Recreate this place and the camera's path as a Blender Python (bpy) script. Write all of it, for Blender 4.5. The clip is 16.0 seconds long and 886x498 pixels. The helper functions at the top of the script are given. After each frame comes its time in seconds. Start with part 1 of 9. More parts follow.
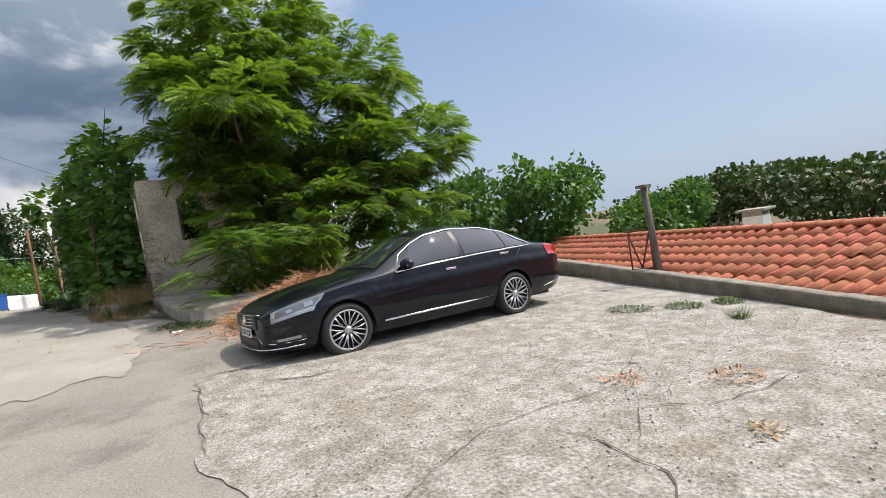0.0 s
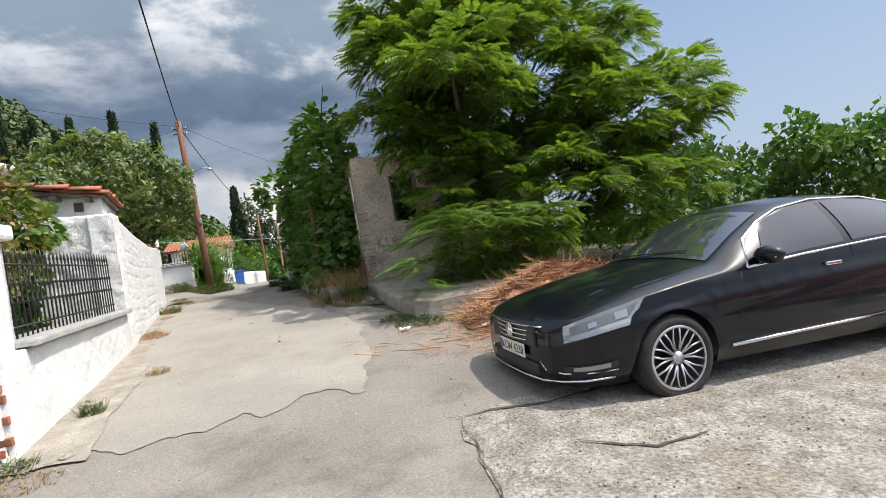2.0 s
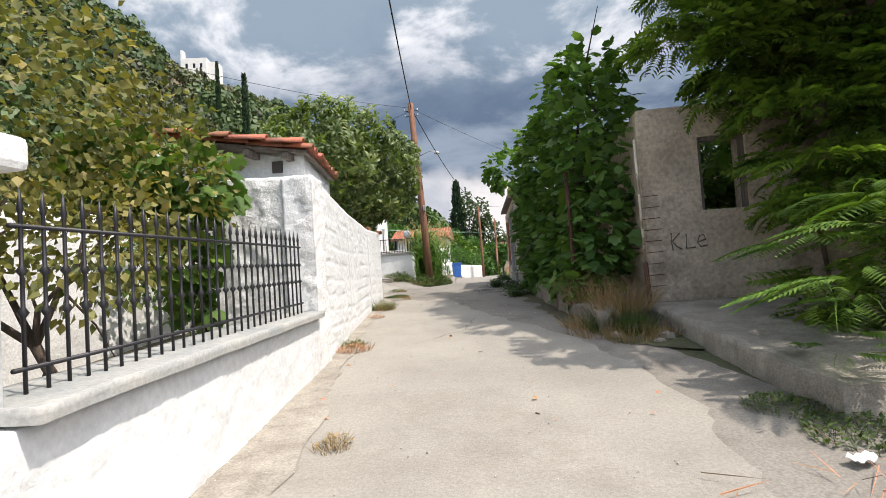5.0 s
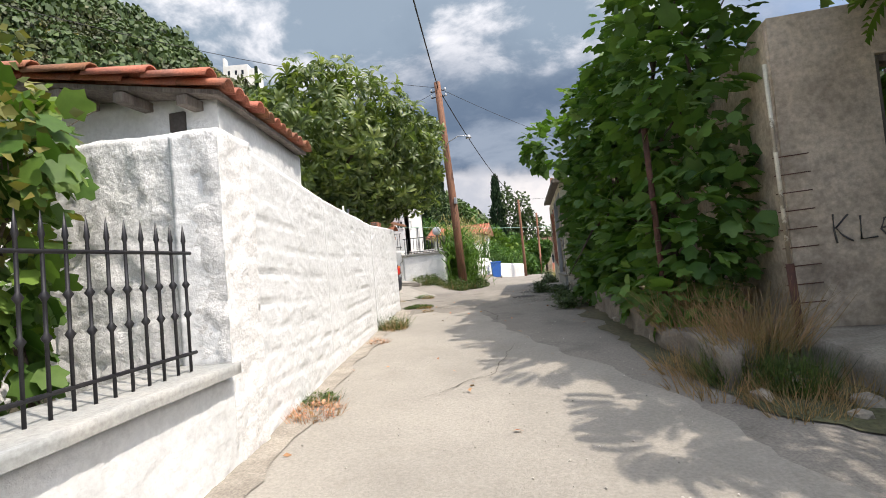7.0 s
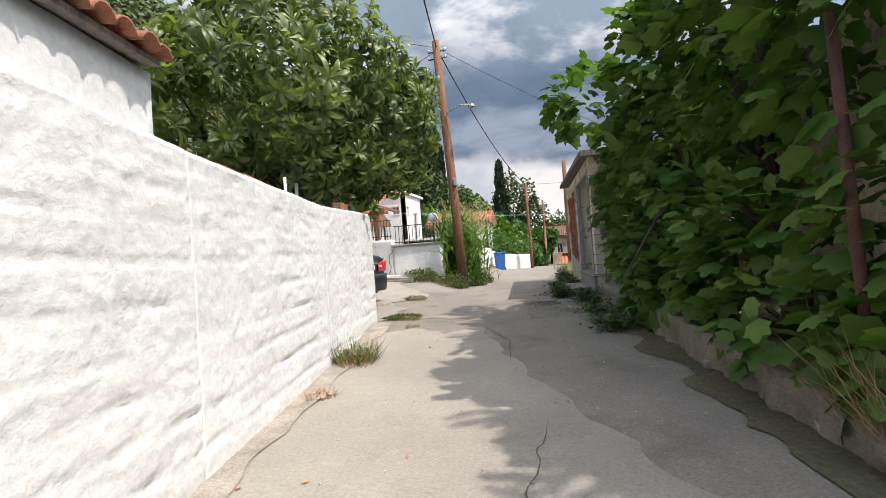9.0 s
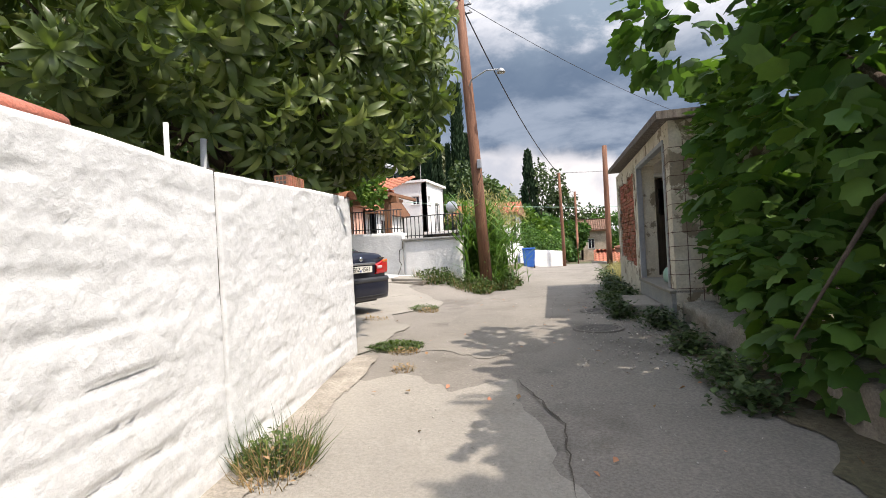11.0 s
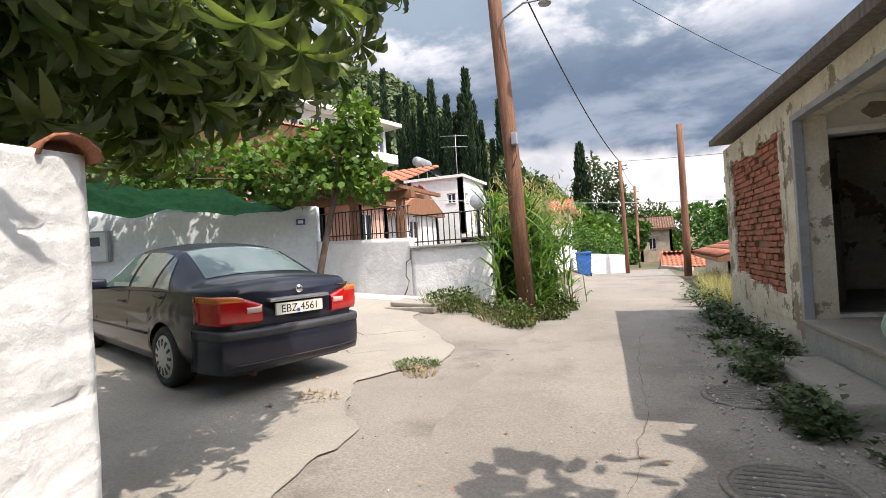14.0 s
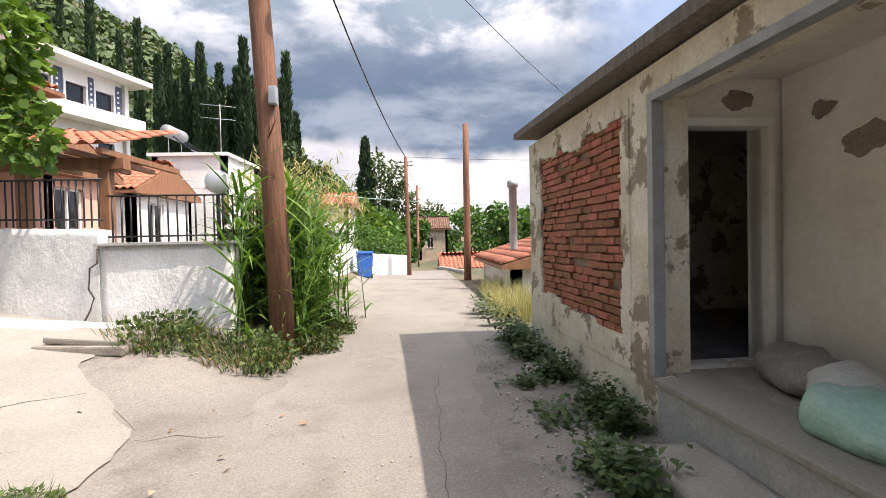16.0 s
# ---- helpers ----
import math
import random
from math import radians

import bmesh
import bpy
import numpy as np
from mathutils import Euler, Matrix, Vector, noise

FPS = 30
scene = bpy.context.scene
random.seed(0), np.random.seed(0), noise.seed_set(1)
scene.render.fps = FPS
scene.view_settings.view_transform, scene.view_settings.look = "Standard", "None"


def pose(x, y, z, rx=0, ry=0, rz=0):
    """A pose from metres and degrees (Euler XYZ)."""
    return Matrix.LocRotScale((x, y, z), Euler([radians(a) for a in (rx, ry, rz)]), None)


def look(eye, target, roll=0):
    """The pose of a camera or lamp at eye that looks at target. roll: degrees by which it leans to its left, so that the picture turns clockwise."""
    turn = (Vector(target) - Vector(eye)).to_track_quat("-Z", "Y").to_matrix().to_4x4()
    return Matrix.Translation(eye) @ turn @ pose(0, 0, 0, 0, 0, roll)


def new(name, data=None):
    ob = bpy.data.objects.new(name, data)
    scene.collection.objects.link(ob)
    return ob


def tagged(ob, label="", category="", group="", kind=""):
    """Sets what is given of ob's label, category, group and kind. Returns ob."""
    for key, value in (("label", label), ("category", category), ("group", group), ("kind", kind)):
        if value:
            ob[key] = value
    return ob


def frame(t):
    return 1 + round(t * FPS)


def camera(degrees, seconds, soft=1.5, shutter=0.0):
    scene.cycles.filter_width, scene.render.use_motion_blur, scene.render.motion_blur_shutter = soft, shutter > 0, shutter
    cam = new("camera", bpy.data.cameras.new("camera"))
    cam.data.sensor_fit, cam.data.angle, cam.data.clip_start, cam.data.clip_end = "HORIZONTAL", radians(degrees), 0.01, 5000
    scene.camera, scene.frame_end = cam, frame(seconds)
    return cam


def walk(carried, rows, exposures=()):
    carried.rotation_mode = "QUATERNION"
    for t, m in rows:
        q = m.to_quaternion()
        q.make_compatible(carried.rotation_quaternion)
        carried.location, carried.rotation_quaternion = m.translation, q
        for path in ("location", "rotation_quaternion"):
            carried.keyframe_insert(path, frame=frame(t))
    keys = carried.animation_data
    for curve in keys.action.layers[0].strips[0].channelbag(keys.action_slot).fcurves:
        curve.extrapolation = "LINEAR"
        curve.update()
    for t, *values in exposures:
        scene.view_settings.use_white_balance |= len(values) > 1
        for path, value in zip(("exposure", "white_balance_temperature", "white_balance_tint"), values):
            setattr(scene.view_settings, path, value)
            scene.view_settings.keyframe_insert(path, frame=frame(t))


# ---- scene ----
cam = camera(83.7, 16.0, 0.9)
METRES, EYE, TILT, LEAN, TURN = 19.8, 1.408, 0.0, 0.0, -35.1
ROWS = [
    (0.0, 0.0, 0.0, 0.0, -0.24, -1.56, 8.99),
    (0.5, -0.019, 0.0233, 0.0022, 4.31, -1.91, 9.39),
    (1.0, -0.039, 0.0486, 0.0035, 10.75, -1.3, 10.32),
    (1.5, -0.0587, 0.071, 0.0055, 15.58, -1.01, 9.86),
    (2.0, -0.0784, 0.0937, 0.0077, 19.52, -0.29, 8.62),
    (2.5, -0.0973, 0.1145, 0.0107, 26.57, 0.88, 6.45),
    (3.0, -0.1207, 0.1355, 0.0117, 32.11, 1.5, 5.06),
    (3.5, -0.1424, 0.1585, 0.0113, 36.78, 2.2, 4.92),
    (4.0, -0.1669, 0.1797, 0.0121, 39.77, 2.53, 4.18),
    (6.5, -0.265, 0.2999, 0.0189, 46.64, 1.87, 5.03),
    (7.0, -0.2856, 0.3249, 0.0201, 48.25, 2.4, 4.95),
    (7.5, -0.309, 0.3483, 0.0232, 50.49, 3.11, 4.75),
    (8.0, -0.3344, 0.3714, 0.0261, 49.53, 2.79, 4.43),
    (8.5, -0.3571, 0.3954, 0.0277, 48.32, 1.57, 4.22),
    (11.0, -0.469, 0.5094, 0.0352, 51.36, 0.18, 3.05),
    (11.5, -0.4926, 0.5311, 0.0374, 52.84, 0.65, 2.94),
    (12.0, -0.5121, 0.5557, 0.0384, 54.01, 1.37, 2.91),
    (12.5, -0.5323, 0.5786, 0.0381, 54.44, 1.21, 2.77),
    (13.0, -0.5517, 0.6012, 0.0397, 54.63, 0.96, 2.97),
    (13.5, -0.5719, 0.6227, 0.0425, 56.54, 0.9, 3.16),
    (14.0, -0.5955, 0.6436, 0.0441, 57.06, 0.56, 3.49),
    (14.5, -0.6157, 0.6671, 0.0442, 55.5, 0.4, 3.46),
    (15.0, -0.6364, 0.6901, 0.0454, 50.22, -0.19, 3.24),
    (15.5, -0.654, 0.7115, 0.0488, 42.08, -0.45, 2.76),
    (16.0, -0.673, 0.7343, 0.0517, 32.29, -1.21, 1.22),
]
walk(cam, [(t, pose(0, 0, EYE, TILT, LEAN, TURN) @ pose(METRES * x, METRES * y, METRES * z, 90 + pitch, roll, yaw)) for t, x, y, z, yaw, pitch, roll in ROWS], [(0.0, 0.05, 6350, 12), (2.5, 0.08, 6350, 12), (7.0, 0.18, 6450, 14), (8.5, 0.16, 6450, 14), (11.0, 0.28, 6480, 15), (14.0, 0.42, 6550, 16), (16.0, 0.56, 6700, 18)])

# ---- sky, sun ----
SUN_DIR = Vector((0.50, -0.20, 0.855)).normalized()   # towards the sun

world = bpy.data.worlds.new("world")
scene.world = world
world.use_nodes = True
wt = world.node_tree
wt.nodes.clear()


def wnode(kind, **props):
    n = wt.nodes.new(kind)
    for k, v in props.items():
        n.inputs[k].default_value = v
    return n


def wmath(op, a, b=None, c=None):
    n = wt.nodes.new("ShaderNodeMath")
    n.operation = op
    for i, v in enumerate((a, b, c)):
        if v is None:
            continue
        if isinstance(v, (int, float)):
            n.inputs[i].default_value = v
        else:
            wt.links.new(v, n.inputs[i])
    return n.outputs[0]


def wrange(v, a, b, lo=0.0, hi=1.0):
    n = wt.nodes.new("ShaderNodeMapRange")
    n.interpolation_type = "SMOOTHSTEP"
    wt.links.new(v, n.inputs["Value"])
    for key, val in (("From Min", a), ("From Max", b), ("To Min", lo), ("To Max", hi)):
        n.inputs[key].default_value = val
    return n.outputs["Result"]


def wmix(f, a, b):
    n = wt.nodes.new("ShaderNodeMix")
    n.data_type = "RGBA"
    if isinstance(f, (int, float)):
        n.inputs[0].default_value = f
    else:
        wt.links.new(f, n.inputs[0])
    for sock, v in ((n.inputs[6], a), (n.inputs[7], b)):
        if isinstance(v, tuple):
            sock.default_value = (*v, 1)
        else:
            wt.links.new(v, sock)
    return n.outputs[2]


sky = wt.nodes.new("ShaderNodeTexSky")
sky.sky_type = "NISHITA"
sky.sun_disc = False
sky.sun_elevation = math.asin(SUN_DIR.z)
sky.sun_rotation = math.atan2(SUN_DIR.x, SUN_DIR.y)
sky.dust_density = 2.5
wtc = wt.nodes.new("ShaderNodeTexCoord")
wsep = wt.nodes.new("ShaderNodeSeparateXYZ")
wt.links.new(wtc.outputs["Generated"], wsep.inputs[0])
# clouds lie on a flat layer: project the direction on a plane
wz = wmath("ADD", wmath("MAXIMUM", wsep.outputs[2], 0.0), 0.16)
wcomb = wt.nodes.new("ShaderNodeCombineXYZ")
wt.links.new(wmath("DIVIDE", wsep.outputs[0], wz), wcomb.inputs[0])
wt.links.new(wmath("DIVIDE", wsep.outputs[1], wz), wcomb.inputs[1])
wcomb.inputs[2].default_value = 3.7


def wnoise(scale, detail, rough, source, dist=0.0):
    n = wnode("ShaderNodeTexNoise", Scale=scale, Detail=detail, Roughness=rough, Distortion=dist)
    wt.links.new(source, n.inputs["Vector"])
    return n.outputs["Fac"]


big = wnoise(0.55, 6, 0.55, wcomb.outputs[0], 0.3)
fine = wnoise(2.1, 8, 0.6, wcomb.outputs[0], 0.2)
lump = wnoise(5.0, 7, 0.55, wtc.outputs["Generated"])
# cloud bank over the north-west half of the sky; the east stays clear and hazy
side = wmath("ADD", wmath("MULTIPLY", wsep.outputs[0], -0.80), wmath("MULTIPLY", wsep.outputs[1], 0.60))
side = wmath("ADD", side, wmath("MULTIPLY", wmath("SUBTRACT", lump, 0.5), 0.35))
cover = wrange(side, 0.10, 0.32)
elev = wmath("ADD", wsep.outputs[2], wmath("MULTIPLY", wmath("SUBTRACT", lump, 0.5), 0.22))
elev = wmath("ADD", elev, wmath("MULTIPLY", wmath("SUBTRACT", big, 0.5), 0.16))
dark = wmix(wrange(fine, 0.38, 0.66), (0.13, 0.185, 0.265), (0.30, 0.36, 0.44))
high = wmix(wrange(fine, 0.45, 0.62), (0.29, 0.37, 0.45), (1.0, 1.0, 1.0))
low = wmix(wrange(lump, 0.40, 0.62), (0.50, 0.53, 0.58), (0.86, 0.83, 0.80))
cloud = wmix(wrange(elev, 0.15, 0.20), low, dark)
cloud = wmix(wrange(elev, 0.29, 0.47), cloud, high)
haze = wmix(wrange(wsep.outputs[2], 0.0, 0.75), (0.58, 0.72, 0.90), (0.28, 0.46, 0.80))
# broad unseen glow round the sun, added as fill to lift the shade
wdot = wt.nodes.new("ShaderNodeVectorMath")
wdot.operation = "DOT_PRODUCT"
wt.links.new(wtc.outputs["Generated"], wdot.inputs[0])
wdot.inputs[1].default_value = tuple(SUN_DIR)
fill_glow = wrange(wdot.outputs["Value"], 0.55, 1.0)
bg_fill_glow = wnode("ShaderNodeBackground", Color=(1.0, 0.97, 0.92, 1))
wt.links.new(wmath("MULTIPLY", fill_glow, 2.2), bg_fill_glow.inputs[1])
bg_sky = wt.nodes.new("ShaderNodeBackground")
wt.links.new(sky.outputs[0], bg_sky.inputs[0])
bg_sky.inputs[1].default_value = 0.12
bg_haze = wt.nodes.new("ShaderNodeBackground")
wt.links.new(haze, bg_haze.inputs[0])
bg_haze.inputs[1].default_value = 0.84
bg_cloud = wt.nodes.new("ShaderNodeBackground")
wt.links.new(cloud, bg_cloud.inputs[0])
bg_cloud.inputs[1].default_value = 1.04
clear = wt.nodes.new("ShaderNodeMixShader")
clear.inputs[0].default_value = 0.75
wt.links.new(bg_sky.outputs[0], clear.inputs[1])
wt.links.new(bg_haze.outputs[0], clear.inputs[2])
mixed = wt.nodes.new("ShaderNodeMixShader")
wt.links.new(cover, mixed.inputs[0])
wt.links.new(clear.outputs[0], mixed.inputs[1])
wt.links.new(bg_cloud.outputs[0], mixed.inputs[2])
wout = wt.nodes.new("ShaderNodeOutputWorld")
with_fill = wt.nodes.new("ShaderNodeAddShader")
wt.links.new(mixed.outputs[0], with_fill.inputs[0])
wt.links.new(bg_fill_glow.outputs[0], with_fill.inputs[1])
wt.links.new(with_fill.outputs[0], wout.inputs[0])

sun = new("sun", bpy.data.lights.new("sun", "SUN"))
sun.data.energy, sun.data.angle, sun.data.color = 4.5, radians(0.5), (1.0, 0.925, 0.80)
sun.matrix_basis = look(SUN_DIR * 60, (0, 0, 0))

# ---- materials ----
def material(name, colors, scale=3.0, rough=0.8, metal=0.0, bump=0.0, bump_scale=40.0, fine=0.25, spec=0.5, island=0.0, trans=0.0,
             stretch=(1, 1, 1), thresh=(0.35, 0.65), obj=0.0, coat=0.0, stain=None, stain_scale=0.8, stain_range=(0.55, 0.7), fine_scale=0.0):
    """Two colours mixed by noise at one scale, shaded by finer noise, with bump; stain: a third colour in large patches."""
    m = bpy.data.materials.new(name)
    m.use_nodes = True
    nt = m.node_tree
    bsdf = nt.nodes["Principled BSDF"]
    L = nt.links.new
    tc = nt.nodes.new("ShaderNodeNewGeometry")
    mp = nt.nodes.new("ShaderNodeMapping")
    mp.inputs["Scale"].default_value = stretch
    L(tc.outputs["Position"], mp.inputs["Vector"])

    def noise_node(sc, det=5.0, ro=0.6):
        n = nt.nodes.new("ShaderNodeTexNoise")
        n.inputs["Scale"].default_value, n.inputs["Detail"].default_value, n.inputs["Roughness"].default_value = sc, det, ro
        L(mp.outputs[0], n.inputs["Vector"])
        return n.outputs["Fac"]

    def rng(v, a, b, lo=0.0, hi=1.0):
        n = nt.nodes.new("ShaderNodeMapRange")
        L(v, n.inputs["Value"])
        for key, val in (("From Min", a), ("From Max", b), ("To Min", lo), ("To Max", hi)):
            n.inputs[key].default_value = val
        return n.outputs["Result"]

    def mix(f, a, b, blend="MIX"):
        n = nt.nodes.new("ShaderNodeMix")
        n.data_type, n.blend_type = "RGBA", blend
        if isinstance(f, float):
            n.inputs[0].default_value = f
        else:
            L(f, n.inputs[0])
        for sock, v in ((n.inputs[6], a), (n.inputs[7], b)):
            if isinstance(v, tuple):
                sock.default_value = (*v, 1)
            else:
                L(v, sock)
        return n.outputs[2]

    c = mix(rng(noise_node(scale), *thresh), colors[0], colors[1])
    if stain:
        c = mix(rng(noise_node(stain_scale, 7, 0.65), *stain_range), c, stain)
    if fine:
        g = rng(noise_node(fine_scale or scale * 14, 3), 0.3, 0.7, 1 - fine, 1 + fine * 0.5)
        cc = nt.nodes.new("ShaderNodeCombineColor")
        for i in range(3):
            L(g, cc.inputs[i])
        c = mix(1.0, c, cc.outputs[0], "MULTIPLY")
    if island or obj:
        if island:
            src = tc.outputs["Random Per Island"]
        else:
            src = nt.nodes.new("ShaderNodeObjectInfo").outputs["Random"]
        hsv = nt.nodes.new("ShaderNodeHueSaturation")
        k = island or obj
        L(rng(src, 0, 1, 1 - k, 1 + k), hsv.inputs["Value"])
        L(rng(src, 0, 1, 0.5 + k * 0.05, 0.5 - k * 0.05), hsv.inputs["Hue"])
        L(c, hsv.inputs["Color"])
        c = hsv.outputs[0]
    L(c, bsdf.inputs["Base Color"])
    bsdf.inputs["Roughness"].default_value = rough
    bsdf.inputs["Metallic"].default_value = metal
    bsdf.inputs["Specular IOR Level"].default_value = spec
    bsdf.inputs["Coat Weight"].default_value = coat
    bsdf.inputs["Coat Roughness"].default_value = 0.04
    if trans:
        tr = nt.nodes.new("ShaderNodeBsdfTranslucent")
        L(mix(1.0, c, (1.25, 1.35, 0.55), "MULTIPLY"), tr.inputs[0])
        mx = nt.nodes.new("ShaderNodeMixShader")
        mx.inputs[0].default_value = trans
        L(bsdf.outputs[0], mx.inputs[1])
        L(tr.outputs[0], mx.inputs[2])
        L(mx.outputs[0], nt.nodes["Material Output"].inputs[0])
    if bump:
        bp = nt.nodes.new("ShaderNodeBump")
        bp.inputs["Distance"].default_value = 0.02
        bp.inputs["Strength"].default_value = bump
        L(noise_node(bump_scale, 6, 0.65), bp.inputs["Height"])
        L(bp.outputs[0], bsdf.inputs["Normal"])
    return m


M = {}
M["whitewash"] = material("whitewash", [(0.74, 0.745, 0.74), (0.66, 0.665, 0.655)], 1.6, 0.9, bump=0.7, bump_scale=12, fine=0.12, stain=(0.58, 0.55, 0.49), stain_scale=1.7, stain_range=(0.66, 0.86))
M["whitestone"] = material("whitewashed_rubble", [(0.82, 0.81, 0.79), (0.70, 0.69, 0.67)], 3.0, 0.95, bump=0.9, bump_scale=16, fine=0.2, stain=(0.50, 0.48, 0.45), stain_scale=3.2, stain_range=(0.62, 0.80))
M["plaster_old"] = material("old_plaster", [(0.62, 0.52, 0.40), (0.46, 0.375, 0.275)], 1.4, 0.95, bump=0.9, bump_scale=11, fine=0.3, stain=(0.28, 0.225, 0.17), stain_scale=1.1, stain_range=(0.5, 0.7))
M["plaster_cream"] = material("peeling_cream_plaster", [(0.76, 0.71, 0.58), (0.60, 0.53, 0.40)], 2.4, 0.92, bump=0.6, bump_scale=12, fine=0.15, stain=(0.31, 0.255, 0.18), stain_scale=2.6, stain_range=(0.545, 0.575))
M["plaster_in"] = material("stained_white_plaster", [(0.74, 0.71, 0.64), (0.62, 0.57, 0.48)], 1.3, 0.9, bump=0.3, bump_scale=9, fine=0.08, stain=(0.46, 0.40, 0.30), stain_scale=1.6, stain_range=(0.62, 0.68))
M["plaster_patch"] = material("bared_render", [(0.33, 0.28, 0.23), (0.24, 0.20, 0.16)], 6, 0.95, bump=0.8, bump_scale=30)
M["concrete"] = material("pale_concrete", [(0.345, 0.318, 0.272), (0.28, 0.258, 0.221)], 0.9, 0.93, bump=0.55, bump_scale=60, fine=0.18, stain=(0.26, 0.235, 0.195), stain_scale=0.7, stain_range=(0.55, 0.72), fine_scale=45)
M["kerb"] = material("weathered_kerb_concrete", [(0.40, 0.36, 0.30), (0.26, 0.23, 0.19)], 4, 0.95, bump=0.8, bump_scale=25, fine=0.3)
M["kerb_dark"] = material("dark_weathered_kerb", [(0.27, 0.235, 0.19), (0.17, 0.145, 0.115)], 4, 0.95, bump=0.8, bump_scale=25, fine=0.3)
M["stone_sill"] = material("grey_slate_sill", [(0.30, 0.31, 0.30), (0.40, 0.39, 0.36)], 3, 0.8, bump=0.4, bump_scale=20, fine=0.2)
M["asphalt"] = material("worn_grey_asphalt", [(0.265, 0.24, 0.206), (0.215, 0.195, 0.167)], 0.8, 0.95, bump=0.4, bump_scale=70, fine=0.30, stain=(0.165, 0.148, 0.125), stain_scale=1.1, stain_range=(0.52, 0.66), fine_scale=55)
M["asphalt_pale"] = material("pale_worn_asphalt", [(0.275, 0.25, 0.213), (0.22, 0.20, 0.171)], 0.7, 0.95, bump=0.4, bump_scale=70, fine=0.26, stain=(0.205, 0.183, 0.153), stain_scale=1.4, stain_range=(0.54, 0.68), fine_scale=55)
M["asphalt_new"] = material("dark_asphalt_patch", [(0.225, 0.21, 0.19), (0.18, 0.168, 0.152)], 1.5, 0.95, bump=0.9, bump_scale=130, fine=0.4, fine_scale=28)
M["plaza"] = material("exposed_aggregate_paving", [(0.40, 0.375, 0.33), (0.26, 0.235, 0.195)], 5.0, 0.95, bump=1.0, bump_scale=45, fine=0.6, thresh=(0.40, 0.60), stain=(0.27, 0.23, 0.175), stain_scale=0.9, stain_range=(0.54, 0.68), fine_scale=42)
M["earth"] = material("dry_earth", [(0.22, 0.165, 0.105), (0.14, 0.11, 0.075)], 2.0, 1.0, bump=1.0, bump_scale=30, fine=0.4, stain=(0.085, 0.095, 0.045), stain_scale=0.06, stain_range=(0.42, 0.56))
M["crack"] = material("dark_crack_filler", [(0.105, 0.09, 0.07), (0.07, 0.06, 0.05)], 6, 1.0, bump=0.5, bump_scale=40)
M["brick"] = material("red_clay_brick", [(0.44, 0.175, 0.10), (0.33, 0.125, 0.072)], 9, 0.92, bump=0.7, bump_scale=35, fine=0.3, obj=0.28)
M["mortar"] = material("lime_mortar", [(0.40, 0.32, 0.25), (0.28, 0.20, 0.15)], 9, 0.95, bump=0.8, bump_scale=30, fine=0.3)
M["tile"] = material("terracotta_roof_tile", [(0.55, 0.185, 0.095), (0.43, 0.14, 0.075)], 5, 0.85, bump=0.3, bump_scale=40, fine=0.2, obj=0.16)
M["tile_old"] = material("weathered_clay_tile", [(0.42, 0.155, 0.085), (0.28, 0.13, 0.085)], 6, 0.9, bump=0.5, bump_scale=30, fine=0.3, obj=0.3)
M["brick_far"] = material("brown_red_brickwork", [(0.50, 0.20, 0.11), (0.38, 0.15, 0.085)], 5, 0.9, fine=0.3, stretch=(1, 1, 6), bump=0.4, bump_scale=20)
M["tile_brown"] = material("old_brown_tile", [(0.25, 0.145, 0.095), (0.17, 0.105, 0.075)], 3, 0.9, fine=0.3, island=0.2)
M["tile_far"] = material("far_clay_tile", [(0.50, 0.19, 0.11), (0.36, 0.14, 0.085)], 3, 0.9, fine=0.3, island=0.15)
M["wood_pole"] = material("creosoted_pole_wood", [(0.27, 0.125, 0.068), (0.14, 0.068, 0.042)], 6, 0.85, bump=0.8, bump_scale=18, fine=0.3, stretch=(3, 3, 0.22))
M["wood_grey"] = material("grey_weathered_wood", [(0.22, 0.19, 0.16), (0.12, 0.10, 0.085)], 8, 0.9, bump=0.6, bump_scale=25, stretch=(3, 3, 0.3))
M["wood_brown"] = material("brown_varnished_timber", [(0.30, 0.145, 0.07), (0.20, 0.09, 0.045)], 5, 0.6, bump=0.3, bump_scale=30, stretch=(2, 2, 0.5))
M["rust"] = material("rusted_steel", [(0.135, 0.055, 0.035), (0.085, 0.04, 0.03)], 9, 0.85, bump=0.6, bump_scale=60)
M["iron"] = material("black_painted_iron", [(0.018, 0.018, 0.022), (0.03, 0.028, 0.03)], 8, 0.5, metal=0.2, fine=0.3)
M["galv"] = material("grey_metal_frame", [(0.42, 0.43, 0.44), (0.32, 0.33, 0.34)], 5, 0.5, metal=0.5, fine=0.1)
M["render_white"] = material("white_house_render", [(0.78, 0.77, 0.74), (0.68, 0.67, 0.64)], 0.8, 0.9, bump=0.3, bump_scale=20, fine=0.08)
M["render_blue"] = material("pale_grey_blue_wall_paint", [(0.62, 0.66, 0.68), (0.52, 0.56, 0.58)], 0.9, 0.9, bump=0.3, bump_scale=14, fine=0.1, stain=(0.42, 0.44, 0.42), stain_scale=1.2, stain_range=(0.6, 0.75))
M["render_pink"] = material("salmon_house_render", [(0.72, 0.42, 0.32), (0.64, 0.36, 0.27)], 0.9, 0.9, bump=0.2, bump_scale=20, fine=0.08)
M["stucco"] = material("white_stone_textured_wall", [(0.80, 0.79, 0.76), (0.68, 0.67, 0.64)], 3.2, 0.92, bump=0.9, bump_scale=11, fine=0.15)
M["dark_glass"] = material("dark_window_glass", [(0.012, 0.014, 0.017), (0.02, 0.022, 0.025)], 3, 0.06, fine=0.0, spec=0.6)
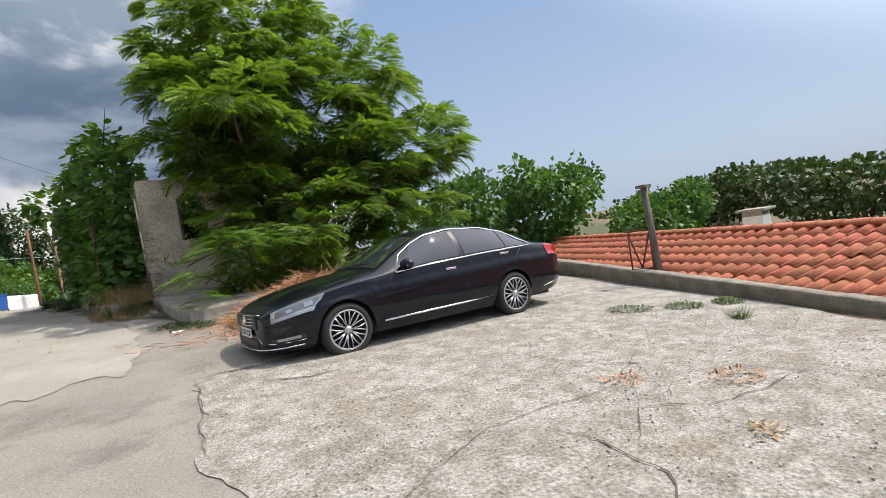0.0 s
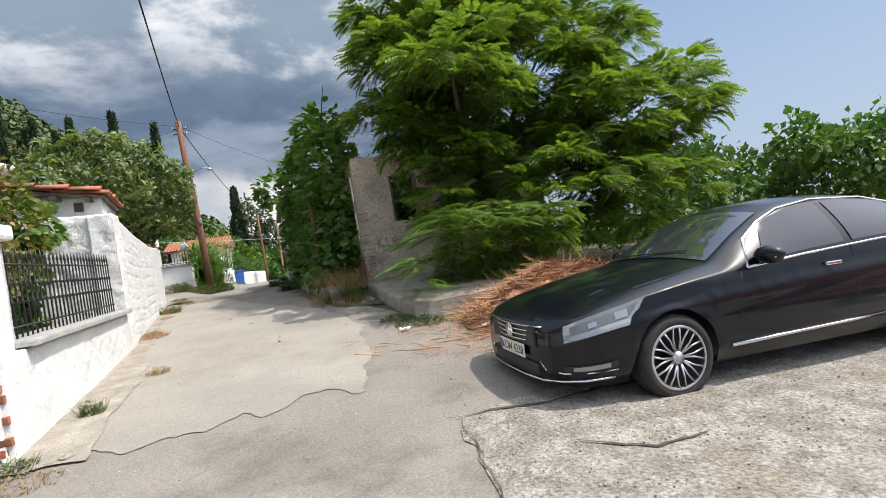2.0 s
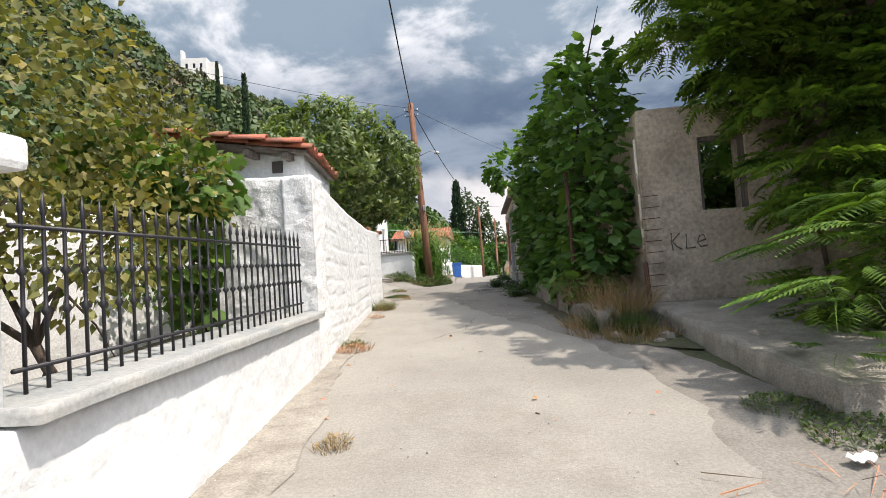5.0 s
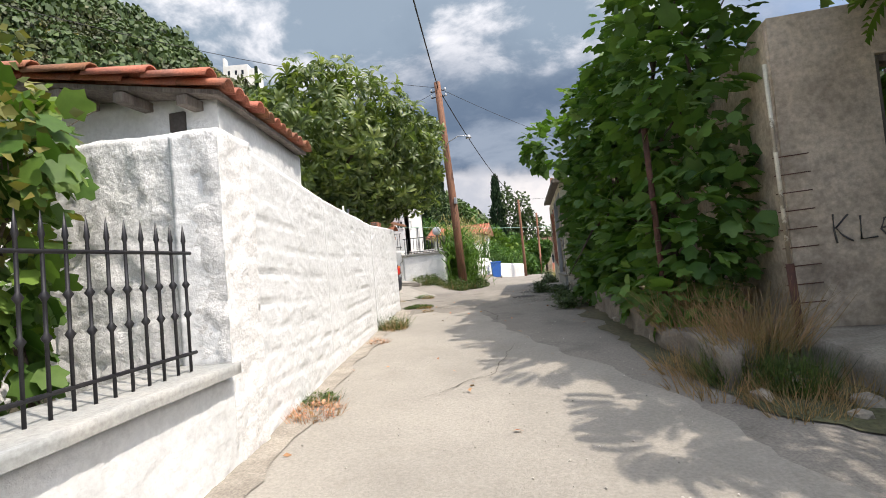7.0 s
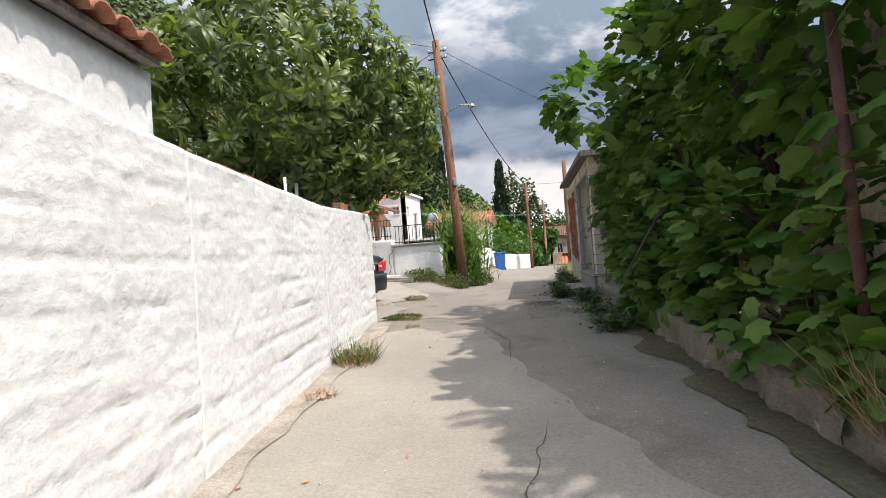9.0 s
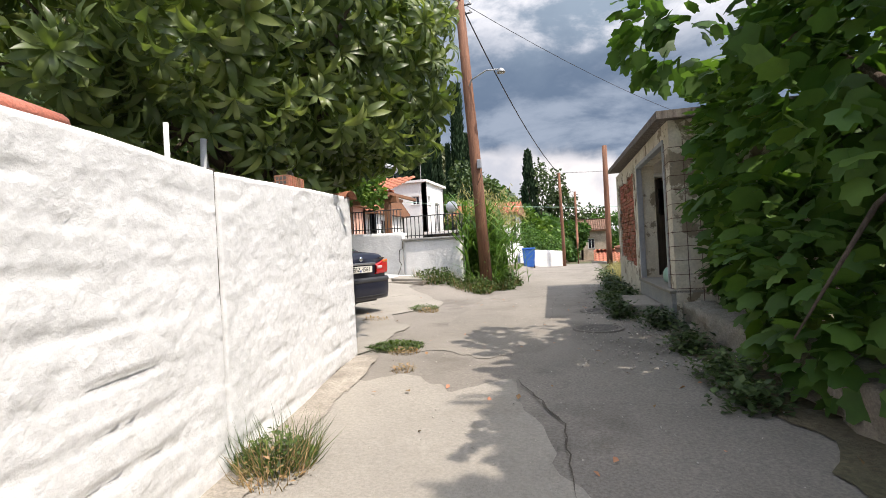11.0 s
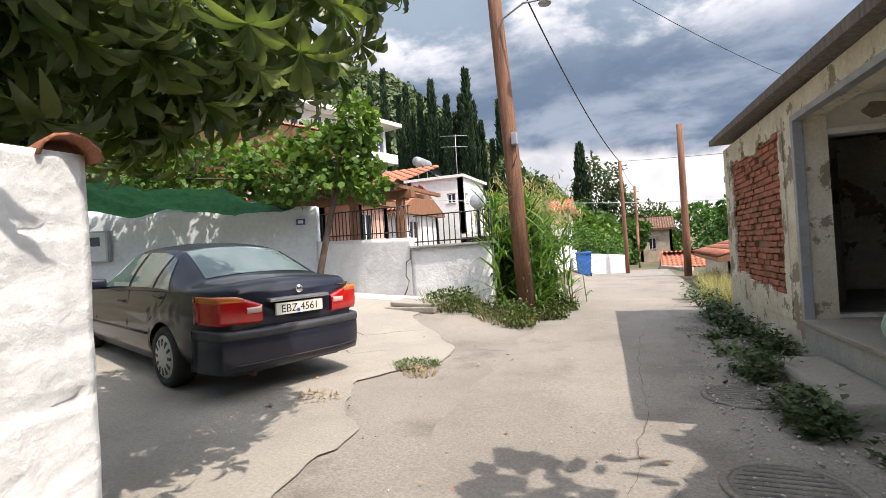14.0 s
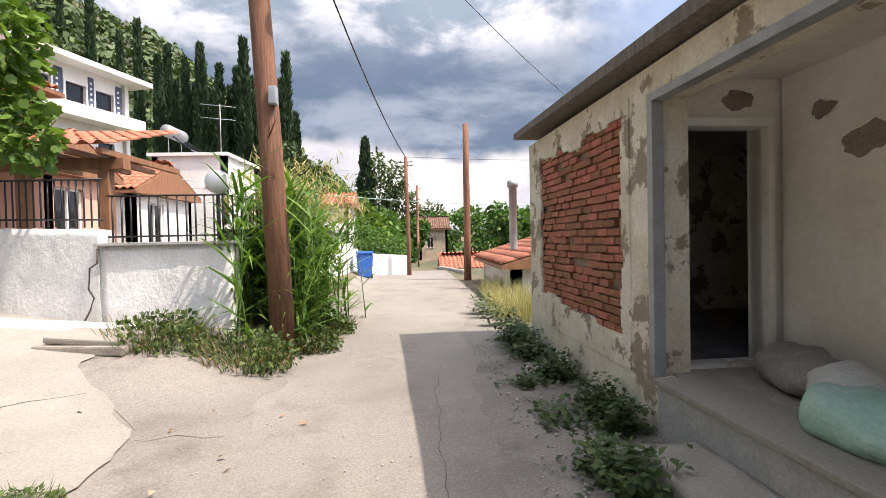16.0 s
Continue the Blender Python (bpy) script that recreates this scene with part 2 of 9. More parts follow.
# shade inside small holes put in as dark colour; also one dark house wall
M["dark_inside"] = material("dark_shade_and_wall", [(0.10, 0.09, 0.08), (0.07, 0.06, 0.055)], 3, 0.95)
M["frame_white"] = material("white_window_frame", [(0.78, 0.78, 0.77), (0.70, 0.70, 0.69)], 4, 0.5, fine=0.05)
M["insul_blue"] = material("navy_insulation_board", [(0.05, 0.065, 0.12), (0.10, 0.12, 0.18)], 6, 0.8, fine=0.2)
M["cable"] = material("black_cable", [(0.012, 0.012, 0.012), (0.02, 0.02, 0.02)], 4, 0.6, fine=0)
M["bark"] = material("brown_tree_bark", [(0.13, 0.095, 0.07), (0.075, 0.055, 0.042)], 8, 0.95, bump=0.9, bump_scale=30, fine=0.3, stretch=(2, 2, 0.6))
LEAF = dict(rough=0.55, fine=0.12, spec=0.35)
M["leaf_mimosa"] = material("mimosa_frond", [(0.165, 0.25, 0.036), (0.11, 0.185, 0.030)], 1.2, island=0.3, trans=0.45, **LEAF)
M["leaf_loquat"] = material("loquat_leaf", [(0.165, 0.215, 0.07), (0.10, 0.145, 0.044)], 1.2, island=0.45, trans=0.4, rough=0.4, fine=0.12, spec=0.5)
M["leaf_fig"] = material("fig_leaf", [(0.115, 0.215, 0.042), (0.075, 0.15, 0.03)], 1.0, island=0.3, trans=0.32, **LEAF)
M["leaf_vine"] = material("vine_leaf", [(0.125, 0.215, 0.036), (0.075, 0.145, 0.028)], 1.4, island=0.35, trans=0.33, **LEAF)
M["leaf_shrub"] = material("yellowing_shrub_leaf", [(0.235, 0.20, 0.05), (0.115, 0.145, 0.04)], 1.0, island=0.45, trans=0.3, **LEAF)
M["leaf_dark"] = material("dark_foliage", [(0.085, 0.13, 0.042), (0.05, 0.082, 0.028)], 0.5, island=0.35, trans=0.15, **LEAF)
M["leaf_hill"] = material("olive_hill_scrub", [(0.078, 0.092, 0.035), (0.043, 0.056, 0.022)], 0.05, island=0.4, trans=0.1, **LEAF)
M["leaf_mid"] = material("green_foliage", [(0.098, 0.196, 0.042), (0.059, 0.126, 0.031)], 0.5, island=0.35, trans=0.28, **LEAF)
M["needle"] = material("cypress_foliage", [(0.039, 0.072, 0.03), (0.024, 0.046, 0.021)], 0.7, island=0.4, rough=0.8, fine=0.2, spec=0.2)
M["reed"] = material("reed_leaf", [(0.12, 0.22, 0.04), (0.08, 0.16, 0.03)], 1.2, island=0.35, trans=0.35, **LEAF)
M["grass"] = material("green_weed", [(0.085, 0.13, 0.03), (0.055, 0.09, 0.022)], 1.2, island=0.45, trans=0.25, **LEAF)
M["straw"] = material("dry_grass_straw", [(0.36, 0.26, 0.135), (0.24, 0.16, 0.075)], 1.6, island=0.4, trans=0.2, rough=0.8, fine=0.15, spec=0.2)
M["brush"] = material("dead_brown_brushwood", [(0.50, 0.29, 0.16), (0.34, 0.18, 0.095)], 1.6, island=0.45, rough=0.9, fine=0.2, spec=0.2)
M["plume"] = material("pale_reed_plume", [(0.42, 0.38, 0.20), (0.34, 0.31, 0.15)], 2, island=0.3, trans=0.3, rough=0.8, fine=0.1, spec=0.2)
M["paint_black"] = material("black_car_paint", [(0.003, 0.0035, 0.007), (0.004, 0.005, 0.010)], 2, 0.3, metal=0.0, fine=0, spec=0.15, coat=0.5)
M["paint_navy"] = material("dusty_navy_car_paint", [(0.010, 0.012, 0.024), (0.016, 0.018, 0.030)], 1.5, 0.4, metal=0.0, fine=0.15, spec=0.25, coat=0.5)
M["car_glass"] = material("tinted_car_glass", [(0.012, 0.018, 0.030), (0.014, 0.02, 0.034)], 2, 0.03, fine=0, spec=0.45, coat=0.2)
M["windscreen"] = material("reflecting_windscreen_glass", [(0.03, 0.036, 0.038), (0.035, 0.042, 0.045)], 2, 0.03, fine=0, spec=0.9, coat=1.0)
# base colour raised to stand in for a pale green reflection
M["car_glass_reflection"] = material("car_glass_with_painted_reflection", [(0.10, 0.135, 0.135), (0.13, 0.17, 0.165)], 2, 0.04, fine=0, spec=0.6, coat=0.5)
M["chrome"] = material("bright_chrome", [(0.78, 0.78, 0.78), (0.74, 0.74, 0.74)], 3, 0.14, metal=1.0, fine=0)
M["alloy"] = material("silver_alloy", [(0.62, 0.62, 0.63), (0.55, 0.55, 0.56)], 4, 0.28, metal=0.9, fine=0.05)
M["hubcap"] = material("grey_plastic_hubcap", [(0.48, 0.47, 0.45), (0.38, 0.37, 0.35)], 5, 0.5, metal=0.2, fine=0.15)
M["tyre"] = material("black_tyre_rubber", [(0.022, 0.021, 0.02), (0.032, 0.03, 0.028)], 9, 0.85, bump=0.3, bump_scale=90)
M["trim_black"] = material("black_plastic_trim", [(0.012, 0.012, 0.013), (0.02, 0.02, 0.02)], 6, 0.55)
M["lamp_clear"] = material("clear_headlamp_lens", [(0.30, 0.31, 0.32), (0.24, 0.25, 0.26)], 9, 0.08, metal=0.3, fine=0, spec=0.8, coat=1.0)
M["lamp_red"] = material("red_tail_lamp_lens", [(0.50, 0.012, 0.010), (0.40, 0.008, 0.008)], 12, 0.12, fine=0, coat=0.8)
M["lamp_orange"] = material("orange_indicator_lens", [(0.65, 0.16, 0.02), (0.55, 0.12, 0.015)], 12, 0.12, fine=0, coat=0.8)
M["lamp_white"] = material("pale_reverse_lamp_lens", [(0.60, 0.42, 0.38), (0.50, 0.34, 0.31)], 12, 0.12, fine=0, coat=0.8)
M["plate"] = material("number_plate_white", [(0.74, 0.73, 0.66), (0.68, 0.66, 0.58)], 6, 0.45, fine=0.08)
M["plate_blue"] = material("number_plate_blue", [(0.02, 0.07, 0.36), (0.02, 0.06, 0.3)], 6, 0.4, fine=0)
M["ink"] = material("black_lettering", [(0.012, 0.012, 0.013), (0.015, 0.015, 0.015)], 6, 0.5, fine=0)
M["bumper_grey"] = material("scuffed_dark_bumper_plastic", [(0.035, 0.037, 0.042), (0.05, 0.052, 0.056)], 3, 0.5, fine=0.2)

# ---- building blocks ----
ROAD_Z = ((-2500, -60), (-400, -20), (-60, -2.6), (-5, -0.2), (0, 0.0), (5.7, 0.26), (13.4, 0.79), (18, 1.0), (22, 1.03), (32, 1.0), (42, 0.95), (60, 0.2), (120, -1.0), (3000, -1.0))
HILL = ((-180, 0), (-40, 0.0), (-4, 0.02), (5, 0.05), (12, 0.14), (22, 0.285), (25, 0.33), (34.5, 0.405), (42, 0.475), (47, 0.52), (60, 0.58), (90, 0.5), (130, 0.2), (180, 0))


def smooth(a, b, v):
    t = np.clip((np.asarray(v, float) - a) / (b - a), 0, 1)
    return t * t * (3 - 2 * t)


def gz(x, y):
    """The height of the ground."""
    x, y = np.asarray(x, float), np.asarray(y, float)
    z = np.interp(y, *np.array(ROAD_Z).T)
    near = smooth(14, 8, y) * smooth(-40, -10, y)
    z = z - near * 0.048 * np.clip(x - 1.0, 0, 30)
    z = z - smooth(0.4, 1.6, (x - 5.75) * 0.943 - (y + 1.2) * 0.332) * smooth(16, 11, y) * smooth(-60, -20, y) * 1.6
    z = z + 0.28 * smooth(-4.6, -10.0, x) * smooth(17.5, 21, y) * smooth(60, 40, y)
    z = z + 0.36 * smooth(-4.0, -5.3, x) * smooth(22.8, 25.8, y) * smooth(60, 40, y)
    z = z + 0.55 * smooth(-8.8, -10.5, x) * smooth(27.5, 30, y) * smooth(80, 50, y)
    az = np.degrees(np.arctan2(-(x + 1), y - 10))
    r = np.hypot(x + 1, y - 10)
    z = z + np.interp(az, *np.array(HILL).T) * 205 * smooth(45, 215, r) * (1 - 0.35 * smooth(260, 900, r))
    return z


_ry, _rz = zip(*ROAD_Z)
_ha, _hv = zip(*HILL)


def lerp1(v, xs, ys):
    if v <= xs[0]:
        return ys[0]
    for i in range(1, len(xs)):
        if v < xs[i]:
            return ys[i - 1] + (ys[i] - ys[i - 1]) * (v - xs[i - 1]) / (xs[i] - xs[i - 1])
    return ys[-1]


def sm1(a, b, v):
    t = min(1.0, max(0.0, (v - a) / (b - a)))
    return t * t * (3 - 2 * t)


def g(x, y):
    """The same height for one place, quicker."""
    z = lerp1(y, _ry, _rz)
    z -= sm1(14, 8, y) * sm1(-40, -10, y) * 0.048 * min(30.0, max(0.0, x - 1.0))
    z -= sm1(0.4, 1.6, (x - 5.75) * 0.943 - (y + 1.2) * 0.332) * sm1(16, 11, y) * sm1(-60, -20, y) * 1.6
    z += 0.28 * sm1(-4.6, -10.0, x) * sm1(17.5, 21, y) * sm1(60, 40, y)
    z += 0.36 * sm1(-4.0, -5.3, x) * sm1(22.8, 25.8, y) * sm1(60, 40, y)
    z += 0.55 * sm1(-8.8, -10.5, x) * sm1(27.5, 30, y) * sm1(80, 50, y)
    r = math.hypot(x + 1, y - 10)
    if r > 45:
        z += lerp1(math.degrees(math.atan2(-(x + 1), y - 10)), _ha, _hv) * 205 * sm1(45, 215, r) * (1 - 0.35 * sm1(260, 900, r))
    return z


def mesh_from(name, verts, faces, mats, smoothed=False):
    me = bpy.data.meshes.new(name)
    me.from_pydata([tuple(v) for v in verts], [], [tuple(f) for f in faces])
    for m in mats if isinstance(mats, (list, tuple)) else [mats]:
        me.materials.append(m)
    if smoothed:
        me.polygons.foreach_set("use_smooth", [True] * len(me.polygons))
    me.update()
    return me


def thing(name, label, category, at=(0, 0, 0), group="", kind="", rz=0.0):
    """An empty at the base of a thing, to which its parts belong."""
    ob = new(name)
    ob.matrix_basis = pose(*at, rz=rz)
    ob.empty_display_size = 0.2
    return tagged(ob, label, category, group, kind)


def part(name, bm, mat, parent=None, label="", at=None, smoothed=False):
    """Links a bmesh, or a ready mesh, as one mesh object under a thing or a part."""
    if isinstance(bm, bmesh.types.BMesh):
        me = bpy.data.meshes.new(name)
        bm.to_mesh(me)
        bm.free()
        for m in mat if isinstance(mat, (list, tuple)) else [mat]:
            me.materials.append(m)
        if smoothed:
            me.polygons.foreach_set("use_smooth", [True] * len(me.polygons))
    else:
        me = bm
    ob = new(name, me)
    if parent:
        ob.parent = parent
    if at is not None:
        ob.matrix_basis = at if isinstance(at, Matrix) else pose(*at)
    return tagged(ob, label)


def box(x0, y0, z0, x1, y1, z1, bevel=0.0, m=None, bm=None):
    bm2 = bmesh.new()
    bmesh.ops.create_cube(bm2, size=1)
    for v in bm2.verts:
        v.co = Vector(((x0 + x1) / 2 + v.co.x * (x1 - x0), (y0 + y1) / 2 + v.co.y * (y1 - y0), (z0 + z1) / 2 + v.co.z * (z1 - z0)))
    if bevel:
        bmesh.ops.bevel(bm2, geom=list(bm2.edges), offset=bevel, segments=2, affect="EDGES", profile=0.6)
    if m is not None:
        bm2.transform(m)
    if bm is None:
        return bm2
    me = bpy.data.meshes.new("tmp")
    bm2.to_mesh(me)
    bm.from_mesh(me)
    bm2.free()
    bpy.data.meshes.remove(me)
    return bm


def tube_data(pts, radii, sides=8, caps=True):
    """Verts and faces of a tapered tube along a line of points."""
    pts = [Vector(p) for p in pts]
    if isinstance(radii, (int, float)):
        radii = [radii] * len(pts)
    V, F = [], []
    up = Vector((0, 0, 1))
    for i, p in enumerate(pts):
        d = (pts[min(i + 1, len(pts) - 1)] - pts[max(i - 1, 0)]).normalized()
        a = d.cross(up)
        if a.length < 1e-3:
            a = d.cross(Vector((1, 0, 0)))
        a.normalize()
        b = d.cross(a)
        for k in range(sides):
            w = 2 * math.pi * k / sides
            V.append(p + (a * math.cos(w) + b * math.sin(w)) * radii[i])
    for i in range(len(pts) - 1):
        for k in range(sides):
            k2 = (k + 1) % sides
            F.append((i * sides + k, (i + 1) * sides + k, (i + 1) * sides + k2, i * sides + k2))
    if caps:
        F.append(tuple(range(sides)))
        n = (len(pts) - 1) * sides
        F.append(tuple(n + k for k in reversed(range(sides))))
    return V, F


def tubes(name, lines, mat, parent=None, label="", sides=8, at=None):
    """One mesh of several tubes: lines of (points, radii)."""
    V, F = [], []
    for pts, rad in lines:
        v, f = tube_data(pts, rad, sides)
        n = len(V)
        V += v
        F += [tuple(i + n for i in q) for q in f]
    return part(name, mesh_from(name, V, F, mat, True), None, parent, label, at)


def grid_mesh(name, fn, nu, nv, mat, flip=False, smoothed=True):
    """A sheet of nu x nv cells through the points fn(u, v), u and v from 0 to 1."""
    V = [fn(i / nu, j / nv) for j in range(nv + 1) for i in range(nu + 1)]
    F = []
    for j in range(nv):
        for i in range(nu):
            a = j * (nu + 1) + i
            q = (a, a + 1, a + nu + 2, a + nu + 1)
            F.append(q[::-1] if flip else q)
    return mesh_from(name, V, F, mat, smoothed)


def fbm(p, octaves=4, h=1.0):
    return noise.fractal(Vector(p), h, 2.0, octaves)


def rough_block(name, corners, z0, z1, mat, cell=0.07, amp=0.02, freq=3.0, stretch=(1, 1, 1), label="", parent=None, boards=0.0, round_r=0.03):
    """A rough masonry block with four ground corners (counter-clockwise), bottom heights z0 and top heights z1 per corner, its faces uneven."""
    c = [Vector((*p, 0)) for p in corners]
    mid = sum((v for v in c), Vector()) / 4
    V, F = [], []

    def bump(p, n, edge):
        q = Vector((p.x * stretch[0], p.y * stretch[1], p.z * stretch[2]))
        d = amp * (0.7 * fbm(q * freq, 5) + 0.9 * fbm(q * freq * 3.1 + Vector((9, 3, 1)), 4))
        if boards:
            row = p.z * 4.9 + 0.22 * fbm((p.x * 0.45, p.y * 0.45, 2), 3) + 0.35 * fbm((0.5, 3.1, p.z * 1.4), 2)
            ph, k = row % 1.0, int(row)
            d += boards * (0.22 * math.sin(k * 12.9) + 0.25 * fbm((p.x * 0.9, p.y * 0.9, k * 3.7), 2)) * min(1.0, 6 * min(ph, 1 - ph))
            d -= boards * 1.3 * math.exp(-((ph - 0.5) / 0.5 * 9 - 9) ** 2) * max(0.0, 0.5 + 1.4 * fbm((p.x * 1.1, p.y * 1.1, k), 2))
            d -= boards * 1.3 * math.exp(-(ph / 0.055) ** 2) * max(0.0, 0.5 + 1.4 * fbm((p.x * 1.1, p.y * 1.1, k), 2))
        j = Vector((fbm(p * 2.3 + Vector((5, 0, 0)), 3), fbm(p * 2.3 + Vector((0, 7, 0)), 3), fbm(p * 2.3 + Vector((0, 0, 3)), 3))) * min(amp, 0.03) * 0.8
        return p + n * (d * edge) + j

    def sheet(P, n):
        a, b, cc, d = P
        nu = max(2, round(max((b - a).length, (cc - d).length) / cell))
        nv = max(2, round(max((d - a).length, (cc - b).length) / cell))
        base = len(V)
        for j in range(nv + 1):
            for i in range(nu + 1):
                u, v = i / nu, j / nv
                p = (a * (1 - u) + b * u) * (1 - v) + (d * (1 - u) + cc * u) * v
                V.append(bump(p, n, min(1.0, 3.0 * min(i, nu - i) / 4, 3.0 * min(j, nv - j) / 4)))
        for j in range(nv):
            for i in range(nu):
                q = base + j * (nu + 1) + i
                F.append((q, q + 1, q + nu + 2, q + nu + 1))

    lo = [Vector((c[i].x, c[i].y, z0[i])) for i in range(4)]
    hi = [Vector((c[i].x, c[i].y, z1[i])) for i in range(4)]
    for i in range(4):
        k = (i + 1) % 4
        e = (c[k] - c[i]).normalized()
        sheet((lo[i], lo[k], hi[k], hi[i]), Vector((e.y, -e.x, 0)))
    sheet((hi[0], hi[1], hi[2], hi[3]), Vector((0, 0, 1)))
    bm = bmesh.new()
    vs = [bm.verts.new(v) for v in V]
    for f in F:
        bm.faces.new([vs[i] for i in f])
    bmesh.ops.remove_doubles(bm, verts=bm.verts, dist=0.0015)
    return part(name, bm, mat, parent, label, smoothed=True)


# ---- leaves and crowns ----
def scatter(name, template, mats4, mat, parent=None, label="", kind=""):
    """Many copies of a small template (verts, faces), one for each 4 x 4 matrix, joined in one mesh."""
    tv, tf = template
    tv = np.array(tv, float)
    n, k = len(mats4), len(tv)
    A = np.array(mats4, float).reshape(n, 4, 4)
    P = np.einsum("nij,kj->nki", A[:, :3, :3], tv) + A[:, None, :3, 3]
    P = P.reshape(-1, 3)
    sizes = np.array([len(f) for f in tf])
    flat = np.concatenate([np.array(f) for f in tf])
    loops = (flat[None, :] + (np.arange(n) * k)[:, None]).reshape(-1)
    tot = np.tile(sizes, n)
    me = bpy.data.meshes.new(name)
    me.vertices.add(len(P))
    me.vertices.foreach_set("co", P.reshape(-1))
    me.loops.add(len(loops))
    me.loops.foreach_set("vertex_index", loops)
    me.polygons.add(len(tot))
    me.polygons.foreach_set("loop_start", np.concatenate([[0], np.cumsum(tot)[:-1]]))
    me.polygons.foreach_set("loop_total", tot)
    me.materials.append(mat)
    me.update(calc_edges=True)
    ob = new(name, me)
    if parent:
        ob.parent = parent
    return tagged(ob, label, kind=kind)


def turn_to(d, rng, roll=None):
    """A rotation that takes +y to d, with a chance roll about it."""
    dx, dy, dz = d
    n = math.sqrt(dx * dx + dy * dy + dz * dz) + 1e-9
    dx, dy, dz = dx / n, dy / n, dz / n
    rx, ry, rz = rng.normal(size=3) if roll is None else roll
    ax, ay, az = dy * rz - dz * ry, dz * rx - dx * rz, dx * ry - dy * rx
    n = math.sqrt(ax * ax + ay * ay + az * az) + 1e-9
    ax, ay, az = ax / n, ay / n, az / n
    return np.array(((ax, dx, ay * dz - az * dy), (ay, dy, az * dx - ax * dz), (az, dz, ax * dy - ay * dx)))


def frame4(p, rot, s):
    m = np.eye(4)
    m[:3, :3] = rot * s
    m[:3, 3] = p
    return m


def blob_points(blobs, n, rng, shell=0.55, z_min=None):
    """Points in the outer shell of a union of ellipsoids, (centre, radii), with uneven outlines; each with its outward way."""
    out = []
    w = np.array([b[1][0] * b[1][1] + b[1][1] * b[1][2] + b[1][0] * b[1][2] for b in blobs])
    w = np.cumsum(w / w.sum())
    C = [(np.array(b[0], float), np.array(b[1], float)) for b in blobs]
    while len(out) < n:
        i = min(int(np.searchsorted(w, rng.random())), len(C) - 1)
        c, r = C[i]
        d = rng.normal(size=3)
        d /= np.linalg.norm(d)
        k = shell + (1 - shell) * rng.random() ** 0.6
        lump = 1 + 0.28 * fbm(c * 0.7 + d * 1.9, 3)
        p = c + d * r * k * lump
        inside = False
        for j, (c2, r2) in enumerate(C):
            if j != i and ((p[0] - c2[0]) / r2[0]) ** 2 + ((p[1] - c2[1]) / r2[1]) ** 2 + ((p[2] - c2[2]) / r2[2]) ** 2 < 0.42:
                inside = True
                break
        if inside or (z_min is not None and p[2] < z_min):
            continue
        if fbm(p * 0.9 + 5.0, 2) < -0.42:
            continue
        out.append((p, d / r / np.linalg.norm(d / r)))
    return out


def leaf_flat(l=0.12, w=0.05, fold=0.25):
    """A folded leaf along +y, of four triangles."""
    return [(0, 0, 0), (w, l * 0.45, fold * w), (0, l, -0.1 * l), (-w, l * 0.45, fold * w), (0, l * 0.5, 0)], [(0, 1, 4), (1, 2, 4), (2, 3, 4), (3, 0, 4)]


def leaf_lobed(s=0.12):
    """A palmate leaf with five lobes."""
    V = [(0, 0, 0)]
    for k, (a, r) in enumerate(((-150, 0.66), (-112, 0.86), (-90, 0.70), (-58, 0.98), (-32, 0.74), (-9, 1.06), (9, 1.06), (32, 0.74), (58, 0.98), (90, 0.70), (112, 0.86), (150, 0.66))):
        V.append((math.sin(radians(a)) * r * s * 0.62, s * 0.45 + math.cos(radians(a)) * r * s * 0.62, -0.14 * r * r * s + 0.06 * s))
    V.append((0, s * 0.45, 0))
    n = len(V) - 1
    return V, [(n, i, i + 1) for i in range(1, n - 1)] + [(0, 1, n), (0, n, n - 1)]


def frond(pairs=9, l=0.5, w=0.16):
    """A feathered leaf along +y that arches down; its leaflets are narrow blades."""
    V, F = [], []
    for i in range(pairs):
        t = (i + 0.6) / pairs
        y, z = l * t, -0.42 * l * t * t
        s = w * (0.35 + 1.1 * math.sin(math.pi * (0.12 + 0.80 * t)))
        for sg in (-1, 1):
            n = len(V)
            h = l / pairs * 0.46
            V += [(0, y - h * 0.5, z), (sg * s * 0.55, y + 0.12 * l - h, z - 0.05 * s), (sg * s, y + 0.2 * l, z - 0.32 * s), (sg * s * 0.5, y + 0.12 * l + h, z - 0.05 * s)]
            F.append((n, n + 1, n + 2, n + 3) if sg > 0 else (n + 3, n + 2, n + 1, n))
    n = len(V)
    V += [(-0.006, 0, 0.001), (0.006, 0, 0.001), (0.004, l * 0.5, -0.105 * l), (-0.004, l * 0.5, -0.105 * l), (0, l, -0.42 * l)]
    F += [(n, n + 1, n + 2, n + 3), (n + 3, n + 2, n + 4)]
    return V, F


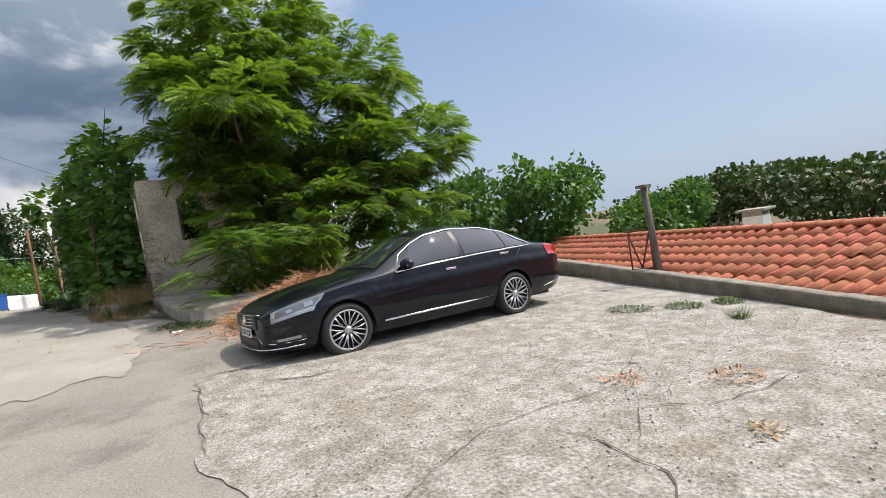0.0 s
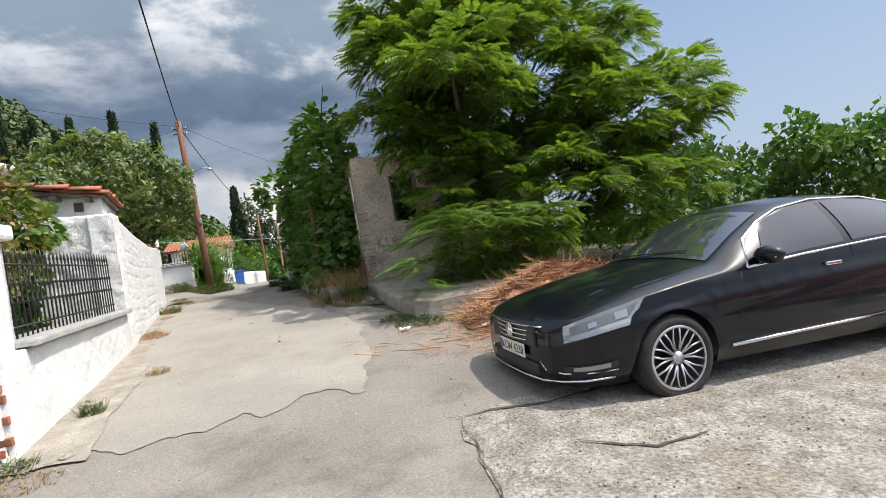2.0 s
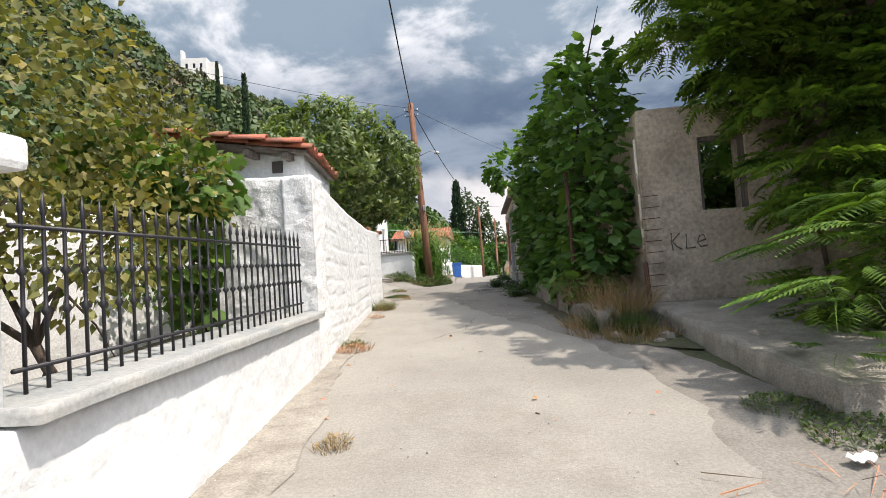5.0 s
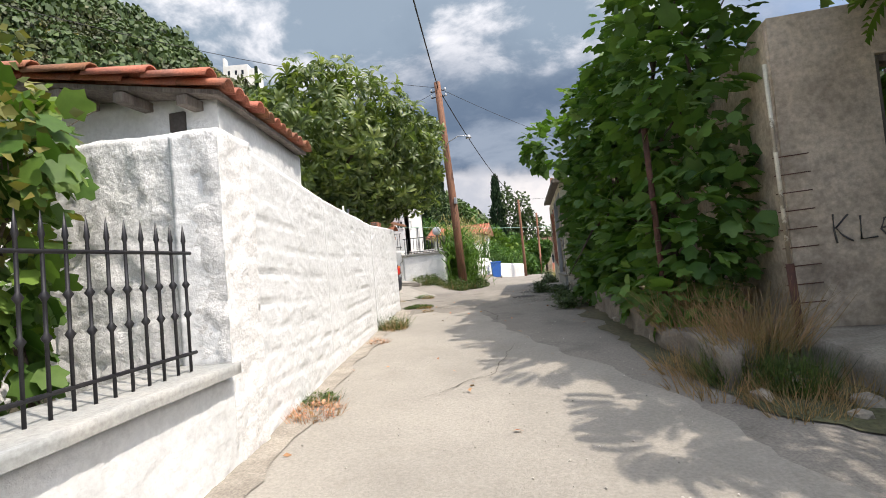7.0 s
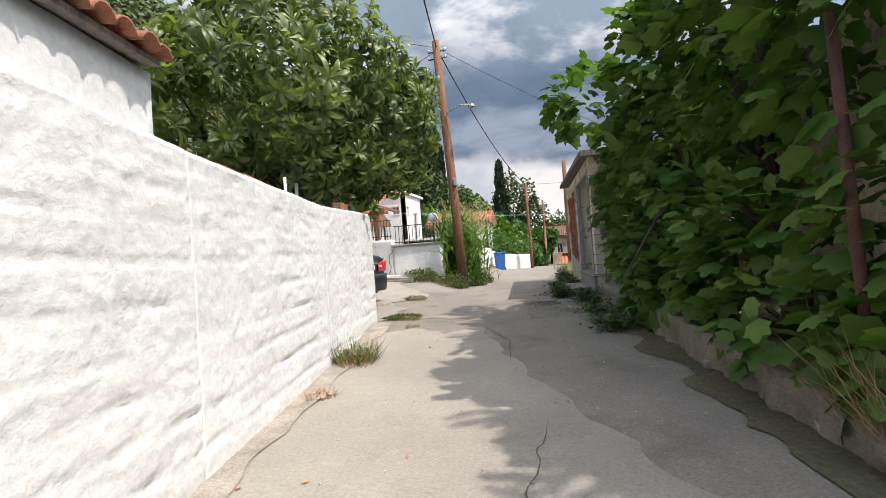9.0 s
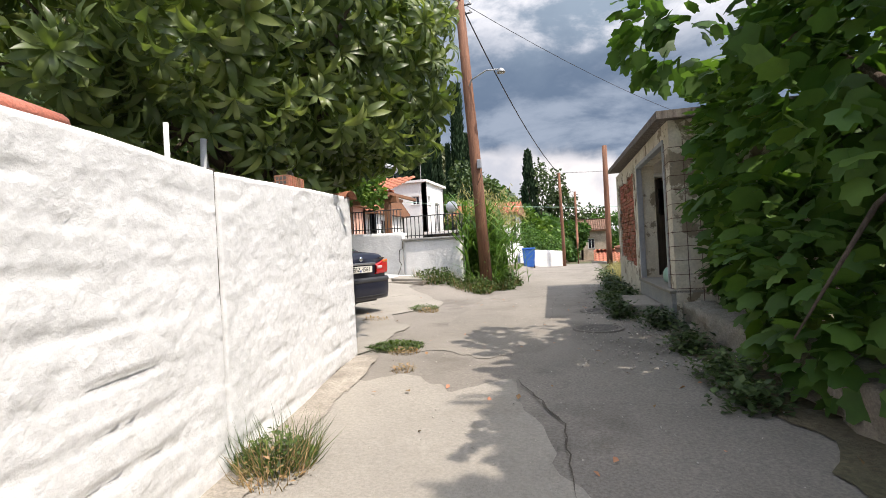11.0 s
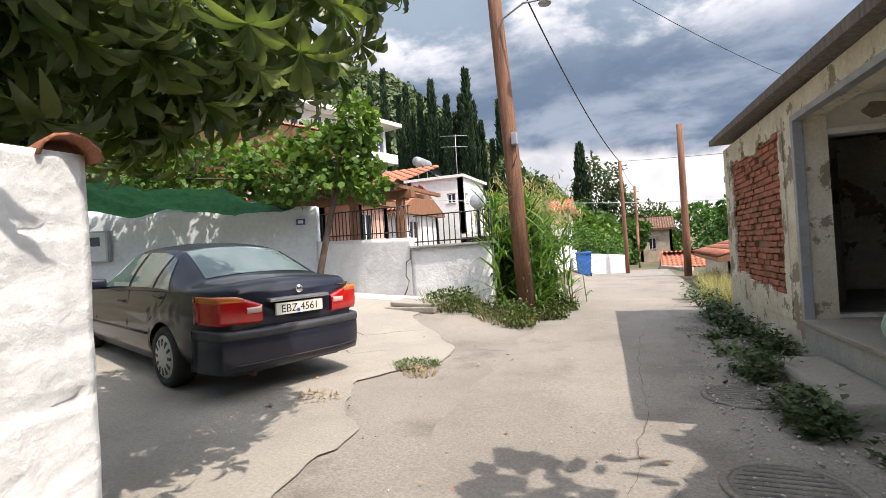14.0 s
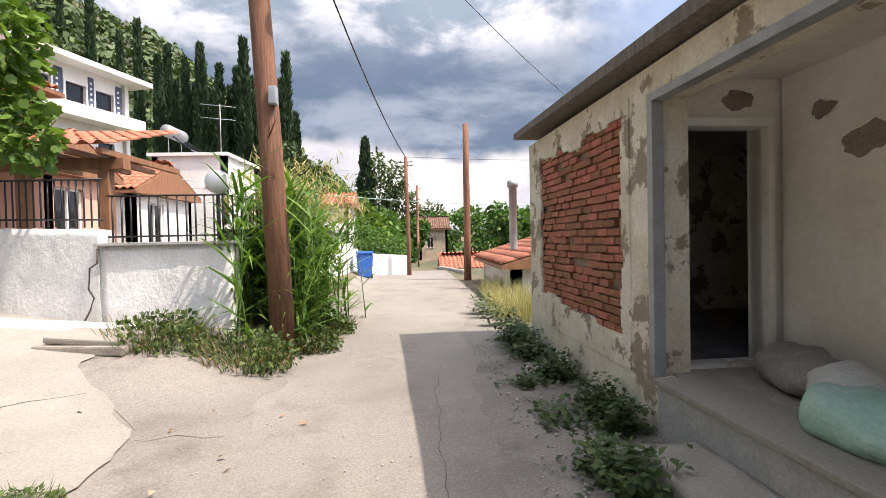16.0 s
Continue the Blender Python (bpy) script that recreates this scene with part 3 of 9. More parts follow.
def silk_leaf(pairs=7, l=0.34, w=0.115):
    """A doubly feathered leaf along +y: broad drooping pinnae on an arching stalk."""
    V, F = [], []
    for i in range(pairs):
        t = (i + 0.7) / pairs
        y, z = l * t, -0.50 * l * t * t
        s = w * (0.55 + 0.75 * math.sin(math.pi * (0.15 + 0.72 * t)))
        h = l / pairs * 0.36
        for sg in (-1, 1):
            n = len(V)
            V += [(sg * 0.004, y, z), (sg * s * 0.5, y + 0.20 * s - h, z + 0.06 * s), (sg * s, y + 0.55 * s, z - 0.38 * s), (sg * s * 0.5, y + 0.36 * s + h, z + 0.02 * s)]
            F.append((n, n + 1, n + 2, n + 3) if sg > 0 else (n + 3, n + 2, n + 1, n))
    n = len(V)
    V += [(-0.005, 0, 0.001), (0.005, 0, 0.001), (0.003, l * 0.5, -0.124 * l), (-0.003, l * 0.5, -0.124 * l), (0, l, -0.5 * l)]
    F += [(n, n + 1, n + 2, n + 3), (n + 3, n + 2, n + 4)]
    return V, F


def rosette(k=9, l=0.24, w=0.036, seed=1):
    """A whorl of long leaves round a shoot along +y."""
    rng = np.random.default_rng(seed)
    V, F = [], []
    for i in range(k):
        a, lift = 2 * math.pi * i / k + rng.random() * 0.5, 0.15 + 0.75 * rng.random()
        c, s = math.cos(a), math.sin(a)
        L = l * (0.75 + 0.45 * rng.random())
        n = len(V)
        twist = rng.normal() * 0.35
        for t, wid in ((0.02, 0.12), (0.18, 0.55), (0.38, 0.92), (0.58, 1.0), (0.76, 0.82), (0.90, 0.45), (1.0, 0.02)):
            sag = 0.10 * math.sin(math.pi * t) - 0.38 * t * t * t
            rad, up = L * t * math.cos(lift), L * (t * math.sin(lift) + sag)
            for sg in (-1, 0, 1):
                q = w * wid * sg
                V.append((c * rad - s * q, up + 0.30 * w * wid * abs(sg) + twist * q * t, s * rad + c * q))
        for j in range(6):
            for e in (0, 1):
                q = n + 3 * j + e
                F.append((q, q + 3, q + 4, q + 1))
    return V, F


def crown(name, template, blobs, n, mat, seed, parent=None, droop=0.3, size=(0.8, 1.25), shell=0.55, flat=0.6, z_min=None, label="", kind=""):
    rng = np.random.default_rng(seed)
    T = []
    for p, d in blob_points(blobs, n, rng, shell, z_min):
        way = d * 0.8 + rng.normal(size=3) * 0.45 + np.array((0, 0, -droop))
        roll = np.array((0, 0, 1.0)) * flat + rng.normal(size=3) * (1 - flat) * 0.8
        T.append(frame4(p, turn_to(way, rng, roll), rng.uniform(*size)))
    return scatter(name, template, T, mat, parent, label, kind)


def limbs(name, base, targets, r0, mat, parent, seed=0, trunk=0.45, lean=(0, 0)):
    """A trunk from base, dividing into tapered limbs that reach the targets."""
    rng = np.random.default_rng(seed)
    b = Vector(base)
    mid = sum((Vector(t) for t in targets), Vector()) / len(targets)
    fork = b.lerp(mid, trunk) + Vector((lean[0], lean[1], 0))
    lines = [([b - Vector((0, 0, 0.1)), b.lerp(fork, 0.35) + Vector(rng.normal(size=3) * 0.04), b.lerp(fork, 0.7) + Vector(rng.normal(size=3) * 0.05), fork], [r0 * 1.25, r0, r0 * 0.92, r0 * 0.8])]
    for t in targets:
        t = Vector(t)
        l = (t - fork).length
        p1 = fork.lerp(t, 0.33) + Vector(rng.normal(size=3) * 0.07 * l)
        p2 = fork.lerp(t, 0.68) + Vector(rng.normal(size=3) * 0.07 * l)
        lines.append(([fork, p1, p2, t], [r0 * 0.6, r0 * 0.42, r0 * 0.26, r0 * 0.09]))
        for q in (p1, p2):
            e = q + Vector(rng.normal(size=3)) * 0.28 * l
            lines.append(([q, q.lerp(e, 0.5) + Vector((0, 0, 0.05 * l)), e], [r0 * 0.26, r0 * 0.16, r0 * 0.05]))
    return tubes(name, lines, mat, parent, sides=7)


def blades(name, spots, mat, seed, height=(0.15, 0.35), width=0.008, per=30, spread=0.15, lean=0.5, parent=None, label="", kind="", category="", z_of=g):
    """Tufts of grass blades about the spots (x, y)."""
    rng = np.random.default_rng(seed)
    tpl = ([(-1, 0, 0), (1, 0, 0), (0.75, 0.5, 0.04), (-0.75, 0.5, 0.04), (0, 1, 0.22)], [(0, 1, 2, 3), (3, 2, 4)])
    T = []
    for sx, sy, *k in spots:
        r = k[0] if k else spread
        for _ in range(int(per * (k[1] if len(k) > 1 else 1))):
            a, q = rng.random() * 6.283, r * math.sqrt(rng.random())
            x, y = sx + math.cos(a) * q, sy + math.sin(a) * q
            h = rng.uniform(*height)
            way = np.array((math.cos(a) * lean * rng.random() + rng.normal() * 0.18, math.sin(a) * lean * rng.random() + rng.normal() * 0.18, 1.0))
            rot = turn_to(way, rng)
            m = np.eye(4)
            m[:3, 0], m[:3, 1], m[:3, 2] = rot[:, 0] * width, rot[:, 1] * h, rot[:, 2] * h
            m[:3, 3] = (x, y, z_of(x, y) - 0.01)
            T.append(m)
    ob = scatter(name, tpl, T, mat, parent, label, kind)
    return tagged(ob, category=category)


def lathe(name, profile, seg, mat, parent=None, label="", axis_y=True):
    """A turned body about the local y axis; profile of (radius, y)."""
    V, F = [], []
    for k in range(seg):
        a = 2 * math.pi * k / seg
        for r, y in profile:
            V.append((r * math.cos(a), y, r * math.sin(a)))
    n = len(profile)
    for k in range(seg):
        k2 = (k + 1) % seg
        for i in range(n - 1):
            F.append((k * n + i, k * n + i + 1, k2 * n + i + 1, k2 * n + i))
    return part(name, mesh_from(name, V, F, mat, True), None, parent, label)


def lettering(name, body, size, mat, parent, m, depth=0.001):
    """Text with the built-in font, as a mesh."""
    cu = bpy.data.curves.new(name, "FONT")
    cu.body, cu.size, cu.extrude, cu.align_x, cu.align_y = body, size, depth, "CENTER", "CENTER"
    tmp = new(name, cu)
    bpy.context.view_layer.update()
    me = bpy.data.meshes.new_from_object(tmp.evaluated_get(bpy.context.evaluated_depsgraph_get()))
    bpy.data.objects.remove(tmp)
    me.materials.clear()
    me.materials.append(mat)
    ob = new(name, me)
    ob.parent = parent
    ob.matrix_basis = m
    return ob

# ---- ground and road ----
def axis(lo, hi, step, far, ratio=1.13):
    mid = list(np.arange(lo, hi + 1e-6, step))
    s, a, b, left, right = step, lo, hi, [], []
    while b < far or -a < far:
        s *= ratio
        a, b = a - s, b + s
        left.append(a), right.append(b)
    return np.array(left[::-1] + mid + right)


GX, GY = axis(-14, 12, 0.22, 2500), axis(-4, 44, 0.22, 2500)
XX, YY = np.meshgrid(GX, GY)
ZZ = gz(XX, YY) + 0.012 * np.array([[fbm((x * 0.8, y * 0.8, 0), 3) if abs(x) < 20 and -8 < y < 50 else 0 for x in GX] for y in GY])
RR = np.hypot(XX + 1, YY - 10)
ZZ += smooth(90, 240, RR) * 5.0 * np.array([[fbm((x * 0.02, y * 0.02, 0), 4) if math.hypot(x, y) > 80 else 0 for x in GX] for y in GY])
nx, ny = len(GX), len(GY)
ids = np.arange(nx * ny).reshape(ny, nx)
quads = np.stack([ids[:-1, :-1], ids[:-1, 1:], ids[1:, 1:], ids[1:, :-1]], -1).reshape(-1, 4)
me = mesh_from("ground", np.stack([XX, YY, ZZ], -1).reshape(-1, 3).tolist(), quads.tolist(), M["earth"], True)
tagged(new("ground", me), "dry brown earth with weeds rising to a wooded hill", "ground", kind="structure")


def strip(name, y0, y1, left, right, mat, lift, label, category, rag=0.05, step=0.12, cols=12, kind="structure", freq=1.7, end_rag=0.25):
    """A sheet laid on the ground between two edges given as knots (y, x), with ragged borders."""
    ly, lx = np.array(left).T
    ry, rx = np.array(right).T
    n = max(4, round((y1 - y0) / step))

    def fn(u, v):
        y = y0 + (y1 - y0) * v
        a = np.interp(y, ly, lx) + rag * fbm((3.1, y * freq, 7), 4) * 1.5
        b = np.interp(y, ry, rx) + rag * fbm((8.3, y * freq, 2), 4) * 1.5
        x = a + (b - a) * u
        y2 = y + end_rag * fbm((x * 1.3, 4.4 + lift * 90, 1), 4) * (1 if v in (0.0, 1.0) else max(0.0, 1 - 8 * min(v, 1 - v)))
        return (x, y2, g(x, y2) + lift + 0.012 * fbm((x * 0.8, y2 * 0.8, 0), 3))
    return tagged(new(name, grid_mesh(name, fn, cols, n, mat)), label, category, kind=kind)


WALL_X = ((-8, -2.55), (7.2, -2.62), (10.9, -3.0), (18.4, -4.22), (30, -4.2), (60, -5))
strip("road", -9, 43, ((-9, -4), (7, -3.0), (11, -3.4), (18.4, -4.5), (20, -5.4), (22, -5.9), (25, -6.6), (27, -5.0), (30, -4.5), (36, -4.7), (43, -4.6)),
      ((-9, 3.6), (3.5, 1.2), (6, 1.8), (8.5, 1.9), (10, 1.3), (13, 0.4), (17, -0.4), (21, -0.75), (26.5, -1.15), (30, -1.1), (36, -1.2), (43, -1.3)),
      M["asphalt"], 0.012, "worn grey asphalt village lane with patches", "road", cols=30)
strip("pavement", -9, 9.3, ((-9, 3.0), (3.5, 0.35), (4.5, 0.55), (5.4, 0.65), (5.95, 0.7), (6.2, 1.9), (9.3, 2.6)), ((-9, 6.2), (1.6, 6.5), (5, 8.2), (9.3, 9.0)),
      M["plaza"], 0.020, "rough exposed aggregate paving of the parking yard", "pavement", rag=0.08, cols=40)
strip("concrete_lane", 7.0, 17.6, ((7.0, -2.3), (8.3, -2.5), (11, -2.95), (14, -3.4), (17.6, -3.95)), ((7.0, 0.1), (8.3, 0.45), (11, 0.35), (13, -0.4), (15, -1.5), (16.2, -1.95), (17.6, -2.5)),
      M["concrete"], 0.020, "pale worn concrete lane surface", "road", rag=0.10, end_rag=0.5, cols=44)
strip("concrete_lane", 18.6, 43, ((18.6, -3.6), (22, -3.9), (25, -3.9), (30, -3.9), (36, -4.3), (43, -4.0)), ((18.6, -2.3), (22, -2.1), (27, -1.9), (31, -1.4), (36, -1.4), (43, -1.8)),
      M["asphalt_pale"], 0.019, "pale worn concrete lane surface", "road", rag=0.08, end_rag=0.5, cols=30)
strip("earth_verge", 11.6, 20.2, ((11.6, 0.6), (12.6, 0.1), (14, -0.25), (17, -0.75), (20.2, -1.0)), ((11.6, 2.2), (12.6, 0.9), (14, 0.4), (17, -0.1), (20.2, -0.4)),
      M["earth"], 0.024, "dark gritty earth along the foot of the broken wall", "earth", rag=0.16)
strip("kerb_strip", 6.8, 18.35, ((6.8, -2.75), (10.9, -3.05), (18.35, -4.3)), ((6.8, -2.05), (9, -2.25), (11, -2.72), (14, -3.25), (18.35, -3.95)),
      M["kerb"], 0.030, "narrow concrete strip along the whitewashed wall", "pavement", rag=0.06)
strip("yard_floor", 18.5, 26.2, ((18.5, -13), (26.2, -13)), ((18.5, -4.15), (20, -4.3), (21.5, -5.1), (22.4, -4.5), (23.3, -4.7), (24.5, -5.8), (26.2, -6.4)),
      M["concrete"], 0.028, "cracked concrete parking yard floor", "pavement", rag=0.12, cols=40)
strip("asphalt_patch", 23.2, 26.0, ((23.2, -4.65), (24.4, -5.6), (26.0, -5.2)), ((23.2, -4.0), (24.5, -3.75), (26.0, -4.2)), M["asphalt"], 0.016, "dark asphalt patch at the yard mouth", "road", rag=0.08)

# ---- left side: gate pillar, low wall, pier, long wall ----
def along(p, q, t, off=0.0):
    p, q = Vector(p), Vector(q)
    d = (q - p).normalized()
    return p.lerp(q, t) + Vector((-d.y, d.x)) * off


WA, WB, WC = (-2.62, 7.2), (-3.02, 11.34), (-4.22, 18.42)


def wall_run(name, p, q, thick, z0, z1, mat, label, **kw):
    """A straight wall: its road face runs from p to q, its body lies to the left of that way."""
    a, b = Vector(p), Vector(q)
    d = (b - a).normalized()
    n = Vector((-d.y, d.x)) * thick
    ob = rough_block(name, [a, b, b + n, a + n], [z0[0], z0[1], z0[1], z0[0]], [z1[0], z1[1], z1[1], z1[0]], mat, **kw)
    return tagged(ob, label, "wall", kind="structure")


wall_run("wall_low", WA, WB, 0.42, (0.2, 0.5), (1.22, 1.25), M["whitewash"], "low whitewashed masonry garden wall", amp=0.014, freq=6, cell=0.05)
wall_run("wall_long_near", WB, (-3.385, 13.5), 0.35, (0.5, 0.6), (2.85, 2.69), M["whitewash"], "whitewashed masonry wall below the shed", amp=0.008, freq=7, cell=0.030, stretch=(0.8, 0.8, 1.5), boards=0.014)
wall_run("wall_long", (-3.386, 13.505), (-3.785, 15.90), 0.35, (0.6, 0.75), (2.685, 2.62), M["whitewash"], "whitewashed board-marked concrete wall", amp=0.008, freq=7, cell=0.030, stretch=(0.8, 0.8, 1.5), boards=0.014)
wall_run("wall_long_end", (-3.797, 15.94), WC, 0.35, (0.7, 0.8), (2.62, 2.73), M["whitewash"], "whitewashed wall end beyond a vertical crack", amp=0.008, freq=7, cell=0.030, stretch=(0.8, 0.8, 1.5), boards=0.014)
tagged(rough_block("wall_pier", [(-4.45, 11.31), (-3.015, 11.31), (-3.05, 11.72), (-4.45, 11.72)], [0.5] * 4, [2.92, 2.86, 2.86, 2.92], M["whitestone"], cell=0.04, amp=0.022, freq=7), "whitewashed rubble stone pier with flaking paint", "wall", kind="structure")

pillar = thing("gate_pillar", "white plastered gate pillar with bared brick foot", "pillar", (-2.95, 7.45, 0.3))
pm = pose(-2.95, 7.45, 0.3).inverted()
ob = rough_block("shaft", [(-3.28, 7.16), (-2.68, 7.16), (-2.74, 7.64), (-3.28, 7.64)], [0.2] * 4, [2.20] * 4, M["whitewash"], amp=0.006, freq=4, parent=pillar)
ob.matrix_basis = pm
bm = box(-3.35, 7.10, 2.19, -2.66, 7.71, 2.33, 0.035)
ob = part("cap", bm, M["whitewash"], pillar)
ob.matrix_basis = pm
sill = thing("wall_sill", "grey slate sill slab on the low wall", "sill", (-2.8, 9.4, 1.25))
a, b = Vector((-2.56, 7.62)), Vector((-2.93, 11.28))
d = (b - a).normalized()
n = Vector((-d.y, d.x)) * 0.56
sm = rough_block("slab", [a, b, b + n, a + n], [1.24, 1.27, 1.27, 1.24], [1.30, 1.335, 1.335, 1.30], M["stone_sill"], cell=0.06, amp=0.006, freq=5, parent=sill)
sm.matrix_basis = pose(-2.8, 9.4, 1.25).inverted()

# ---- shed over the wall ----
tagged(rough_block("shed_wall", [(-5.2, 11.62), (-3.22, 11.62), (-3.66, 13.58), (-5.6, 13.58)], [2.5] * 4, [3.42, 3.20, 3.20, 3.42], M["whitewash"], cell=0.09, amp=0.008, freq=3), "small white shed wall above the roadside wall", "wall", kind="structure")

# ---- ruin on the right ----
def wall_open(name, p, q, thick, z0, z1, openings, mat, label, kind="structure", category="wall", cell=0.25, parent=None):
    """A wall from p to q with rectangular openings (s0, s1, za, zb) along its length; faces p->q on its right-hand side."""
    a, b = Vector(p), Vector(q)
    L = (b - a).length
    d = (b - a) / L
    n = Vector((-d.y, d.x)) * thick
    ss = sorted({0, L, *[v for o in openings for v in o[:2]]})
    zs = sorted({z0, z1, *[v for o in openings for v in o[2:]]})
    bm = bmesh.new()
    cellof = {}
    for i in range(len(ss) - 1):
        for j in range(len(zs) - 1):
            sm_, zm = (ss[i] + ss[i + 1]) / 2, (zs[j] + zs[j + 1]) / 2
            if any(o[0] < sm_ < o[1] and o[2] < zm < o[3] for o in openings):
                continue
            cellof[i, j] = True

    def P(i, j, back):
        w = a + d * ss[i] + (n if back else Vector((0, 0)))
        return bm.verts.new((w.x, w.y, zs[j]))
    for (i, j) in cellof:
        bm.faces.new([P(i, j, 0), P(i + 1, j, 0), P(i + 1, j + 1, 0), P(i, j + 1, 0)])
        bm.faces.new([P(i, j + 1, 1), P(i + 1, j + 1, 1), P(i + 1, j, 1), P(i, j, 1)])
        if (i - 1, j) not in cellof:
            bm.faces.new([P(i, j, 1), P(i, j, 0), P(i, j + 1, 0), P(i, j + 1, 1)])
        if (i + 1, j) not in cellof:
            bm.faces.new([P(i + 1, j, 0), P(i + 1, j, 1), P(i + 1, j + 1, 1), P(i + 1, j + 1, 0)])
        if (i, j - 1) not in cellof:
            bm.faces.new([P(i, j, 1), P(i + 1, j, 1), P(i + 1, j, 0), P(i, j, 0)])
        if (i, j + 1) not in cellof:
            bm.faces.new([P(i, j + 1, 0), P(i + 1, j + 1, 0), P(i + 1, j + 1, 1), P(i, j + 1, 1)])
    bmesh.ops.remove_doubles(bm, verts=bm.verts, dist=0.001)
    ob = part(name, bm, mat, parent, "" if parent else label)
    return ob if parent else tagged(ob, label, category, kind=kind)


wall_open("wall_ruin", (1.06, 13.4), (5.6, 13.4), 0.45, 0.6, 3.78, [(0.78, 1.41, 2.28, 3.32), (2.6, 3.3, 2.28, 3.32)], M["plaster_old"], "crumbling brown plaster wall of a roofless ruin")
wall_open("wall_ruin_side", (1.04, 17.5), (1.04, 13.42), 0.40, 0.6, 3.72, [], M["plaster_old"], "side wall of the roofless ruin")
wall_open("wall_ruin_back", (5.6, 17.5), (1.44, 17.5), 0.40, 0.6, 3.4, [], M["plaster_old"], "back wall of the roofless ruin")
tagged(rough_block("ruin_plinth", [(1.24, 9.62), (2.9, 9.8), (3.2, 13.38), (0.98, 13.38)], [0.1] * 4, [0.76, 0.78, 1.04, 1.04], M["kerb"], cell=0.09, amp=0.02, freq=3), "broken concrete platform in front of the ruin", "platform", kind="structure")
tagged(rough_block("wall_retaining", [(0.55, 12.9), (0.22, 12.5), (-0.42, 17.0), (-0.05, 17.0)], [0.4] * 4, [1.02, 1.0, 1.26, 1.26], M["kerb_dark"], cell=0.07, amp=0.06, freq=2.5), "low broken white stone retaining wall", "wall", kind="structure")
tagged(rough_block("wall_retaining_end", [(-0.05, 17.02), (-0.42, 17.02), (-0.70, 20.3), (-0.35, 20.3)], [0.6] * 4, [1.26, 1.24, 1.32, 1.32], M["kerb"], cell=0.07, amp=0.06, freq=2.5), "low broken white stone retaining wall", "wall", kind="structure")

# ---- brick house on the right ----
HN, HF = Vector((-0.74, 20.45)), Vector((-1.06, 26.05))
hd = (HF - HN).normalized()
hn = Vector((hd.y, -hd.x))      # into the house


def hp(s, into=0.0):
    """A place along the house front, s metres from its near corner."""
    w = HN + hd * s + hn * into
    return (w.x, w.y)


HL = (HF - HN).length
wall_open("wall_house", HF, HN, 0.28, 0.9, 3.62, [(HL - 2.55, HL - 0.32, 1.42, 3.40), (0.42, HL - 2.95, 1.62, 3.38)], M["plaster_cream"], "peeling cream plaster house front")
wall_open("wall_house_far", hp(HL, 5.0), hp(HL, 0.28), 0.28, 0.6, 3.62, [], M["plaster_cream"], "far end wall of the brick house")
wall_open("wall_house_near", hp(0, 0.28), hp(0, 5.0), 0.28, 0.6, 3.62, [], M["plaster_cream"], "near end wall of the brick house")
wall_open("wall_house_back", hp(0, 5.0), hp(HL, 5.0), 0.28, 0.0, 3.62, [], M["plaster_cream"], "back wall of the brick house")
wall_open("wall_porch_side", hp(2.62, 0.28), hp(2.62, 4.9), 0.15, 1.40, 3.60, [(0.0, 0.62, 1.46, 3.22)], M["plaster_in"], "stained plaster side wall of the porch with a doorway")
wall_open("wall_porch_back", hp(2.60, 1.05), hp(0.3, 1.05), 0.15, 1.40, 3.60, [], M["plaster_in"], "stained cream back wall of the porch")
bm = bmesh.new()
vs = [bm.verts.new((*hp(s, i), z)) for z in (1.30, 1.43) for s, i in ((0.3, 0.02), (HL - 0.3, 0.29), (HL - 0.3, 4.7), (0.3, 4.7))]
bmesh.ops.convex_hull(bm, input=bm.verts)
tagged(part("floor", bm, M["kerb"]), "dusty concrete floor of the porch", "floor", kind="structure")
bm = bmesh.new()
vs = [bm.verts.new((*hp(s, i), z)) for z in (3.56, 3.64) for s, i in ((0.3, 0.29), (HL - 0.3, 0.29), (HL - 0.3, 4.7), (0.3, 4.7))]
bmesh.ops.convex_hull(bm, input=bm.verts)
tagged(part("ceiling", bm, M["plaster_in"]), "stained flat plaster ceiling of the porch", "ceiling", kind="structure")
bm = bmesh.new()
vs = [bm.verts.new((*hp(s, i), z)) for s, i, z in ((-0.16, -0.16, 3.60), (HL + 0.18, -0.16, 3.74), (HL + 0.18, 5.2, 3.74), (-0.16, 5.2, 3.60), (-0.16, -0.16, 3.70), (HL + 0.18, -0.16, 3.82), (HL + 0.18, 5.2, 3.85), (-0.16, 5.2, 3.72))]
bmesh.ops.convex_hull(bm, input=bm.verts)
tagged(part("house_roof_slab", bm, M["wood_grey"]), "thin grey concrete roof slab of the brick house", "roof", kind="structure")

# ---- far left: yard walls ----
wall_run("wall_fence_near", (-4.86, 25.8), (-6.45, 25.82), -0.25, (0.8, 0.8), (2.43, 2.43), M["stucco"], "white textured garden wall with a crack", amp=0.010, freq=6, cell=0.09)
wall_run("wall_fence_far", (-6.47, 25.82), (-9.05, 26.4), -0.25, (0.8, 0.8), (2.63, 2.72), M["stucco"], "white textured garden wall", amp=0.010, freq=6, cell=0.09)
wall_run("wall_fence_side", (-5.1, 26.05), (-5.1, 31.5), 0.25, (0.8, 0.8), (2.43, 2.43), M["stucco"], "white garden wall side", amp=0.010, freq=6, cell=0.15)
wall_run("wall_yard", (-9.05, 26.45), (-17.5, 23.2), -0.25, (0.8, 0.8), (3.52, 3.9), M["render_blue"], "pale blue-grey painted yard wall in dappled shade", amp=0.006, freq=2, cell=0.2)

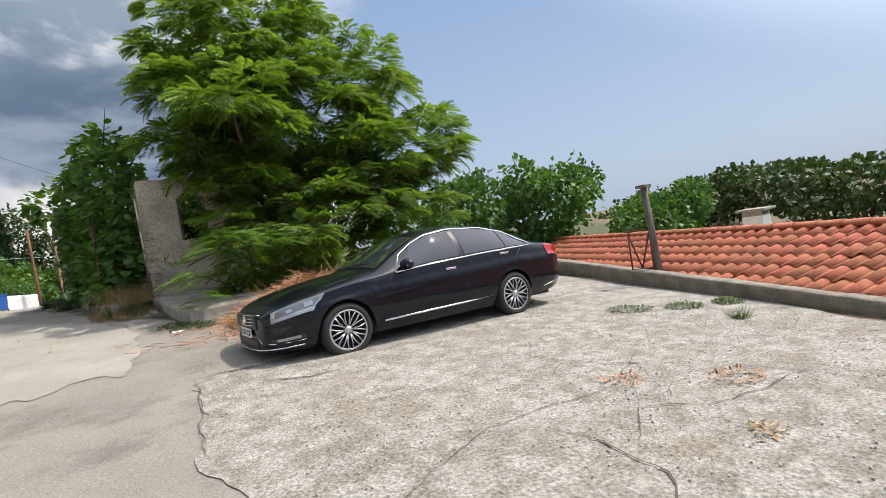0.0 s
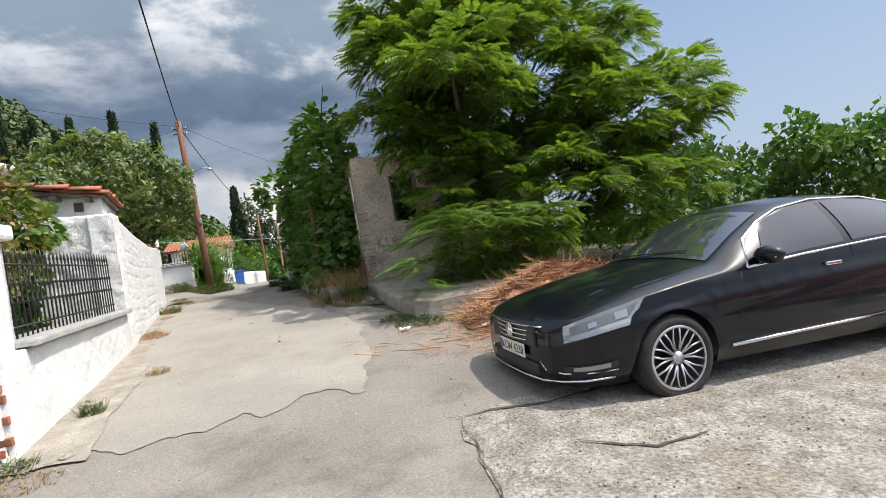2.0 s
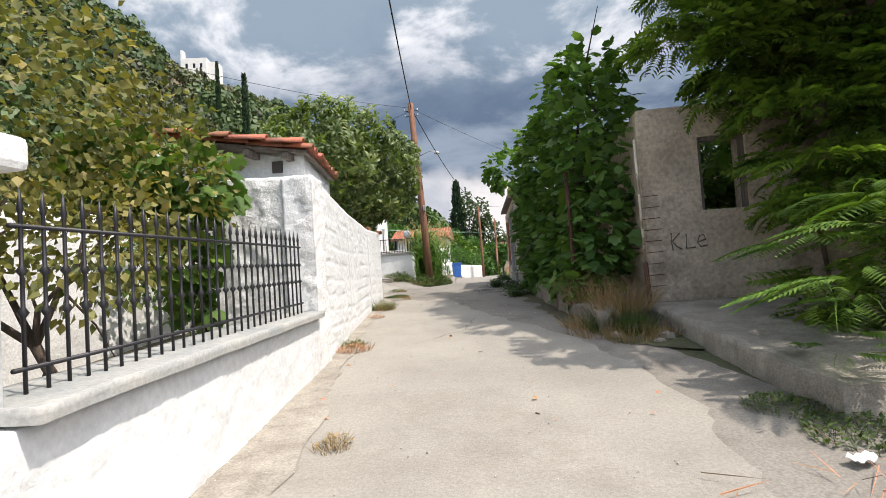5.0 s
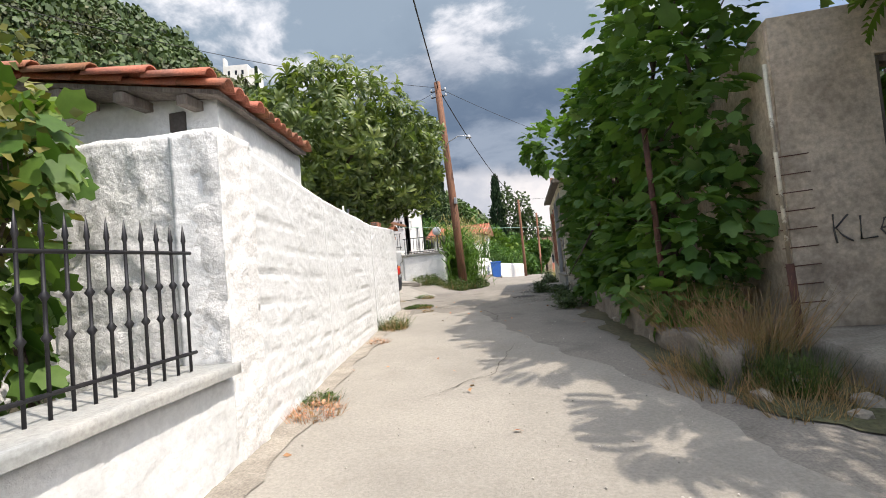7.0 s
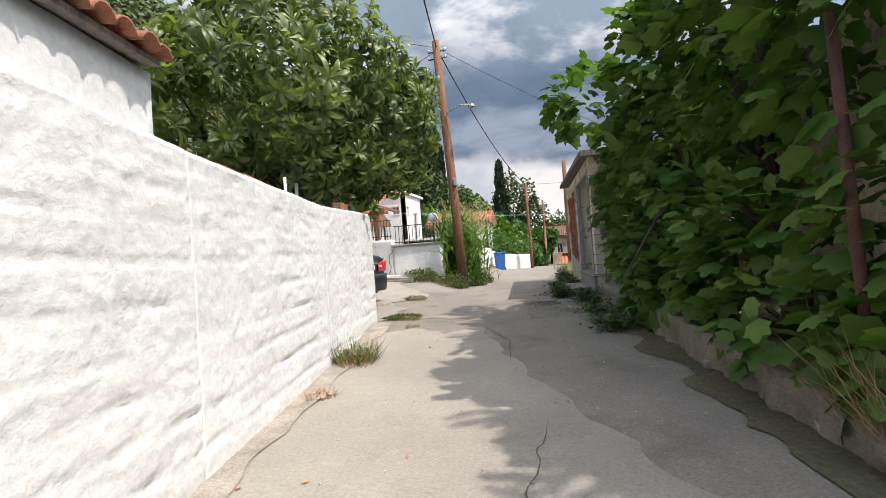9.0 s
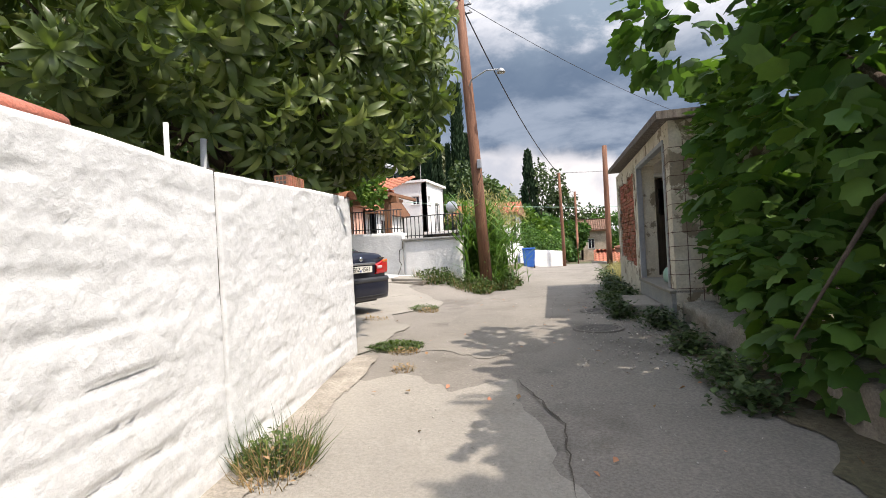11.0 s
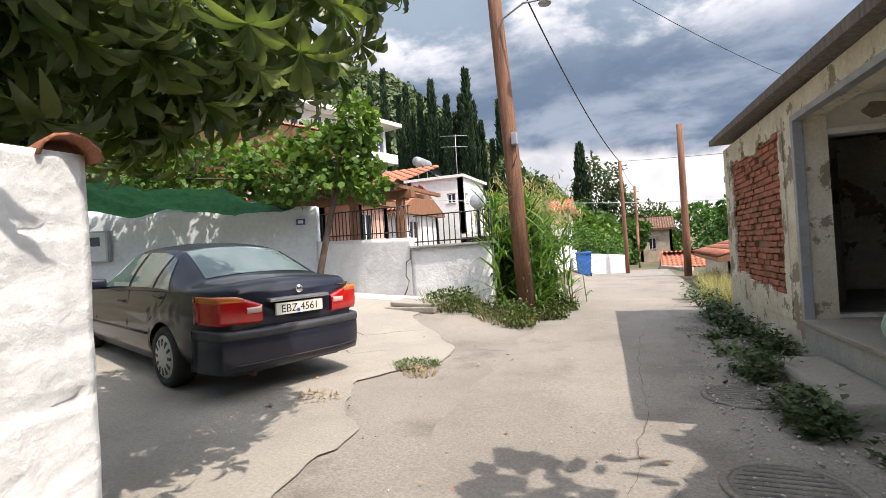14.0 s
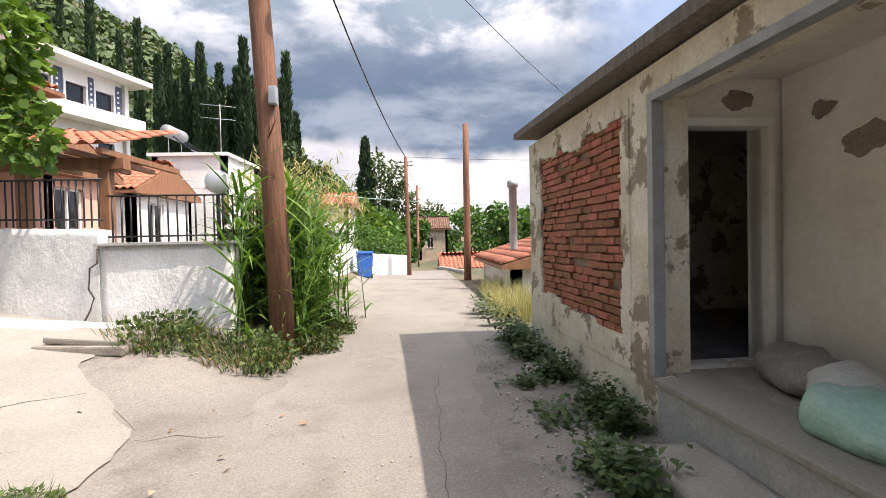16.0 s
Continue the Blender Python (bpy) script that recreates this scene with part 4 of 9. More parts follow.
# ---- left side things ----
def bar_fence(name, label, p, q, z0, height, n, mat, group="", category="railing", spikes=True, knots=True, rails=(0.06, 0.78), r=0.009):
    """Upright bars between two rails, from p to q."""
    f = thing(name, label, category, (p[0], p[1], z0), group)
    d = Vector((q[0] - p[0], q[1] - p[1], (q[2] - p[2]) if len(p) > 2 else 0))
    for k in rails:
        tubes("rail", [([Vector((0, 0, height * k)), d + Vector((0, 0, height * k))], r * 1.25)], mat, f, sides=6)
    lines = []
    pts = [(0, 0, 0), (0, 0, height * 0.30)]
    prof = [(r, 0.0), (r, 0.36), (r * 2.6, 0.385), (r, 0.41), (r, 0.56), (r * 2.6, 0.585), (r, 0.61), (r, 0.86), (r * 1.6, 0.88), (r * 0.1, 1.0)]
    if not spikes:
        prof = [(r, 0.0), (r, rails[-1])]
    elif not knots:
        prof = [(r, 0.0), (r, 0.86), (r * 1.6, 0.88), (r * 0.1, 1.0)]
    v, fc = tube_data([(0, 0, height * k) for _, k in prof], [a for a, _ in prof], 6)
    me = mesh_from("bar", v, fc, mat, True)
    for i in range(n):
        part("bar", me, None, f, at=tuple(d * ((i + 0.5) / n)))
    return f


fa, fb = (-2.86, 7.78, 1.31), (-3.10, 11.10, 1.345)
bar_fence("iron_fence", "black wrought iron fence with spear points on the sill", fa, fb, 1.30, 0.88, 30, M["iron"], rails=(0.12, 0.80))
gate = thing("iron_gate", "black wrought iron gate with sunburst top and sheet foot", "gate", (-2.84, 7.05, 0.36))
gm = pose(0, 0, 0)
for yy in (0.0, -1.25):
    tubes("stile", [([(0, yy, 0.05), (0, yy, 1.52)], 0.022)], M["iron"], gate, sides=6)
tubes("finial", [([(0, 0, 1.52), (0, 0, 1.56), (0, 0, 1.60)], [0.01, 0.035, 0.012])], M["iron"], gate, sides=8)
for zz in (0.78, 1.22):
    tubes("rail", [([(0, 0, zz), (0, -1.25, zz)], 0.016)], M["iron"], gate, sides=6)
part("sheet", box(-0.006, -1.24, 0.04, 0.006, -0.012, 0.62, 0.002), M["iron"], gate, "sheet metal foot panel")
for i in range(14):
    tubes("bar", [([(0, -0.08 - i * 0.084, 0.78), (0, -0.08 - i * 0.084, 1.22)], 0.008)], M["iron"], gate, sides=6)
for i in range(6):
    a = radians(8 + i * 15)
    tubes("ray", [([(0, -0.02, 1.28), (0, -0.02 - 0.9 * math.cos(a) * 0.62, 1.28 + 0.42 * math.sin(a) * 0.62 + 0.02)], 0.006)], M["iron"], gate, sides=5)
tubes("arch", [([(0, -1.25 + 1.25 * k / 10, 1.5 - 0.28 * math.sin(math.pi * k / 10) + 0.02) for k in range(11)], 0.012)], M["iron"], gate, sides=5)
for i in range(4):
    c = -0.15 - 0.3 * i
    tubes("scroll", [([(0, c + 0.05 * math.cos(w * 0.7) * (1 - w / 12), 0.70 + 0.06 * math.sin(w * 0.7) * (1 - w / 12)) for w in range(11)], 0.006)], M["iron"], gate, sides=5)
wall_run("wall_gate_south", (-2.62, -9.0), (-2.62, 5.6), 0.4, (-0.6, -0.1), (1.2, 1.9), M["whitewash"], "plain whitewashed garden wall", cell=0.3)
# bared bricks at the pillar's foot
rngb = np.random.default_rng(5)
bricks_low = thing("bared_brickwork", "flaking red bricks bared at the pillar foot", "bricks", (-2.62, 7.228, 0.42))
for r in range(7):
    for k in range(2):
        if rngb.random() < 0.16:
            continue
        y0 = -0.035 + 0.0 * k
        w0 = -0.37 + 0.16 * k + 0.05 * (r % 2) + 0.03 * r * (k == 0)
        part("brick", box(w0, -0.075 + rngb.random() * 0.012, 0.085 * r, w0 + 0.145, 0.0, 0.085 * r + 0.066, 0.01), M["brick"], bricks_low)

# shed roof: clay barrel tiles
def barrel(l=0.42, r0=0.085, r1=0.068, t=0.014, seg=6):
    """A tapered half-round clay tile along +y, open below."""
    V, F = [], []
    for y, r in ((0, r0), (l, r1)):
        for rr in (r, r - t):
            for k in range(seg + 1):
                a = math.pi * k / seg
                V.append((rr * math.cos(a), y, rr * math.sin(a) * 0.85))
    n = seg + 1
    for k in range(seg):
        F.append((k, k + 1, 2 * n + k + 1, 2 * n + k))
        F.append((n + k + 1, n + k, 3 * n + k, 3 * n + k + 1))
        F.append((k + 1, k, n + k, n + k + 1))
        F.append((2 * n + k, 2 * n + k + 1, 3 * n + k + 1, 3 * n + k))
    F += [(0, 2 * n, 3 * n, n), (seg, n + seg, 3 * n + seg, 2 * n + seg)]
    return V, F


def stile(l=0.40, w=0.25, h=0.055, t=0.016, seg=8):
    """A wavy clay tile, flat pan and roll, along +y."""
    V, F = [], []
    prof = [(-w / 2 + w * k / seg, h * max(0.0, math.sin(math.pi * min(1, max(0, (k / seg - 0.32) / 0.66)))) ** 0.8 - 0.012 * math.sin(math.pi * min(1, k / seg / 0.34))) for k in range(seg + 1)]
    for y, up in ((0, 0.022), (l, 0.0)):
        for tt in (0, -t):
            V += [(x, y, z + up + tt) for x, z in prof]
    n = seg + 1
    for k in range(seg):
        F.append((k, k + 1, 2 * n + k + 1, 2 * n + k))
        F.append((k + 1, k, n + k, n + k + 1))
        F.append((3 * n + k, 3 * n + k + 1, n + k + 1, n + k))
    return V, F


def tile_field(parent, origin, along_v, up_v, cols, rows, tpl, mat, pitch_u, pitch_v, seed=1, jitter=0.012, limit=300, local=None, offset=0.0):
    """Courses of tiles as objects of their own on one mesh; past the limit the rest is joined."""
    rng = np.random.default_rng(seed)
    U, W = Vector(along_v).normalized(), Vector(up_v).normalized()
    N = U.cross(W).normalized()
    me = mesh_from("tile", *tpl, mat, True)
    rest, made = [], 0
    inv = parent.matrix_basis.inverted()
    for r in range(rows):
        for c in range(cols):
            p = Vector(origin) + U * (pitch_u * (c + 0.5) + rng.normal() * jitter * 0.4) + W * (pitch_v * r + rng.normal() * jitter) + N * (0.012 * rng.random() + offset)
            a = rng.normal() * 0.012
            m = Matrix(((U.x, W.x, N.x, p.x), (U.y, W.y, N.y, p.y), (U.z, W.z, N.z, p.z), (0, 0, 0, 1))) @ pose(0, 0, 0, rng.normal() * 0.6, 0, math.degrees(a))
            if made < limit:
                part("tile", me, None, parent, at=inv @ m)
                made += 1
            else:
                rest.append(np.array(inv @ m))
    if rest:
        scatter("tile_rest", tpl, rest, mat, parent, kind="stuff")


shed_roof = thing("shed_roof", "low clay tile roof with weathered orange tiles", "roof", (-4.2, 12.4, 3.3))
eave0, eave1 = Vector((-3.06, 11.48, 3.20)), Vector((-3.52, 13.62, 3.26))
upv = Vector((-0.96, -0.2, 0.135)).normalized()
along_e = (eave1 - eave0)
deck = bmesh.new()
for s in (0, 1):
    for e in (0, 1):
        for zz in (-0.045, -0.012):
            deck.verts.new(eave0.lerp(eave1, e) + upv * (0.06 + s * 1.75) + Vector((0, 0, zz)) + along_e.normalized() * (0.04 if e == 0 else -0.04))
bmesh.ops.convex_hull(deck, input=deck.verts)
part("deck", deck, M["wood_grey"], shed_roof, "grey timber roof boards", at=shed_roof.matrix_basis.inverted())
tile_field(shed_roof, eave0 - Vector((0, 0, 0.0)), along_e, upv, 13, 5, barrel(), M["tile_old"], along_e.length / 13, 0.36, 4, 0.014)
for s in (0.35, 0.8, 1.25):
    b0 = eave0 + upv * s + Vector((0.02, 0.05, -0.10))
    part("rafter_end", box(-0.04, -0.02, -0.035, 0.04, 0.30, 0.035, 0.006), M["wood_grey"], shed_roof, at=shed_roof.matrix_basis.inverted() @ pose(*b0))
vg = thing("verge_tiles", "row of orange clay verge tiles along the shed gable edge", "tiles", (-4.0, 11.45, 3.4))
for i in range(4):
    b0 = eave0 + upv * (0.10 + i * 0.42) + Vector((0, 0.03, 0.05))
    W = upv
    m = Matrix(((0.2, upv.x, 0, b0.x), (-0.98, upv.y, 0, b0.y), (0, upv.z, 1, b0.z), (0, 0, 0, 1)))
    part("tile", mesh_from("tile", *barrel(0.46, 0.10, 0.085), M["tile_old"], True), None, vg, at=vg.matrix_basis.inverted() @ m)
# small vent hole in the shed front: its shade is a dark block
part("vent_back", box(-3.62, 11.595, 2.99, -3.49, 11.63, 3.13, 0.004), M["dark_inside"], None)
tagged(bpy.data.objects["vent_back"], "dark block standing for the shade in a small vent hole", "vent")
# loose tiles and bricks on the wall top
for i in range(3):
    t = thing("loose_roof_tile", "loose orange clay tile lying on the wall top", "tile", (-3.86 - 0.07 * i, 14.0 + 0.42 * i, 2.77 - 0.01 * i), "loose roof tiles", rz=10)
    part("shell", mesh_from("shell", *barrel(0.42, 0.10, 0.08), M["tile_old"], True), None, t)
hb = thing("hollow_brick", "orange hollow clay brick on the wall top", "brick", (-4.18, 17.25, 2.70), rz=9)
part("shell", box(-0.06, -0.16, 0, 0.06, 0.16, 0.09, 0.004), M["tile_old"], hb)
# the brick is solid: dark blocks give the shade of its hollows
for i in range(2):
    for j in range(3):
        part("hollow", box(-0.045 + j * 0.032, -0.163, 0.015 + i * 0.036, -0.022 + j * 0.032, -0.158, 0.040 + i * 0.036, 0.001), M["dark_inside"], hb)
for k in range(9):
    part("rib", box(0.058, -0.155 + k * 0.035, 0.004, 0.064, -0.135 + k * 0.035, 0.086, 0.002), M["tile_old"], hb)
t = thing("loose_roof_tile", "loose red clay tile at the wall end", "tile", (-4.16, 18.34, 2.70), "loose roof tiles", rz=80)
part("shell", mesh_from("shell", *barrel(0.42, 0.105, 0.09), M["tile_old"], True), None, t)
gbx = thing("meter_box", "grey metal box behind the wall top", "box", (-4.52, 17.75, 2.62), rz=10)
part("case", box(-0.10, -0.13, 0, 0.10, 0.13, 0.34, 0.02), M["galv"], gbx)
part("lid", box(-0.11, -0.14, 0.33, 0.11, 0.14, 0.36, 0.008), M["galv"], gbx)
for i, (px, py, top, rad, tilt) in enumerate(((-4.3, 16.1, 3.0, 0.016, 0.0), (-4.45, 16.5, 3.0, 0.022, 0.04), (-4.45, 17.0, 3.0, 0.022, -0.2))):
    q = thing("garden_stake", ("white plastic pipe" if i == 0 else "grey metal pipe") + " standing in the garden", "pipe", (px, py, 1.2), "garden pipes")
    tubes("pipe", [([(0, 0, -0.2), (tilt, tilt, top - 1.2)], rad)], M["frame_white"] if i == 0 else M["galv"], q, sides=8)

# loquat tree over the wall
lqt = thing("loquat_tree", "dark green loquat tree with long leathery leaves", "tree", (-5.0, 17.7, 1.0))
inv = pose(-5.0, 17.7, 1.0).inverted()
lq = [((-5.0, 17.3, 4.5), (1.6, 1.7, 1.4)), ((-4.4, 18.8, 4.2), (1.2, 1.3, 1.1)), ((-3.95, 19.5, 4.3), (0.7, 0.8, 0.65)), ((-5.2, 19.3, 3.9), (1.2, 1.2, 0.9)), ((-5.6, 16.2, 4.0), (1.0, 1.0, 0.9)), ((-3.65, 19.6, 5.0), (0.35, 0.4, 0.35)), ((-4.9, 17.8, 3.2), (0.7, 1.6, 0.5))]
for nm, k, seed in (("crown", 1350, 21), ("inner_crown", 230, 22)):
    ob = crown(nm, rosette(9, 0.25, 0.028, seed), lq, int(k * 0.95), M["leaf_loquat"], seed, lqt, droop=-0.1, shell=0.62 if nm == "crown" else 0.2, flat=0.2, size=(0.75, 1.2))
    ob.matrix_basis = inv
ob = limbs("trunk", (-5.0, 17.7, 1.0), [(-5.1, 17.2, 5.2), (-4.3, 18.9, 4.6), (-3.7, 17.8, 4.6), (-5.3, 19.3, 4.2), (-5.7, 16.2, 4.2)], 0.11, M["bark"], lqt, 3, trunk=0.5)
ob.matrix_basis = inv
# garden: yellowing shrub, vine, back wall
shr = thing("garden_shrub", "tall yellowing garden shrub behind the iron fence", "shrub", (-4.3, 9.4, 0.6))
inv = pose(-4.3, 9.4, 0.6).inverted()
sb = [((-4.7, 9.0, 3.2), (1.2, 1.3, 1.25)), ((-4.2, 10.3, 2.8), (0.75, 0.8, 0.9)), ((-5.6, 8.0, 3.2), (1.0, 1.1, 1.2)), ((-3.9, 9.3, 2.1), (0.55, 0.7, 0.55))]
crown("crown", leaf_flat(0.08, 0.030), sb, 7500, M["leaf_shrub"], 31, shr, shell=0.35, flat=0.3).matrix_basis = inv
limbs("stems", (-4.4, 9.4, 0.6), [(-4.7, 9.0, 3.4), (-4.2, 10.2, 2.9), (-5.5, 8.0, 3.4), (-3.9, 9.3, 2.4)], 0.05, M["bark"], shr, 5, trunk=0.3).matrix_basis = inv
vin = thing("grape_vine", "bright green grape vine hanging by the pier", "vine", (-4.0, 10.75, 0.7))
inv = pose(-4.0, 10.75, 0.7).inverted()
vb = [((-4.05, 10.65, 2.75), (0.55, 0.35, 0.42)), ((-4.15, 10.75, 2.1), (0.36, 0.22, 0.6)), ((-4.2, 10.85, 1.55), (0.25, 0.18, 0.45)), ((-4.6, 10.3, 2.85), (0.5, 0.5, 0.45))]
crown("leaves", leaf_lobed(0.15), vb, 620, M["leaf_vine"], 33, vin, shell=0.35, flat=0.3, droop=0.5).matrix_basis = inv
limbs("stem", (-4.1, 10.9, 0.7), [(-4.0, 10.7, 2.9), (-4.5, 10.4, 3.0), (-3.8, 10.6, 2.6)], 0.03, M["bark"], vin, 6, trunk=0.6).matrix_basis = inv
wall_run("wall_garden_back", (-6.6, 4.0), (-6.9, 15.0), 0.3, (0.0, 0.4), (2.6, 3.0), M["whitestone"], "old whitewashed stone wall behind the garden", cell=0.2, amp=0.03)
wall_run("wall_garden_north", (-6.9, 15.2), (-13.0, 15.6), -0.3, (0.4, 0.4), (2.2, 2.2), M["whitestone"], "old stone wall behind the garden", cell=0.3, amp=0.03)
hdg = thing("garden_bush", "bright green bushes behind the garden wall", "bush", (-7.0, 16.6, 1.0))
crown("crown", leaf_flat(0.11, 0.05), [((-6.9, 14.6, 2.3), (1.3, 1.2, 0.9)), ((-7.6, 16.8, 2.4), (1.6, 1.4, 1.2)), ((-8.6, 19.2, 2.4), (1.6, 1.4, 1.2)), ((-6.3, 13.2, 2.2), (0.9, 0.9, 0.8))], 4200, M["leaf_vine"], 35, hdg, shell=0.4).matrix_basis = pose(-7.0, 16.6, 1.0).inverted()

# ---- right side things ----
mim = thing("mimosa_tree", "spreading silk tree with feathery bright green fronds", "tree", (4.4, 14.9, 0.7))
inv = pose(4.4, 14.9, 0.7).inverted()
bl = [((4.2, 14.2, 7.4), (2.3, 2.1, 1.9)), ((3.0, 13.3, 5.7), (1.4, 1.4, 1.2)), ((6.6, 13.6, 6.2), (2.4, 2.0, 1.6)), ((8.6, 12.8, 4.3), (1.5, 1.4, 1.1)), ((4.9, 12.6, 4.9), (2.0, 1.4, 1.3)), ((6.6, 12.4, 3.7), (1.7, 1.4, 1.2)), ((3.3, 12.0, 4.6), (1.1, 1.0, 0.7)), ((2.0, 12.9, 4.4), (0.7, 0.6, 0.5)), ((2.9, 11.2, 5.0), (0.8, 0.8, 0.4))]
low = [((3.6, 12.3, 2.5), (1.4, 0.9, 1.2)), ((5.4, 11.8, 2.3), (1.5, 1.1, 1.3)), ((7.4, 11.8, 2.3), (1.3, 1.1, 1.2)), ((2.9, 11.4, 1.5), (0.9, 0.8, 0.7)), ((4.2, 11.0, 1.8), (1.0, 0.8, 0.8)), ((3.1, 12.5, 3.4), (0.9, 0.5, 0.6)), ((2.3, 12.8, 4.0), (0.8, 0.5, 0.4)), ((2.5, 11.9, 1.6), (0.7, 0.6, 0.5))]
def umbrellas(name, blobs, count, fronds, tpl, mat, seed, parent, reach=(0.35, 0.75), size=(0.75, 1.15), shell=0.78, up_bias=0.25):
    """Flat sprays of fronds, like umbrellas, over the outside of a union of ellipsoids."""
    rng = np.random.default_rng(seed)
    T = []
    for p, d in blob_points(blobs, count, rng, shell):
        tip = d * np.array((1, 1, 0.6)) + np.array((0, 0, up_bias))
        R = rng.uniform(*reach)
        for _ in range(int(fronds * (0.6 + R))):
            a, q = rng.random() * 6.283, math.sqrt(rng.random())
            way = np.array((math.cos(a), math.sin(a), -0.12 + 0.6 * (1 - q) + rng.normal() * 0.28)) + tip * 0.45
            pos = p + np.array((math.cos(a), math.sin(a), 0)) * q * R * 0.75 + np.array((0, 0, (1 - q * q) * 0.22 * R + rng.normal() * 0.05))
            T.append(frame4(pos, turn_to(way, rng, np.array((rng.normal() * 0.4, rng.normal() * 0.4, 1.0))), rng.uniform(*size)))
    return scatter(name, tpl, T, mat, parent)


umbrellas("crown", bl, 260, 27, silk_leaf(), M["leaf_mimosa"], 41, mim).matrix_basis = inv
umbrellas("inner_crown", bl, 45, 16, silk_leaf(6, 0.40, 0.14), M["leaf_mimosa"], 42, mim, shell=0.3).matrix_basis = inv
umbrellas("lower_crown", low, 95, 24, silk_leaf(), M["leaf_mimosa"], 43, mim, shell=0.5).matrix_basis = inv
rng = np.random.default_rng(44)
T = []
for c, n, s in (((2.1, 10.5, 2.05), 16, 1.15), ((3.0, 10.4, 1.95), 16, 1.15), ((1.5, 10.0, 1.35), 12, 0.85), ((2.55, 10.7, 1.75), 12, 1.0), ((3.8, 10.3, 1.9), 10, 1.0), ((1.75, 10.9, 1.7), 9, 0.95), ((1.45, 9.9, 1.0), 7, 0.7)):
    for i in range(n):
        a = rng.random() * 6.283
        way = np.array((math.cos(a), math.sin(a) - 0.3, 0.05 + 0.2 * rng.random()))
        p = np.array(c) + way * 0.12 + rng.normal(size=3) * 0.10
        T.append(frame4(p, turn_to(way, rng, (0, 0, 1.0)), s * rng.uniform(0.9, 1.25)))
scatter("sucker_fronds", frond(15, 0.50, 0.13), T, M["leaf_vine"], mim, "young bright green fronds near the ground").matrix_basis = inv
limbs("trunk", (4.4, 14.9, 0.7), [(4.0, 14.2, 8.2), (2.3, 13.3, 6.0), (6.6, 13.6, 6.6), (8.6, 12.8, 4.6), (5.0, 12.5, 5.2), (3.4, 12.0, 4.9), (2.8, 10.9, 5.0)], 0.20, M["bark"], mim, 7, trunk=0.35).matrix_basis = inv
tubes("sucker_stems", [([(4.2, 13.2, 0.8), (3.2, 11.6, 1.6), (2.35, 10.5, 2.05)], [0.035, 0.02, 0.008]), ([(4.2, 13.0, 0.8), (3.8, 11.4, 1.5), (3.2, 10.4, 1.95)], [0.035, 0.02, 0.008]), ([(3.0, 11.6, 0.8), (2.2, 10.8, 1.1), (1.5, 10.1, 1.4)], [0.02, 0.014, 0.006])], M["bark"], mim, sides=6).matrix_basis = inv

fig = thing("fig_tree", "dense dark green fig tree over the low wall", "tree", (0.7, 16.0, 1.1))
inv = pose(0.7, 16.0, 1.1).inverted()
fg = [((0.62, 14.5, 3.6), (0.75, 1.0, 1.8)), ((0.6, 15.9, 3.9), (0.85, 1.2, 1.8)), ((0.15, 17.4, 3.4), (0.85, 1.2, 1.7)), ((0.0, 18.8, 3.0), (0.8, 1.0, 1.4)), ((0.55, 14.2, 2.0), (0.55, 0.7, 0.9)), ((0.2, 16.0, 1.9), (0.55, 1.2, 0.8)), ((-0.15, 18.0, 1.9), (0.5, 1.2, 0.7)), ((0.05, 19.5, 3.3), (0.5, 0.7, 1.2)), ((0.5, 17.2, 4.5), (0.75, 1.1, 0.9)), ((-0.70, 18.7, 4.1), (0.75, 0.8, 0.5)), ((0.12, 15.2, 1.35), (0.38, 1.1, 0.42)), ((-0.25, 17.6, 1.45), (0.36, 1.2, 0.42)), ((0.3, 14.0, 1.3), (0.35, 0.5, 0.35)), ((0.0, 19.9, 3.0), (0.5, 0.5, 1.3)), ((-0.05, 19.8, 1.8), (0.42, 0.55, 0.6))]
crown("crown", leaf_lobed(0.18), fg, 6000, M["leaf_fig"], 51, fig, droop=0.35, flat=0.75, shell=0.55, size=(0.6, 1.15)).matrix_basis = inv
crown("inner_crown", leaf_lobed(0.22), fg, 450, M["leaf_fig"], 52, fig, droop=0.3, flat=0.6, shell=0.1).matrix_basis = inv
limbs("trunk", (0.75, 16.0, 1.0), [(0.62, 14.5, 4.6), (0.45, 15.9, 5.2), (0.15, 17.4, 4.6), (0.0, 18.8, 3.8), (0.3, 16.5, 3.0)], 0.10, M["bark"], fig, 8, trunk=0.3).matrix_basis = inv

# ruin details
pp = thing("rusty_pipe", "rusty iron post leaning by the fig tree", "pipe", (0.12, 14.0, 0.8))
tubes("pipe", [([(0, 0, -0.2), (-0.04, 0.05, 2.3)], 0.03)], M["rust"], pp, sides=8)
dp = thing("drain_pipe", "pale drainpipe on the ruin corner with a rusty foot", "pipe", (1.0, 13.33, 0.85))
tubes("pipe", [([(0, 0, 0.75), (-0.02, 0, 2.5)], 0.018)], M["plaster_cream"], dp, sides=8)
tubes("foot", [([(0.02, -0.02, -0.1), (0.0, 0, 0.75)], 0.034)], M["rust"], dp, "rusty lower length", sides=8)
for i in range(9):
    zz = 1.25 + i * 0.16
    q = thing("reinforcing_bar", "rusty thin bar set in the ruin corner", "bar", (1.10, 13.385, zz), "corner bars")
    tubes("bar", [([(-0.12, 0, 0), (0.16, -0.004, 0.01)], 0.005)], M["rust"], q, sides=5)
gra = thing("graffiti", "grey spray-painted letters on the ruin wall", "graffiti", (1.37, 13.39, 1.74))
M["spray"] = material("faded_grey_spray_paint", [(0.075, 0.07, 0.065), (0.13, 0.12, 0.11)], 14, 0.9, fine=0.3)
